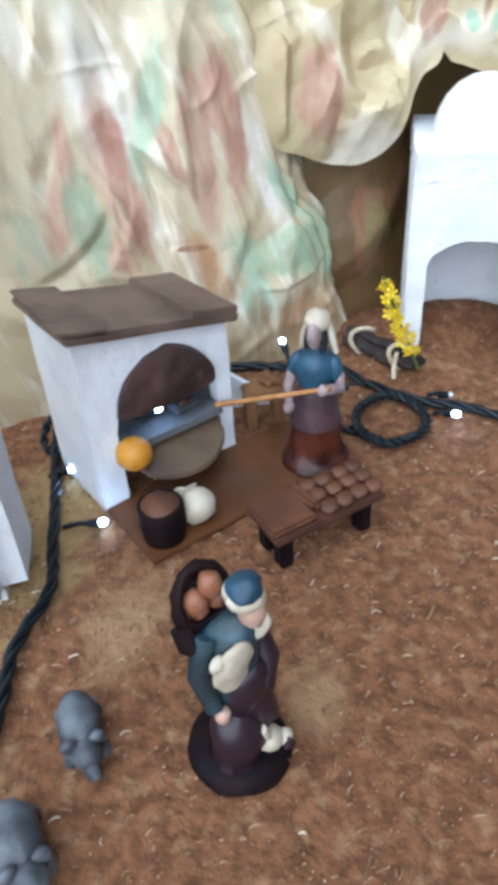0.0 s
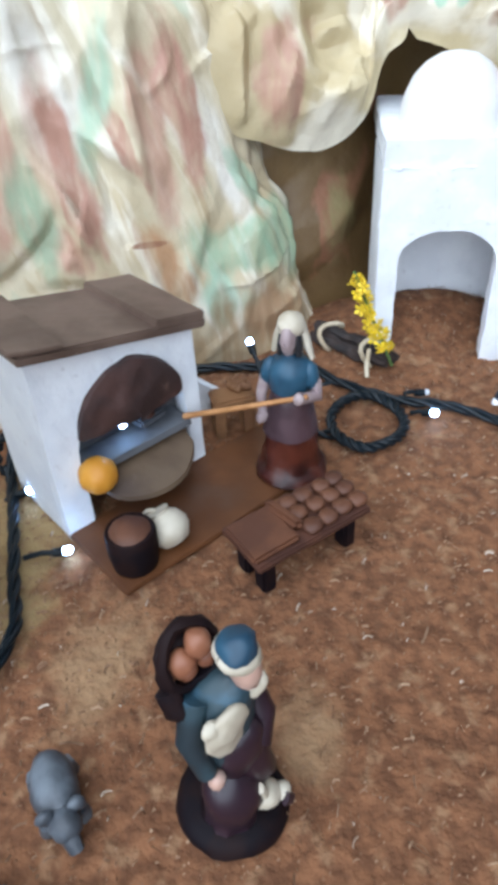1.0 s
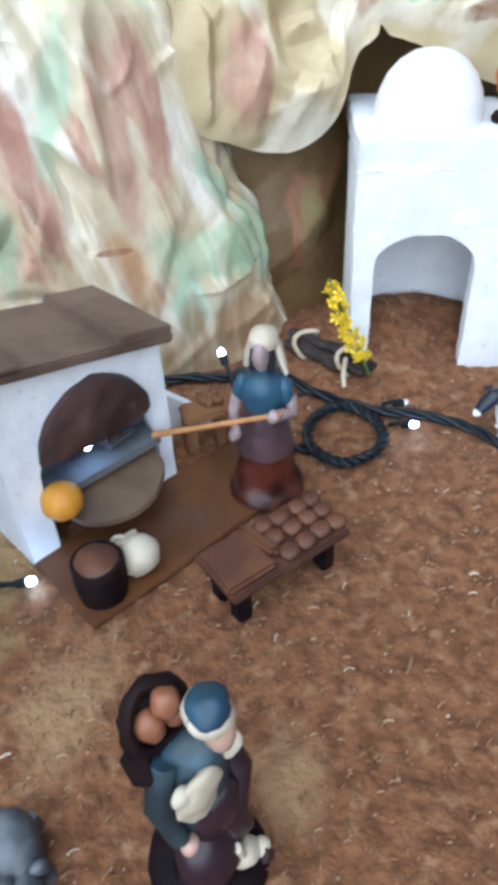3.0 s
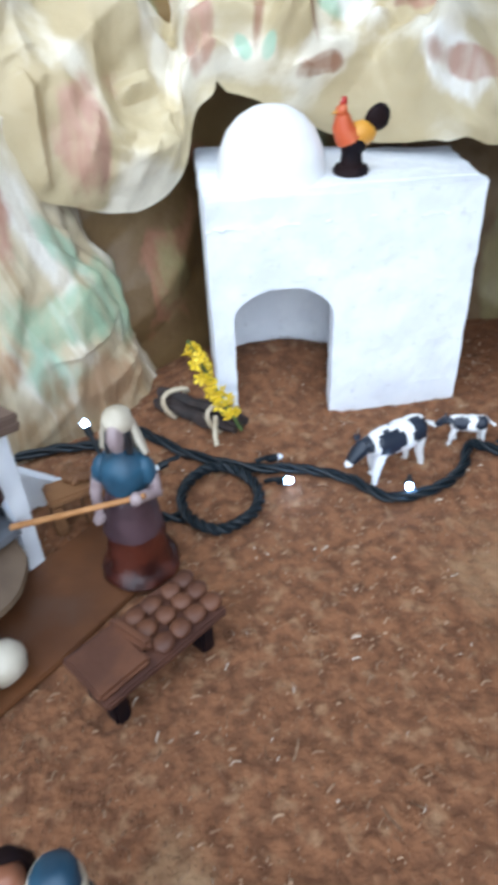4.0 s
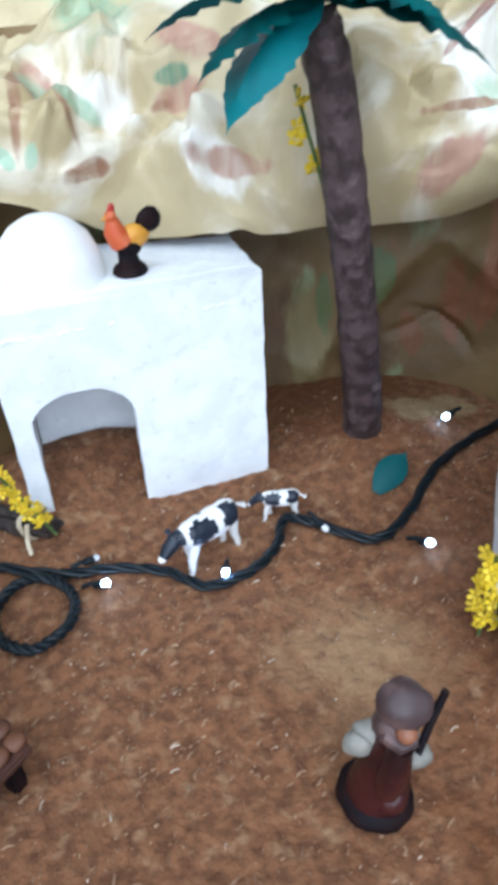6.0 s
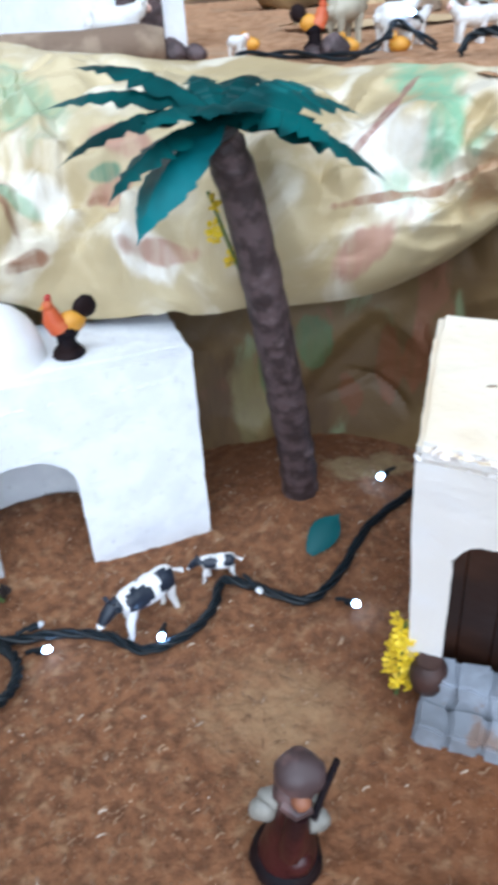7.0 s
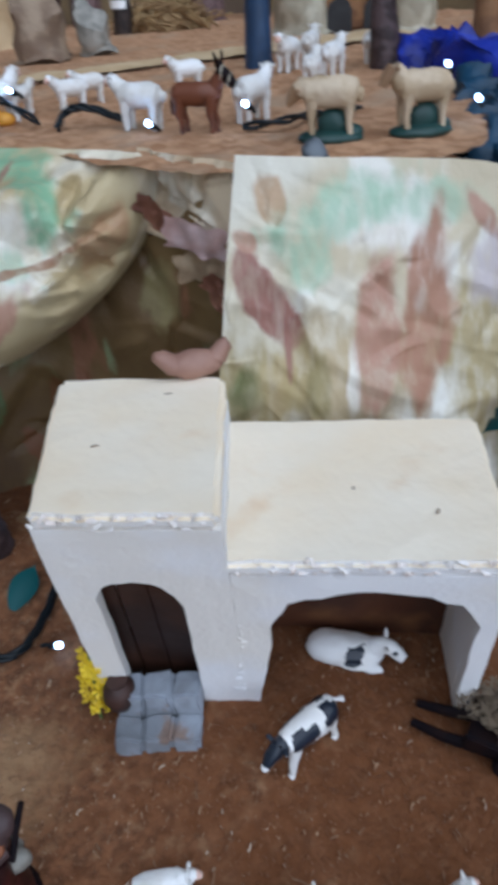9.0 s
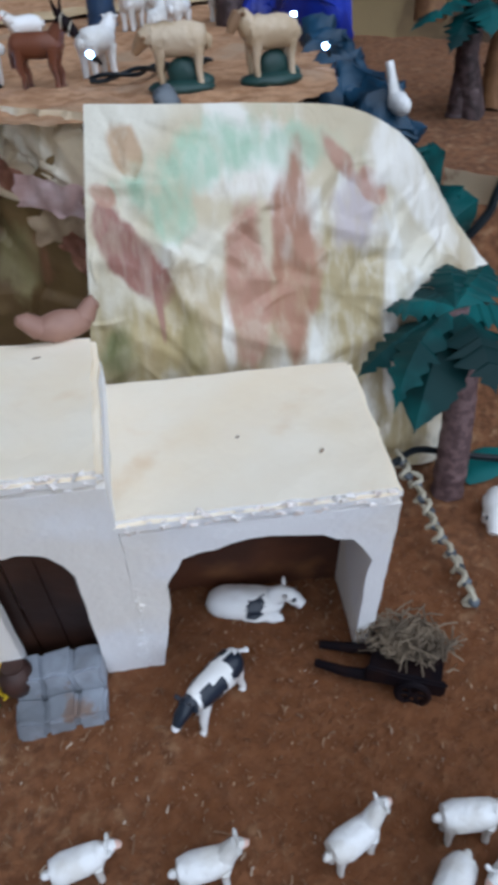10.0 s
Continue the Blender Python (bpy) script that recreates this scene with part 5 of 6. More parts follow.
bulb((3.1, 3.62, 0.15), (0, 0, 200), True)
bulb((-0.345, 2.61, 0.41), (0, 0, -45), True, 0.06)
bulb((-0.55, 2.21, 0.06), (0, -10, 5), True, 0.16)
bulb((0.15, 3.40, 0.28), (0, -50, 120), True, 0.15)


# ---- animals ----
def cow(at, turn, size, label, group="", seed=1):
    sh = Shape()
    rings = [Vector(p) for p in ((-0.2, 0, 0.26), (-0.17, 0, 0.265), (-0.05, 0, 0.255), (0.08, 0, 0.265), (0.16, 0, 0.275), (0.19, 0, 0.28))]
    fat = [Vector((r, 0, 0)) for r in (0.04, 0.082, 0.092, 0.088, 0.07, 0.03)]
    sh.tube([along(rings, k / 24) for k in range(25)], [along(fat, k / 24).x for k in range(25)], 20)
    sh.tube([(0.15, 0, 0.28), (0.19, 0, 0.29), (0.22, 0, 0.29), (0.25, 0, 0.28)], [0.06, 0.054, 0.048, 0.045], 12)
    sh.tube([(0.22, 0, 0.3), (0.25, 0, 0.28), (0.28, 0, 0.26), (0.32, 0, 0.225)], [0.05, 0.046, 0.042, 0.03], 12)
    sh.ball((-0.13, 0, 0.18), (0.045, 0.035, 0.03))
    for x, step in ((-0.16, -0.03), (0.12, 0.05)):
        for y in (-0.045, 0.045):
            f = step if y > 0 else -0.4 * step
            sh.tube([(x, y, 0.24), (x + 0.01 + 0.5 * f, y, 0.12), (x - 0.005 + f, y, 0.02), (x + 0.01 + f, y, 0)], [0.04, 0.024, 0.02, 0.024], 9)
    sh.tube([(-0.2, 0, 0.3), (-0.245, 0, 0.27), (-0.29, 0.01, 0.24)], [0.014, 0.011, 0.016], 7)
    # black head, shoulder and rump patches with uneven rims
    for f in sh.bm.faces:
        c = f.calc_center_median()
        j = 0.025 * nz(c.x, c.y, c.z, 14.0) + 0.01 * seed * nz(c.x, c.y, c.z + seed, 9.0)
        dist = min((c - Vector((0.08, 0.07, 0.29))).length - 0.085, (c - Vector((0.05, -0.08, 0.28))).length - 0.08, (c - Vector((-0.14, 0.06, 0.3))).length - 0.07, (c - Vector((-0.15, -0.07, 0.27))).length - 0.065)
        f.material_index = 1 if c.z > 0.17 and (dist + j < 0 or 0.19 < c.x < 0.33) else 0
    sh.slot = 0
    sh.ball((0.328, 0, 0.22), (0.027, 0.03, 0.025))
    sh.slot = 1
    for y in (-1, 1):
        sh.ball((0.225, 0.06 * y, 0.31), (0.016, 0.03, 0.012), (20 * y, 0, 0))
        sh.tube([(0.23, 0.03 * y, 0.335), (0.24, 0.05 * y, 0.36)], [0.009, 0.003], 6)
    put("cow_figurine", sh, [PAINTED, COWP], at, (0, 0, turn), label, "figurine", group, size=size)


cow((1.545, 3.19, ground_z(1.545, 3.19) - 0.005), 204, 0.80, "black and white plastic cow standing by the cable", "cows")
cow((1.96, 3.33, ground_z(1.96, 3.33) - 0.005), 168, 0.46, "small black and white plastic calf by the cable", "cows", 2)
cow((3.06, 1.49, ground_z(3.06, 1.49) - 0.005), 180, 0.78, "black and white plastic cow in front of the stable", "cows", 3)


def lying_cow():
    sh = Shape()
    sh.ball((0, 0, 0.055), (0.2, 0.1, 0.075), sub=4)
    sh.ball((-0.1, 0.02, 0.05), (0.11, 0.1, 0.068), sub=3)
    sh.ball((0.05, -0.04, 0.035), (0.12, 0.08, 0.035), sub=3)
    sh.tube([(0.14, -0.01, 0.09), (0.19, -0.02, 0.125), (0.22, -0.03, 0.12), (0.25, -0.045, 0.095), (0.28, -0.06, 0.07)], [0.05, 0.044, 0.04, 0.034, 0.024], 14)
    sh.tube([(0.06, -0.08, 0.03), (0.13, -0.1, 0.025), (0.17, -0.09, 0.02)], [0.026, 0.022, 0.02], 8)
    for f in sh.bm.faces:
        c = f.calc_center_median()
        x, z = c.x + 0.012 * nz(c.x, c.y, c.z, 30), c.z + 0.012 * nz(c.x, c.y, c.z + 3, 30)
        f.material_index = 1 if c.y < 0.02 and (abs(x - 0.03) < 0.036 and z > 0.045 and c.z < 0.12 or abs(x - 0.07) < 0.016 and 0.09 < z < 0.12) else 0
    sh.slot = 1
    sh.ball((0.235, -0.065, 0.115), (0.02, 0.012, 0.012))
    sh.ball((0.255, -0.03, 0.108), (0.012, 0.01, 0.01))
    sh.slot = 0
    for y in (-1, 1):
        sh.ball((0.195, -0.02 + 0.05 * y, 0.15), (0.014, 0.03, 0.01), (20 * y, 0, 0))
    put("cow_figurine", sh, [PAINTED, COWP], (3.58, 1.72, ground_z(3.58, 1.72)), (0, 0, -48), "white and black plastic cow lying in the stall", "figurine", "cows")


lying_cow()


def sheep(at, turn, size, mat, label, group="", nod=0.0, name="sheep_figurine", mats=None):
    sh = Shape()
    sh.tube([(-0.2, 0, 0.25), (-0.18, 0, 0.25), (-0.1, 0, 0.255), (0.05, 0, 0.26), (0.14, 0, 0.27), (0.18, 0, 0.28)], [0.03, 0.085, 0.105, 0.1, 0.085, 0.04], 14)
    for v in sh.bm.verts:
        v.co += 0.008 * noise.noise_vector(v.co * 22)
    sh.tube([(0.12, 0, 0.29), (0.19, 0, 0.36 - nod), (0.22, 0, 0.4 - nod)], [0.075, 0.058, 0.05], 12)
    for x in (-0.14, 0.11):
        for y in (-0.05, 0.05):
            sh.tube([(x, y, 0.22), (x + 0.012 * y * 10, y, 0.1), (x, y, 0)], [0.045, 0.028, 0.026], 9)
    sh.ball((-0.22, 0, 0.25), (0.035, 0.03, 0.045))
    for y in (-1, 1):
        sh.ball((0.21, 0.055 * y, 0.415 - nod), (0.018, 0.034, 0.014), (15 * y, 0, 0), sub=1)
    sh.tube([(0.2, 0, 0.405 - nod), (0.245, 0, 0.385 - nod)], [0.046, 0.04], 10)
    sh.slot = 1
    sh.tube([(0.235, 0, 0.388 - nod), (0.26, 0, 0.375 - nod), (0.285, 0, 0.36 - nod)], [0.041, 0.034, 0.02], 10)
    put(name, sh, mats or [mat, PINK], at, (0, 0, turn), label, "figurine", group, size=size)


for x, y, turn, s, nod in ((2.205, 1.44, -32, 0.56, 0.08), (2.485, 1.05, -38, 0.57, -0.02), (2.895, 0.665, -20, 0.58, -0.05), (3.23, 0.35, -48, 0.6, 0.08), (2.95, 0.30, 180, 0.6, 0.0), (3.15, 0.14, 160, 0.6, 0.0)):
    sheep((x, y, ground_z(x, y) - 0.004), turn, s, WOOL, "white plastic sheep standing on the open sawdust", "sheep flock", nod)


def rooster(at, turn, size=1.0):
    sh = Shape()
    sh.slot = 0
    sh.lathe((0, 0, 0), [(0.09, 0), (0.1, 0.02), (0.08, 0.05), (0.02, 0.06)], 16)
    sh.tube([(0, 0, 0.05), (0, 0, 0.15)], [0.06, 0.05], 12)
    sh.ball((0.01, 0, 0.15), (0.075, 0.06, 0.06))
    sh.ball((0.14, 0, 0.27), (0.075, 0.03, 0.07), (0, -30, 0))
    sh.tube([(0.08, 0, 0.2), (0.13, 0, 0.26)], [0.04, 0.03], 8)
    sh.slot = 1
    sh.ball((0.05, 0, 0.2), (0.085, 0.058, 0.07))
    sh.slot = 2
    sh.tube([(-0.02, 0, 0.18), (-0.055, 0, 0.25), (-0.06, 0, 0.31)], [0.07, 0.052, 0.035], 12)
    sh.ball((-0.062, 0, 0.325), (0.034, 0.03, 0.034))
    sh.slot = 3
    sh.ball((-0.055, 0, 0.365), (0.024, 0.009, 0.03))
    sh.ball((-0.085, 0, 0.29), (0.012, 0.01, 0.022))
    sh.slot = 1
    sh.tube([(-0.09, 0, 0.325), (-0.115, 0, 0.32)], [0.012, 0.003], 6)
    put("rooster_figurine", sh, [DARK, YELLOW, ORANGE, RED], at, (0, 0, turn), "small painted rooster with orange neck and dark tail", "figurine", size=size)


rooster((1.47, 3.93, 1.165), 10, 0.85)


def roof_hen():
    sh = Shape()
    sh.ball((0, 0, 0.07), (0.13, 0.07, 0.07), sub=3)
    sh.tube([(0.1, 0, 0.09), (0.14, 0, 0.14), (0.16, 0, 0.15)], [0.05, 0.035, 0.03], 10)
    sh.tube([(-0.1, 0, 0.08), (-0.16, 0, 0.13), (-0.19, 0, 0.14)], [0.05, 0.04, 0.02], 10)
    put("hen_figurine", sh, HEN, (3.40, 2.52, 1.47), (0, 0, -25), "dull pinkish brown hen sitting on the tall roof", "figurine")


roof_hen()


# ---- palms ----
def palm_leaf(length, width, droop, lobes=7, notch=0.5):
    """A folded plastic frond with a notched rim."""
    sh = Shape()
    n = lobes * 6
    left, mid, right = [], [], []
    for k in range(n + 1):
        u = k / n
        x = length * (u - 0.12 * droop * u * u)
        z = length * (0.28 * u - droop * u * u)
        w = width * (math.sin(math.pi * min(1, u * 0.92 + 0.06)) ** 0.8) * (1 - notch * (abs(((u * lobes + 0.8 * nz(u * 4, length * 5)) % 1.0) - 0.15) if u > 0.15 else 0))
        w = max(w * (1 - u ** 6) * (1 + 0.4 * notch * nz(u * 9, length * 7, width * 11)), 0.003)
        side = 0.22 * length * nz(length * 13, width * 17, droop * 9) * u * u
        back = 0.25 * w
        mid.append(sh.bm.verts.new((x, side, z + 0.12 * w)))
        left.append(sh.bm.verts.new((x + back, side + w, z - 0.25 * w)))
        right.append(sh.bm.verts.new((x + back, side - w, z - 0.25 * w)))
    for k in range(n):
        sh.bm.faces.new((left[k], mid[k], mid[k + 1], left[k + 1]))
        sh.bm.faces.new((mid[k], right[k], right[k + 1], mid[k + 1]))
    return sh


def palm(base, points, radii, leaves, label, crown=(0, 0, 0), bark=BARK):
    p = thing("palm_tree", base, (0, 0, 0), label, "palm tree")
    b = Vector(base)
    sh = Shape()
    pts = [Vector(q) - b for q in points]
    line, rad = [], []
    for k in range(41):
        line.append(along(pts, k / 40))
        r = radii[0] + (radii[1] - radii[0]) * k / 40
        rad.append(r * (1 + 0.07 * nz(k, base[0], 0, 0.9) + 0.03 * ((k % 3) - 1)))
    sh.tube(line, rad, 14)
    part("trunk", sh, bark, p, "wrinkled bark trunk")
    top = pts[-1] + Vector(crown)
    for az, pitch, length, width, droop in leaves:
        part("frond", palm_leaf(length, width, droop, notch=0.15 if pitch <= -30 else 0.55), TEALLEAF if pitch == -30 else LEAFG, p, "bluish teal plastic frond" if pitch == -30 else "dark green plastic frond", at=top, turn=(0, -pitch, az), smooth=25)
    return p


palm((2.60, 3.70, 0.12), [(2.60, 3.70, 0.1), (2.545, 3.64, 0.5), (2.45, 3.56, 1.0), (2.35, 3.5, 1.5), (2.255, 3.46, 1.95), (2.17, 3.44, 2.18)], (0.105, 0.085),
     [(-154, -30, 0.62, 0.15, 0.40), (166, 14, 0.70, 0.14, 0.42), (150, 26, 0.62, 0.15, 0.40), (186, 4, 0.68, 0.13, 0.46), (200, -14, 0.60, 0.12, 0.40), (122, 20, 0.46, 0.12, 0.42), (88, 26, 0.38, 0.1, 0.4),
      (55, 20, 0.46, 0.13, 0.42), (20, 14, 0.58, 0.19, 0.48), (-6, 8, 0.62, 0.2, 0.5), (-24, -14, 0.74, 0.16, 0.42), (-45, 6, 0.5, 0.18, 0.55), (-75, 22, 0.32, 0.13, 0.5), (-112, 22, 0.32, 0.13, 0.5),
      (215, 16, 0.45, 0.13, 0.5)],
     "tall leaning palm with dark trunk and green fronds", (0.01, 0, 0.06))
palm((5.08, 1.31, 0.0), [(5.08, 1.31, -0.02), (5.08, 1.31, 0.4), (5.09, 1.33, 0.8), (5.11, 1.39, 1.06), (5.12, 1.44, 1.2)], (0.1, 0.075),
     [(156, -20, 0.68, 0.15, 0.35), (172, -15, 0.76, 0.14, 0.4), (188, -40, 0.75, 0.19, 0.3), (72, -5, 0.95, 0.06, 0.85), (356, 10, 0.44, 0.19, 0.2), (232, -15, 0.6, 0.19, 0.4), (334, -15, 0.44, 0.2, 0.3),
      (68, 0, 0.36, 0.13, 0.3), (240, -30, 0.36, 0.1, 0.5), (300, -5, 0.46, 0.19, 0.4), (30, 15, 0.42, 0.17, 0.3), (122, 5, 0.4, 0.16, 0.4)],
     "short palm with thick trunk and broad green fronds", bark=BARK2)
put("fallen_leaf", palm_leaf(0.3, 0.08, 0.2, 4, 0.0), TEALLEAF, (2.44, 3.22, ground_z(2.44, 3.22) + 0.04), (22, -16, 34), "single dark green plastic leaf on the sawdust", "leaf")
put("fallen_leaf", palm_leaf(0.4, 0.12, 0.2, 4, 0.0), LEAFG, (5.2, 1.25, 0.03), (10, -10, -10), "single dark green plastic leaf under the palm", "leaf")
flower_spray((2.27, 3.56, 1.55), (2.14, 3.55, 1.95), 8, "yellow green sprig tied to the palm trunk", 0.04)


# ---- at the stable ----
def steps():
    s = thing("stone_steps", (2.668, 2.09, 0.0), (0, 0, -42), "two grey stone steps before the doorway", "steps")
    for k, (y, z, h) in enumerate(((-0.08, 0.055, 0.13), (0.05, 0.13, 0.255))):
        for j in range(3):
            sh = Shape()
            sh.box(((j - 1) * 0.135, y - 0.012 * (1 - k), z - 0.01), (0.133, 0.148, h + 0.016 * nz(j, k, 3, 2.3)), (2 * nz(j, k, 7, 2.1), 0, 3 * nz(j, k, 1, 2.1)), bevel=0.014)
            part("stone", rough(sh, 0.02, 12, cuts=2), STONE, s, smooth=50)


steps()
sh = Shape()
sh.lathe((0, 0, 0), [(0.03, 0), (0.07, 0.02), (0.088, 0.08), (0.08, 0.14), (0.05, 0.17), (0.055, 0.185), (0.03, 0.175)], 20)
put("pot", sh, POTM, (2.55, 2.235, 0.13), size=0.94, label="round dark brown clay pot on the steps", category="pot")


def cart():
    c = thing("hay_cart", (3.71, 0.90, 0.02), (0, 0, -66), "dark wooden handcart loaded with dry hay", "cart")
    sh = Shape()
    sh.box((0.02, 0, 0.06), (0.34, 0.2, 0.05), (0, 4, 0), bevel=0.012)
    part("bed", rough(sh, 0.012, cuts=1), DARK, c)
    for y in (-0.1, 0.1):
        sh = Shape()
        sh.box((0.02, y, 0.1), (0.36, 0.03, 0.1), (0, 4, 0), bevel=0.01)
        part("side_board", rough(sh, 0.01, cuts=1), DARK, c)
        sh = Shape()
        sh.tube([(-0.1, y * 0.8, 0.07), (-0.25, y * 0.7, 0.05), (-0.40, y * 0.55 + 0.02, 0.03)], [0.03, 0.026, 0.02], 8)
        part("shaft", sh, DARK, c, "dark wooden shaft")
        sh = Shape()
        sh.tube([(0.06 + 0.07 * math.cos(a), y * 1.25, 0.05 + 0.07 * math.sin(a)) for a in [k * math.pi / 10 for k in range(21)]], 0.016, 7)
        wheel = part("wheel", sh, DARK, c, "dark spoked wheel")
        for k in range(3):
            a = k * math.pi / 3
            sh = Shape()
            sh.tube([(0.06 + 0.065 * math.cos(a), y * 1.25, 0.05 + 0.065 * math.sin(a)), (0.06 - 0.065 * math.cos(a), y * 1.25, 0.05 - 0.065 * math.sin(a))], 0.009, 6)
            part("spoke", sh, DARK, wheel)
    sh = Shape()
    rnd = random.Random(4)
    for k in range(520):
        p = Vector((rnd.gauss(0.02, 0.09), 0.11 + rnd.gauss(0, 0.05), 0.11 + abs(rnd.gauss(0, 0.04))))
        d = Vector((rnd.uniform(-1, 1), rnd.uniform(-1, 1), rnd.uniform(-0.5, 0.5))).normalized() * rnd.uniform(0.03, 0.08)
        sh.tube([p - d, p + Vector((0, 0, rnd.uniform(0, 0.02))), p + d], 0.004, 4, cap=False)
    part("hay", sh, HAY, c, "grey tan dry hay")


cart()


def bead_log():
    g = thing("shell_garland", (4.62, 1.2, 0), (0, 0, 0), "string of pale shells and dark beads on the sawdust", "garland")
    for k in range(11):
        p = Vector((4.87, 1.55, 0.3)).lerp(Vector((4.33, 0.84, 0.06)), k / 10) - Vector((4.62, 1.2, 0))
        p += Vector((0.03 * nz(k, 2, 0, 1.7), 0.03 * nz(k, 6, 0, 1.9), 0.02 * nz(k, 8, 0, 2.1)))
        sh = Shape()
        sh.tube([(0.05 * math.cos(a), 0.02 * math.sin(2 * a), 0.04 * math.sin(a)) for a in [j * math.pi / 6 for j in range(13)]], 0.015, 7)
        part("shell_ring", sh, PALE, g, at=p, turn=(60 * nz(k, 1, 0, 2.3), 80 * nz(k, 4, 0, 2.1), 30 + 60 * nz(k, 7, 0, 2.7)))
        sh = Shape()
        sh.ball((0, 0, 0), (0.034, 0.03, 0.028), sub=2)
        part("bead", rough(sh, 0.008, 20), GREYP, g, at=p + Vector((-0.027, -0.036, 0)))


bead_log()
sh = Shape()
sh.ball((0, 0, 0.08), (0.15, 0.08, 0.08), sub=3)
sh.tube([(0.1, 0, 0.1), (0.17, 0, 0.09), (0.23, 0, 0.05)], [0.07, 0.055, 0.035], 12)
for x in (-0.08, 0.07):
    for y in (-0.05, 0.05):
        sh.tube([(x, y, 0.06), (x, y, 0)], [0.03, 0.026], 8)
sh.slot = 1
sh.ball((0.16, -0.05, 0.11), 0.014)
put("pig_figurine", sh, [PAINTED, BLACK], (5.03, 0.98, 0.02), (0, 0, 200), "white plastic pig beside the palm", "figurine")
wire([(4.55, 1.62, 0.35), (4.76, 1.55, 0.32), (5.0, 1.5, 0.3), (5.2, 1.3, 0.22), (5.5, 1.05, 0.1)], 1, 0.022, 0.0, "black cable passing behind the short palm")


# ---- on the terrace ----
TZ = TERRACE - 0.03
for x, y, turn, s in ((4.14, 5.35, 10, 0.8), (4.67, 5.30, 170, 0.85), (4.32, 4.12, 120, 1.12), (5.35, 5.0, 165, 0.95), (4.87, 3.70, 12, 1.1), (6.39, 4.45, 20, 1.1), (6.47, 5.05, 200, 1.1), (6.9, 5.2, 30, 1.1),
                      (6.0, 4.3, 30, 0.95), (4.4, 5.1, 175, 0.9), (7.2, 4.7, 10, 1.1)):
    sheep((x, y, TZ), turn, 0.66 * s, WOOL, "white plastic sheep grazing on the terrace", "terrace sheep", 0.02)


def tan_sheep(at, turn, size, lift=0.0):
    sh = Shape()
    sh.tube([(-0.22, 0, 0.34), (-0.19, 0, 0.345), (-0.12, 0, 0.35), (-0.05, 0, 0.355), (0.03, 0, 0.355), (0.1, 0, 0.355), (0.19, 0, 0.36), (0.22, 0, 0.36)], [0.03, 0.095, 0.118, 0.122, 0.12, 0.118, 0.095, 0.04], 18)
    sh.tube([(0.17, 0, 0.38), (0.22, 0, 0.38 + lift), (0.25, 0, 0.36 + 1.6 * lift)], [0.085, 0.075, 0.065], 14)
    for v in sh.bm.verts:
        v.co += 0.014 * noise.noise_vector(v.co * 20) + 0.007 * noise.noise_vector(v.co * 50)
    for x in (-0.15, 0.14):
        for y in (-0.065, 0.065):
            sh.tube([(x, y, 0.3), (x + 0.01, y, 0.16), (x, y, 0.06)], [0.045, 0.026, 0.024], 9)
    sh.ball((-0.225, 0, 0.33), (0.03, 0.03, 0.055))
    sh.slot = 2
    sh.tube([(0.25, 0, 0.37 + 1.6 * lift), (0.3, 0, 0.32 + 1.5 * lift), (0.335, 0, 0.27 + 1.4 * lift)], [0.058, 0.046, 0.026], 12)
    for y in (-1, 1):
        sh.ball((0.245, 0.07 * y, 0.375 + 1.6 * lift), (0.018, 0.04, 0.016), (20 * y, 0, 0))
    sh.slot = 1
    sh.ball((0, 0, 0.03), (0.26, 0.16, 0.06), sub=3)
    sh.ball((-0.02, 0, 0.12), (0.13, 0.07, 0.12), sub=3)
    sh.ball((-0.16, -0.03, 0.06), (0.1, 0.1, 0.06))
    put("sheep_figurine", sh, [TAN, DGREEN, TANFACE], at, (0, 0, turn), "tan sheep figurine standing on a dark green base", "figurine", "tan sheep", size=size)


tan_sheep((4.72, 2.92, TZ), 130, 0.68)
tan_sheep((5.10, 2.62, TZ), 150, 0.68, 0.07)


def donkey():
    sh = Shape()
    sh.tube([(-0.2, 0, 0.3), (-0.17, 0, 0.3), (0, 0, 0.3), (0.15, 0, 0.31), (0.2, 0, 0.32)], [0.03, 0.09, 0.095, 0.09, 0.04], 12)
    sh.tube([(0.14, 0, 0.34), (0.22, 0, 0.45)], [0.07, 0.05], 10)
    for x in (-0.15, 0.13):
        for y in (-0.05, 0.05):
            sh.tube([(x, y, 0.28), (x - 0.02, y, 0.16), (x + 0.005, y, 0.09), (x, y, 0.02), (x + 0.01, y, 0)], [0.05, 0.032, 0.022, 0.02, 0.028], 9)
    sh.ball((-0.15, 0, 0.29), (0.09, 0.088, 0.1), sub=3)
    sh.tube([(-0.21, 0, 0.33), (-0.25, 0, 0.24), (-0.24, 0, 0.14)], [0.016, 0.014, 0.02], 7)
    sh.slot = 1
    sh.tube([(0.2, 0, 0.47), (0.27, 0, 0.42), (0.33, 0, 0.36)], [0.055, 0.05, 0.03], 10)
    for y in (-1, 1):
        sh.tube([(0.21, 0.03 * y, 0.5), (0.2, 0.09 * y, 0.6)], [0.025, 0.008], 7)
    sh.slot = 2
    for x, r in ((0.235, 0.056), (0.29, 0.047)):
        sh.tube([(x + 0.25 * r * math.sin(a), r * math.cos(a), 0.448 - 0.85 * (x - 0.235) + r * math.sin(a)) for a in [k * math.pi / 6 for k in range(13)]], 0.007, 6)
    put("donkey_figurine", sh, [DONKEY, DARK, IVORY], (4.45, 3.70, TZ), (0, 0, -62), "brown donkey figurine with dark head and ears", "figurine", size=0.7)


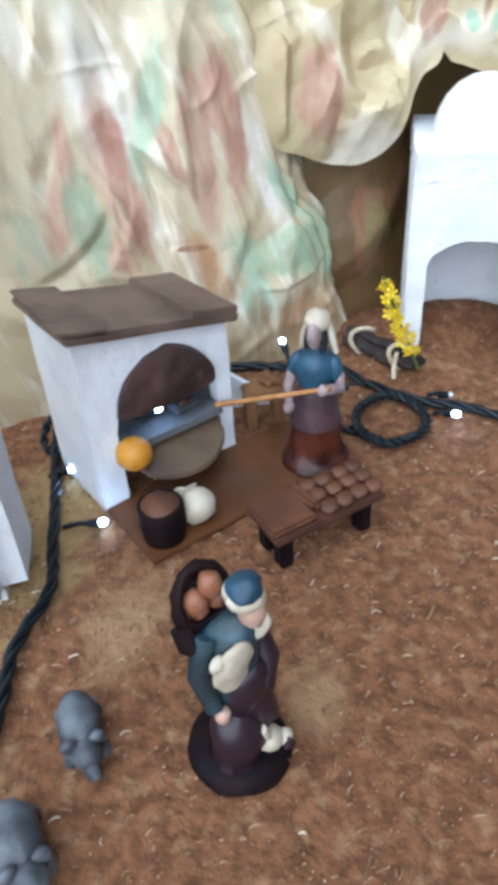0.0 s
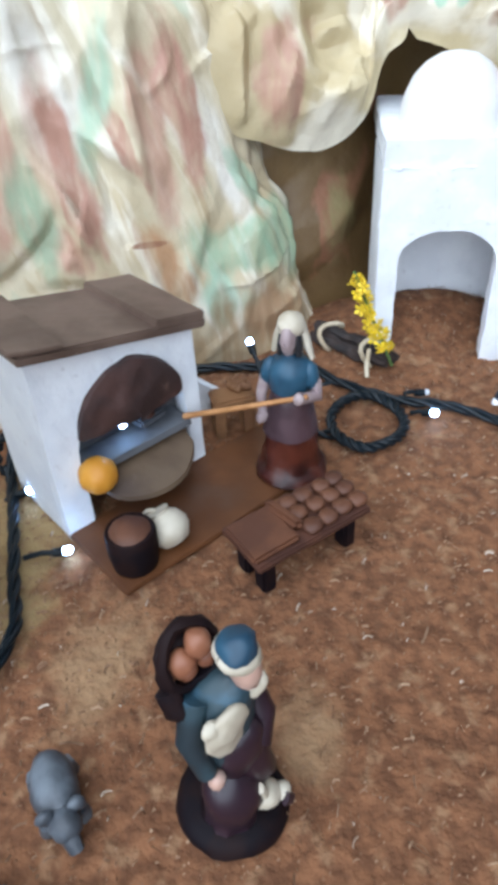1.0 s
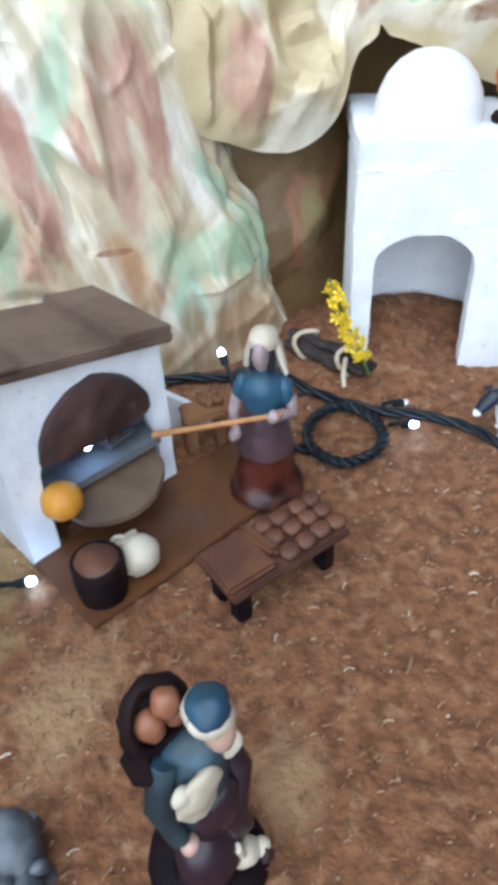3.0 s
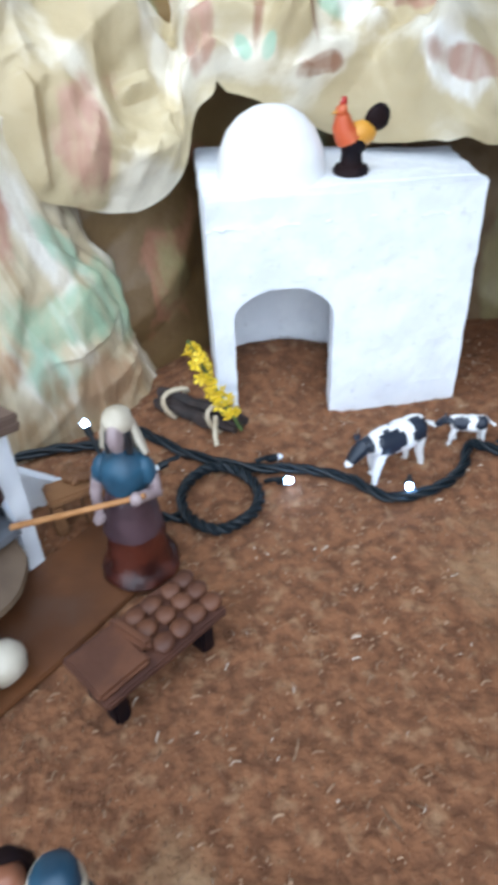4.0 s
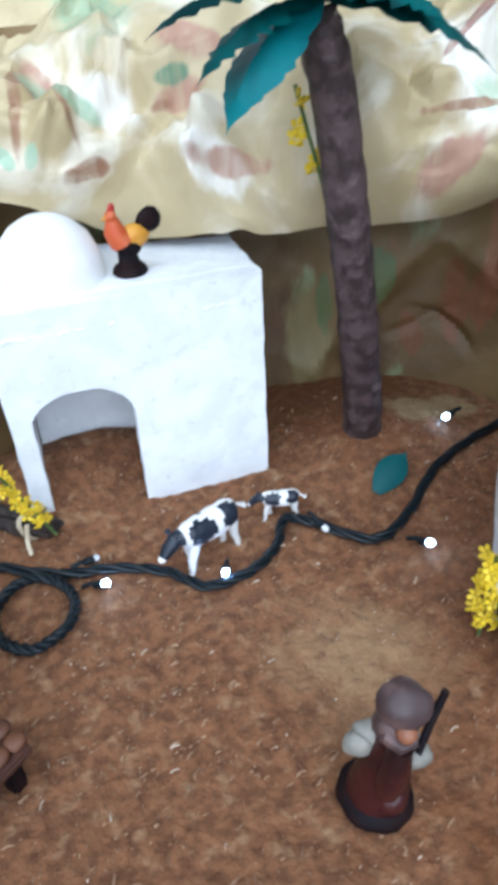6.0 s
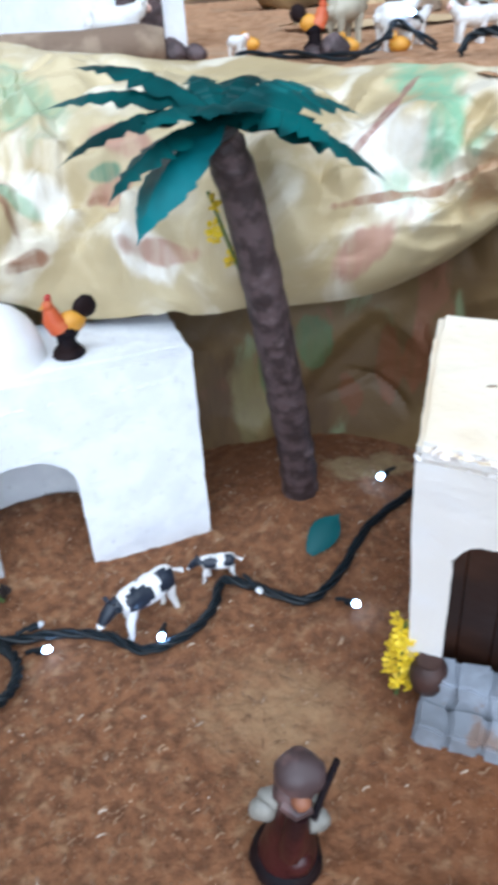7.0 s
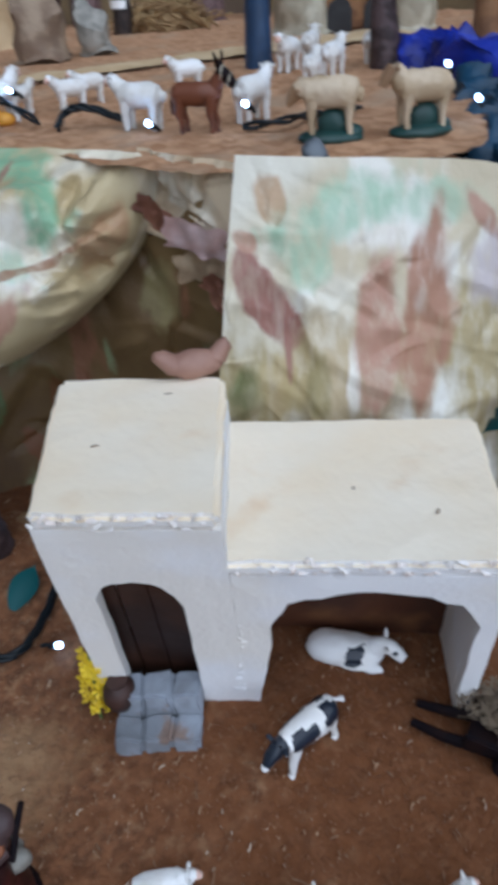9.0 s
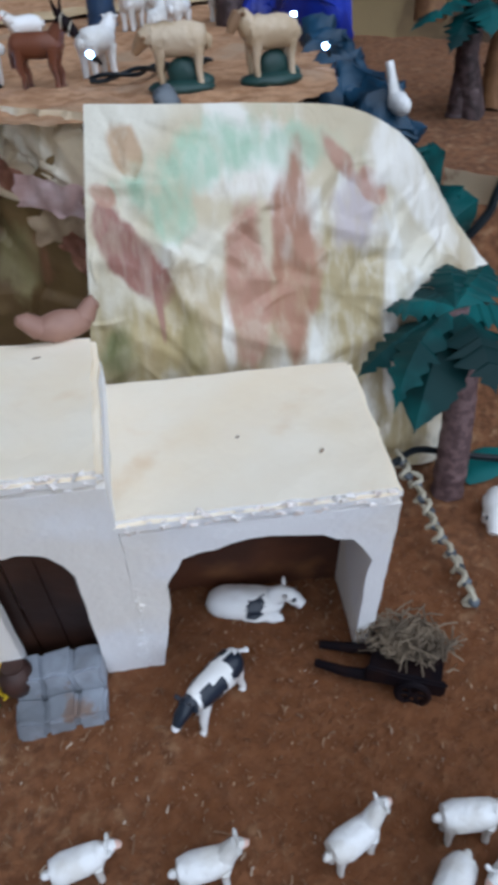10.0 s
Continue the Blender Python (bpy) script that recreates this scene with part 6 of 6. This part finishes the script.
donkey()
rooster((3.55, 5.6, TZ), 160, 0.8)
sheep((3.9, 5.15, TZ), 15, 0.75, WOOL, "white plastic goat beside the terrace cable", "terrace sheep", 0.0, "goat_figurine")
sheep((2.97, 5.5, TZ), -70, 0.38, WOOL, "tiny white plastic dog by the white house", "", 0.05, "dog_figurine")
sheep((3.85, 5.75, TZ), 30, 0.85, TAN, "pale cream sheep figurine behind the rooster", "tan sheep", 0.12, mats=[PALE, PALE])
sheep((2.35, 6.2, TZ), 10, 0.9, WOOL, "white plastic goat lying before the white house", "", 0.05, "goat_figurine")
for x, y in ((3.6, 5.2), (3.85, 5.0), (3.2, 5.9)):
    sh = Shape()
    sh.ball((0, 0, 0.05), (0.07, 0.045, 0.045))
    sh.ball((0.05, 0, 0.1), 0.03)
    put("duck_figurine", sh, YELLOW, (x, y, TZ - 0.005), (0, 0, 40 * x), "tiny yellow plastic duck on the terrace", "figurine", "ducks")
# dark stones; the first, grey lump stands in for a small grey animal
for x, y, s in ((4.29, 2.62, 0.085), (3.45, 5.06, 0.09), (3.33, 5.12, 0.06), (2.62, 5.78, 0.09), (2.75, 5.7, 0.07)):
    sh = Shape()
    sh.ball((0, 0, s * 0.6), (s, s * 0.8, s * 0.9), sub=3)
    put("stone", rough(sh, 0.03, 9), GREYP if y < 4 else BARK, (x, y, TZ - 0.01), (0, 0, 50 * x), "small rough dark lump at the terrace edge", "stone", "stones")


def terrace_house():
    h = thing("house", (1.2, 6.2, TZ), (0, 0, 6), "white foam house with brown plank door", "house")
    sh = Shape()
    sh.box((0.75, 0.3, 0.65), (1.9, 0.6, 1.4), bevel=0.02)
    part("wall", rough(sh, 0.008, cuts=2), WHITE, h)
    sh = Shape()
    sh.box((1.35, -0.02, 0.5), (0.32, 0.04, 1.0))
    part("door", sh, BARK, h, "dark brown plank door")


terrace_house()


def stump(at, r, hgt, mat, label):
    sh = Shape()
    sh.lathe((0, 0, 0), [(r * 1.1, 0), (r, 0.05), (r * 0.95, hgt * 0.5), (r, hgt * 0.9), (r * 0.8, hgt), (r * 0.1, hgt)], 14)
    for v in sh.bm.verts:
        v.co.x *= 1.0 + 0.7 * nz(at[0], 2, 0, 1.7)
        v.co.z *= 1.0 + 0.8 * nz(v.co.x * 3, v.co.y * 3, at[0], 1.0)
    put("stump", rough(sh, 0.09, 5, cuts=1), mat, at, (0, 0, 30 * at[0]), label, "stump", "stumps")


for x, y, r, hgt, m in ((5.85, 8.2, 0.23, 0.55, STUMPM), (6.45, 8.1, 0.21, 0.45, GREYW), (6.3, 10.5, 0.42, 0.6, SANDM), (8.9, 7.3, 0.3, 0.55, PALE), (9.6, 6.2, 0.3, 0.6, PALE)):
    stump((x, y, TZ), r, hgt, m, "rough tan stump of cork bark on the terrace")
sh = Shape()
sh.ball((0, 0, 0.55), (0.72, 0.45, 0.75), sub=4)
for v in sh.bm.verts:
    v.co.z = max(v.co.z, 0.0)
put("sack", rough(sh, 0.09, 2.5), OCHREB, (5.55, 10.6, TZ), label="bulging olive brown cloth sack standing on the terrace", category="sack")


def straw_bundle():
    b = thing("straw_bundle", (8.6, 9.75, TZ), (0, 0, -35), "loose bundle of tan straw lying on the terrace", "straw")
    rnd = random.Random(31)
    sh = Shape()
    for k in range(260):
        p = Vector((rnd.gauss(0, 0.3), rnd.gauss(0, 0.1), 0.04 + abs(rnd.gauss(0, 0.16))))
        d = Vector((rnd.uniform(-1, 1), rnd.uniform(-0.3, 0.3), rnd.uniform(-0.3, 0.6))).normalized() * rnd.uniform(0.12, 0.25)
        sh.tube([p - d, p, p + d], 0.014, 4, cap=False)
    part("straw", sh, STRAW, b)
    sh = Shape()
    sh.ball((0, 0, 0.1), (0.45, 0.16, 0.17), sub=3)
    part("core", rough(sh, 0.05, 7), STRAW, b)


straw_bundle()


def standing_post(at, r, hgt, mat, label, band=False):
    p = thing("post", at, (0, 0, 0), label, "post", "posts behind the terrace")
    sh = Shape()
    sh.tube([(0.03 * nz(k, at[0], 0, 1.1), 0.03 * nz(k, at[1], 4, 1.1), hgt * k / 8) for k in range(9)], [r * (1.12 - 0.04 * k) for k in range(9)], 12)
    part("trunk", rough(sh, 0.03, 6), mat, p)
    if band:
        for k in range(3):
            sh = Shape()
            sh.tube([(0, 0, 0.32 + 0.16 * k), (0, 0, 0.42 + 0.16 * k)], r * 1.16, 14)
            part("band", sh, PAINTED, p, "white painted band")


for x, y, r, hgt, m in ((8.85, 12.3, 0.24, 2.2, BARK2), (8.2, 12.6, 0.3, 2.2, DARKRED), (7.4, 12.7, 0.34, 1.9, BLUER), (9.9, 10.4, 0.26, 2.2, BARK2), (10.6, 10.0, 0.2, 2.2, DBARK), (6.7, 12.9, 0.3, 2.2, DBARK),
                        (10.9, 8.6, 0.26, 2.2, DARKRED)):
    standing_post((x, y, TZ), r, hgt, m, "dark rough upright trunk at the back of the terrace")
standing_post((8.05, 10.0, TZ), 0.12, 1.6, DBARK, "thin dark post with white painted bands", True)
sh = Shape()
sh.tube([(0, 0, 0.12), (0.15, 0, 0.13), (0.6, 0.02, 0.12), (1.0, 0, 0.13), (1.15, 0, 0.12)], [0.09, 0.13, 0.12, 0.13, 0.1], 12)
put("log", rough(sh, 0.03, 8), STUMPM, (1.45, 6.05, TZ - 0.03), (0, 0, -12), "grey brown log lying at the edge of the terrace", "log")
sh = Shape()
sh.sheet(lambda u, v: (4.0 + 5 * u, 6.7 - 1.0 * u + 0.7 * v - 0.25 * (v - 0.5) * math.sin(5 * u), TZ + 0.03 + 0.03 * math.sin(3.14 * v) + 0.02 * nz(u * 20, v * 3)), 60, 8)
tagged(part("sand_path", sh, SANDM, smooth=180), "pale sandy path across the terrace", "path", kind="structure")


def post_statue():
    sh = Shape()
    sh.slot = 0
    sh.lathe((0, 0, 0), [(0.13, 0), (0.12, 0.1), (0.11, 0.5), (0.1, 0.62)], 14)
    sh.slot = 1
    sh.ball((0, 0, 0.75), (0.14, 0.12, 0.16))
    sh.ball((0, -0.02, 0.92), (0.08, 0.08, 0.09))
    put("robed_statue", sh, [BLUER, PALE], (6.55, 5.5, TZ), (0, 0, -50), "painted figurine in a dark blue robe", "statue")


post_statue()


def hut(at):
    h = thing("straw_hut", at, (0, 0, -40), "orange tan straw hut with two dark openings", "hut")
    sh = Shape()
    sh.box((0, 0, 0.3), (1.0, 0.5, 0.6), bevel=0.05)
    part("body", rough(sh, 0.03, 5, cuts=2), WOOD, h)
    # flat black plates paint the dark of two holes onto the closed wall
    for x in (-0.22, 0.22):
        sh = Shape()
        sh.prism(arch_outline(0.3, 0.4, 0.001, 0.299, 0.2, 0.36)[1:-3], 0.02, Matrix.Translation((x - 0.15, -0.285, 0)))
        part("opening", sh, BLACK, h, "black plate for the shade inside an arched opening")


hut((9.4, 6.9, TZ))


def crepe(path, r, mat, label):
    sh = Shape()
    pts = [Vector(p) for p in path]
    n = 16 * (len(pts) - 1)
    sh.tube([along(pts, k / n) + Vector((0.05 * nz(k, 1, 0, 0.9), 0.05 * nz(k, 5, 0, 0.9), 0.04 * nz(k, 8, 0, 1.1))) for k in range(n + 1)],
            [r * (1 + 0.5 * nz(k, 2, 0, 1.3)) for k in range(n + 1)], 26)
    put("crepe_paper", rough(rough(sh, 0.16, 4), 0.06, 13), mat, (0, 0, 0), label=label, category="paper", smooth=60)


crepe([(7.2, 4.2, TZ), (6.9, 3.7, TZ), (6.5, 3.3, TZ)], 0.25, BLUE, "crumpled bright blue crepe paper stream")
crepe([(6.4, 3.2, TZ - 0.05), (6.0, 2.75, TZ - 0.1), (5.6, 2.4, TZ - 0.2), (5.45, 2.0, 1.9)], 0.17, BLUEG, "crumpled dark blue green crepe paper stream")
crepe([(6.0, 2.35, 1.55), (5.9, 2.1, 1.5), (5.75, 1.9, 1.4)], 0.17, LEAFG, "crumpled green crepe paper bush")
for k in range(9):
    rnd = random.Random(k)
    sh = Shape()
    x, y = 7.0 + 0.35 * k, 4.2 - 0.3 * k + rnd.uniform(-0.3, 0.3)
    sh.tube([(0, 0, 0), (0.05 * rnd.uniform(-1, 1), 0.05, 0.5), (0.1 * rnd.uniform(-1, 1), 0.02, 1.1)], [0.14, 0.1, 0.08], 10)
    put("tree_stub", rough(sh, 0.03, 6), WOOD if k % 2 else BARK, (x, y, 1.4 if k > 3 else TZ - 0.05), (0, 8 * rnd.uniform(-1, 1), 0), "rough orange brown branch standing on the bank", "branch", "branches")
palm((8.32, 2.95, 1.37), [(8.32, 2.95, 1.32), (8.34, 2.92, 1.8), (8.37, 2.88, 2.3)], (0.095, 0.085),
     [(150, -10, 0.75, 0.18, 0.35), (190, -25, 0.65, 0.18, 0.4), (220, -10, 0.7, 0.2, 0.4), (270, 5, 0.7, 0.2, 0.4), (120, 15, 0.7, 0.2, 0.3), (40, 15, 0.7, 0.2, 0.3), (320, 5, 0.7, 0.2, 0.3)],
     "palm with purple brown trunk on the bank")
sheep((9.06, 2.78, 1.38), 120, 0.9, WOOL, "white plastic sheep beside the far palm", "terrace sheep")
sheep((9.25, 2.6, 1.38), 100, 0.9, WOOL, "white plastic sheep beside the far palm", "terrace sheep")
sh = Shape()
sh.ball((0, 0, 0.12), (0.09, 0.05, 0.06))
sh.tube([(0.05, 0, 0.14), (0.1, 0, 0.26), (0.13, 0, 0.3)], [0.03, 0.02, 0.022], 8)
put("goose_figurine", sh, WOOL, (5.38, 2.0, 2.0), (0, 0, 60), "small white goose on the green paper", "figurine")
wire([(2.9, 5.35, TZ + 0.04), (3.15, 5.15, TZ + 0.04), (3.4, 4.75, TZ + 0.04), (3.7, 4.9, TZ + 0.1), (3.85, 5.05, TZ + 0.16), (3.95, 4.75, TZ + 0.04)], 2, label="dark cable lying along the terrace edge")
wire([(3.95, 4.5, TZ + 0.03), (4.05, 4.55, TZ + 0.1), (4.15, 4.45, TZ + 0.12), (4.3, 4.25, TZ + 0.04)], 3, label="dark cable bundle arching on the terrace")
wire([(4.6, 3.5, TZ + 0.03), (4.8, 3.35, TZ + 0.05), (5.1, 3.4, TZ + 0.03), (5.4, 3.3, TZ + 0.03)], 2, label="dark cable among the sheep")
for x, y, z in ((3.93, 5.0, 0.2), (2.35, 6.0, 0.08), (4.27, 3.95, 0.05), (4.6, 3.45, 0.15), (6.0, 3.1, 0.2), (5.6, 2.6, 0.1), (4.8, 7.9, 0.7)):
    bulb((x, y, TZ + z), (0, -30, 200), True)

# distant shelves of bark and cloth that close the view
sh = Shape()
sh.sheet(lambda u, v: (-3 + 18 * math.sin(min(1, 1.35 * u) * math.pi / 2) + 0.3 * nz(u * 9, v * 3), 14.0 - 17 * smooth01((u - 0.45) / 0.55) + 0.4 * nz(u * 9, v * 3, 4), 0.2 + 8 * v), 110, 40)
tagged(part("backdrop", sh, FARM, smooth=60), "dim brown and olive painted cloth far behind", "backdrop", kind="structure")
drape([(3.86, 3.62, 1.85), (3.89, 3.4, 1.8), (3.95, 3.12, 1.74), (3.99, 2.88, 1.6)], [(3.92, 3.62, TERRACE), (3.94, 3.4, TERRACE), (4.0, 3.15, TERRACE), (4.04, 2.9, TERRACE)],
      lambda u, v: 0.0, "brown painted cloth between the lip and the flap", CLOTH_MID, amount=1.2, nu=50, nv=40, seed=21, count=40, size=0.3)


def paper_scrap(at, turn, w, hgt, mat, label, seed):
    sh = Shape()

    def fn(u, v):
        x, z = w * (u - 0.5), hgt * (v - 0.5)
        k = 1 + 0.25 * nz(3 * u, 3 * v, seed)
        return (x * k, 0.03 * nz(4 * u, 4 * v, seed + 3) + 0.02 * math.sin(6 * u), z * k + 0.12 * hgt * nz(5 * u, 1, seed))

    g = sh.sheet(fn, 14, 8)
    bmesh.ops.solidify(sh.bm, geom=list(sh.bm.faces), thickness=0.006)
    put("paper_scrap", sh, mat, at, turn, label, "paper", "paper scraps")


paper_scrap((3.83, 3.02, 1.90), (0, 8, -66), 0.36, 0.16, SCRAPS[0], "torn pale pink paper scrap hanging at the cloth edge", 2)
paper_scrap((3.79, 3.32, 1.99), (0, 30, -66), 0.22, 0.12, SCRAPS[1], "torn rust brown paper scrap hanging at the cloth edge", 7)
paper_scrap((3.86, 3.05, 1.74), (0, -15, -65), 0.28, 0.16, SCRAPS[2], "torn beige paper scrap hanging under the terrace", 11)
paper_scrap((3.86, 2.9, 1.62), (0, 50, -65), 0.22, 0.12, SCRAPS[1], "torn rust brown paper scrap in the recess", 15)

sh = Shape()
sh.sheet(lambda u, v: (6.1 + 0.16 * u, 2.02 - 0.34 * u + 0.05 * math.sin(5 * v) * u, 1.22 + 0.4 * v - 0.06 * u + 0.03 * nz(3 * u, 3 * v, 2)), 14, 14)
bmesh.ops.solidify(sh.bm, geom=list(sh.bm.faces), thickness=0.008)
put("paper_sheet", sh, CLOTH_MID, (0, 0, 0), label="folded pale painted paper standing on the bank", category="paper")
wire([(6.22, 1.66, 1.62), (6.15, 1.68, 1.5), (6.1, 1.7, 1.38), (6.0, 1.78, 1.24), (5.95, 1.9, 1.1)], 1, 0.03, 0.0, "black cable hanging beside the pale paper")


# ---- shavings strewn over the sawdust ----
def shavings(name, count, area, height, seed, big=1.0, mat=SHAVING):
    rnd = random.Random(seed)
    verts, faces = [], []
    for _ in range(count):
        x, y = rnd.uniform(*area[0]), rnd.uniform(*area[1])
        z = height(x, y) + 0.006
        a, ln, w = rnd.uniform(0, math.pi), big * rnd.choice((0.012, 0.016, 0.022, 0.03, 0.05)), big * rnd.uniform(0.003, 0.008)
        c, s, k = math.cos(a), math.sin(a), rnd.uniform(-0.3, 0.3)
        n0 = len(verts)
        for j in range(4):
            u = (j / 3 - 0.5) * 2
            bend = k * ln * (u * u - 0.4)
            lift = z + 0.006 * (1 - u * u) + rnd.uniform(0, 0.006)
            for t in (-1, 1):
                verts.append(((x + c * ln * u - s * (w * t + bend)) * S, (y + s * ln * u + c * (w * t + bend)) * S, (lift + 0.003 * t) * S))
        for j in range(3):
            b = n0 + 2 * j
            faces.append((b, b + 1, b + 3, b + 2))
    me = bpy.data.meshes.new(name)
    me.from_pydata(verts, [], faces)
    me.materials.append(mat)
    tagged(new(name, me), "pale curled wood shavings strewn on the sawdust", "shavings", kind="stuff")


shavings("wood_shavings", 5200, ((-1.2, 5.2), (-0.2, 4.2)), ground_z, 5, 0.4)
shavings("wood_shavings", 900, ((-1.2, 5.2), (-0.2, 4.0)), ground_z, 9, 0.36, SPECK)
shavings("wood_shavings", 16000, ((-1.0, 4.6), (0.0, 4.0)), ground_z, 15, 0.22)
shavings("wood_shavings", 420, ((1.6, 4.4), (-0.2, 2.2)), ground_z, 21, 0.45)
shavings("wood_shavings", 90, ((1.6, 4.4), (-0.2, 2.2)), ground_z, 23, 0.35, SPECK)
shavings("wood_shavings", 150, ((-0.6, 4.2), (0.6, 3.6)), ground_z, 6, 0.8)
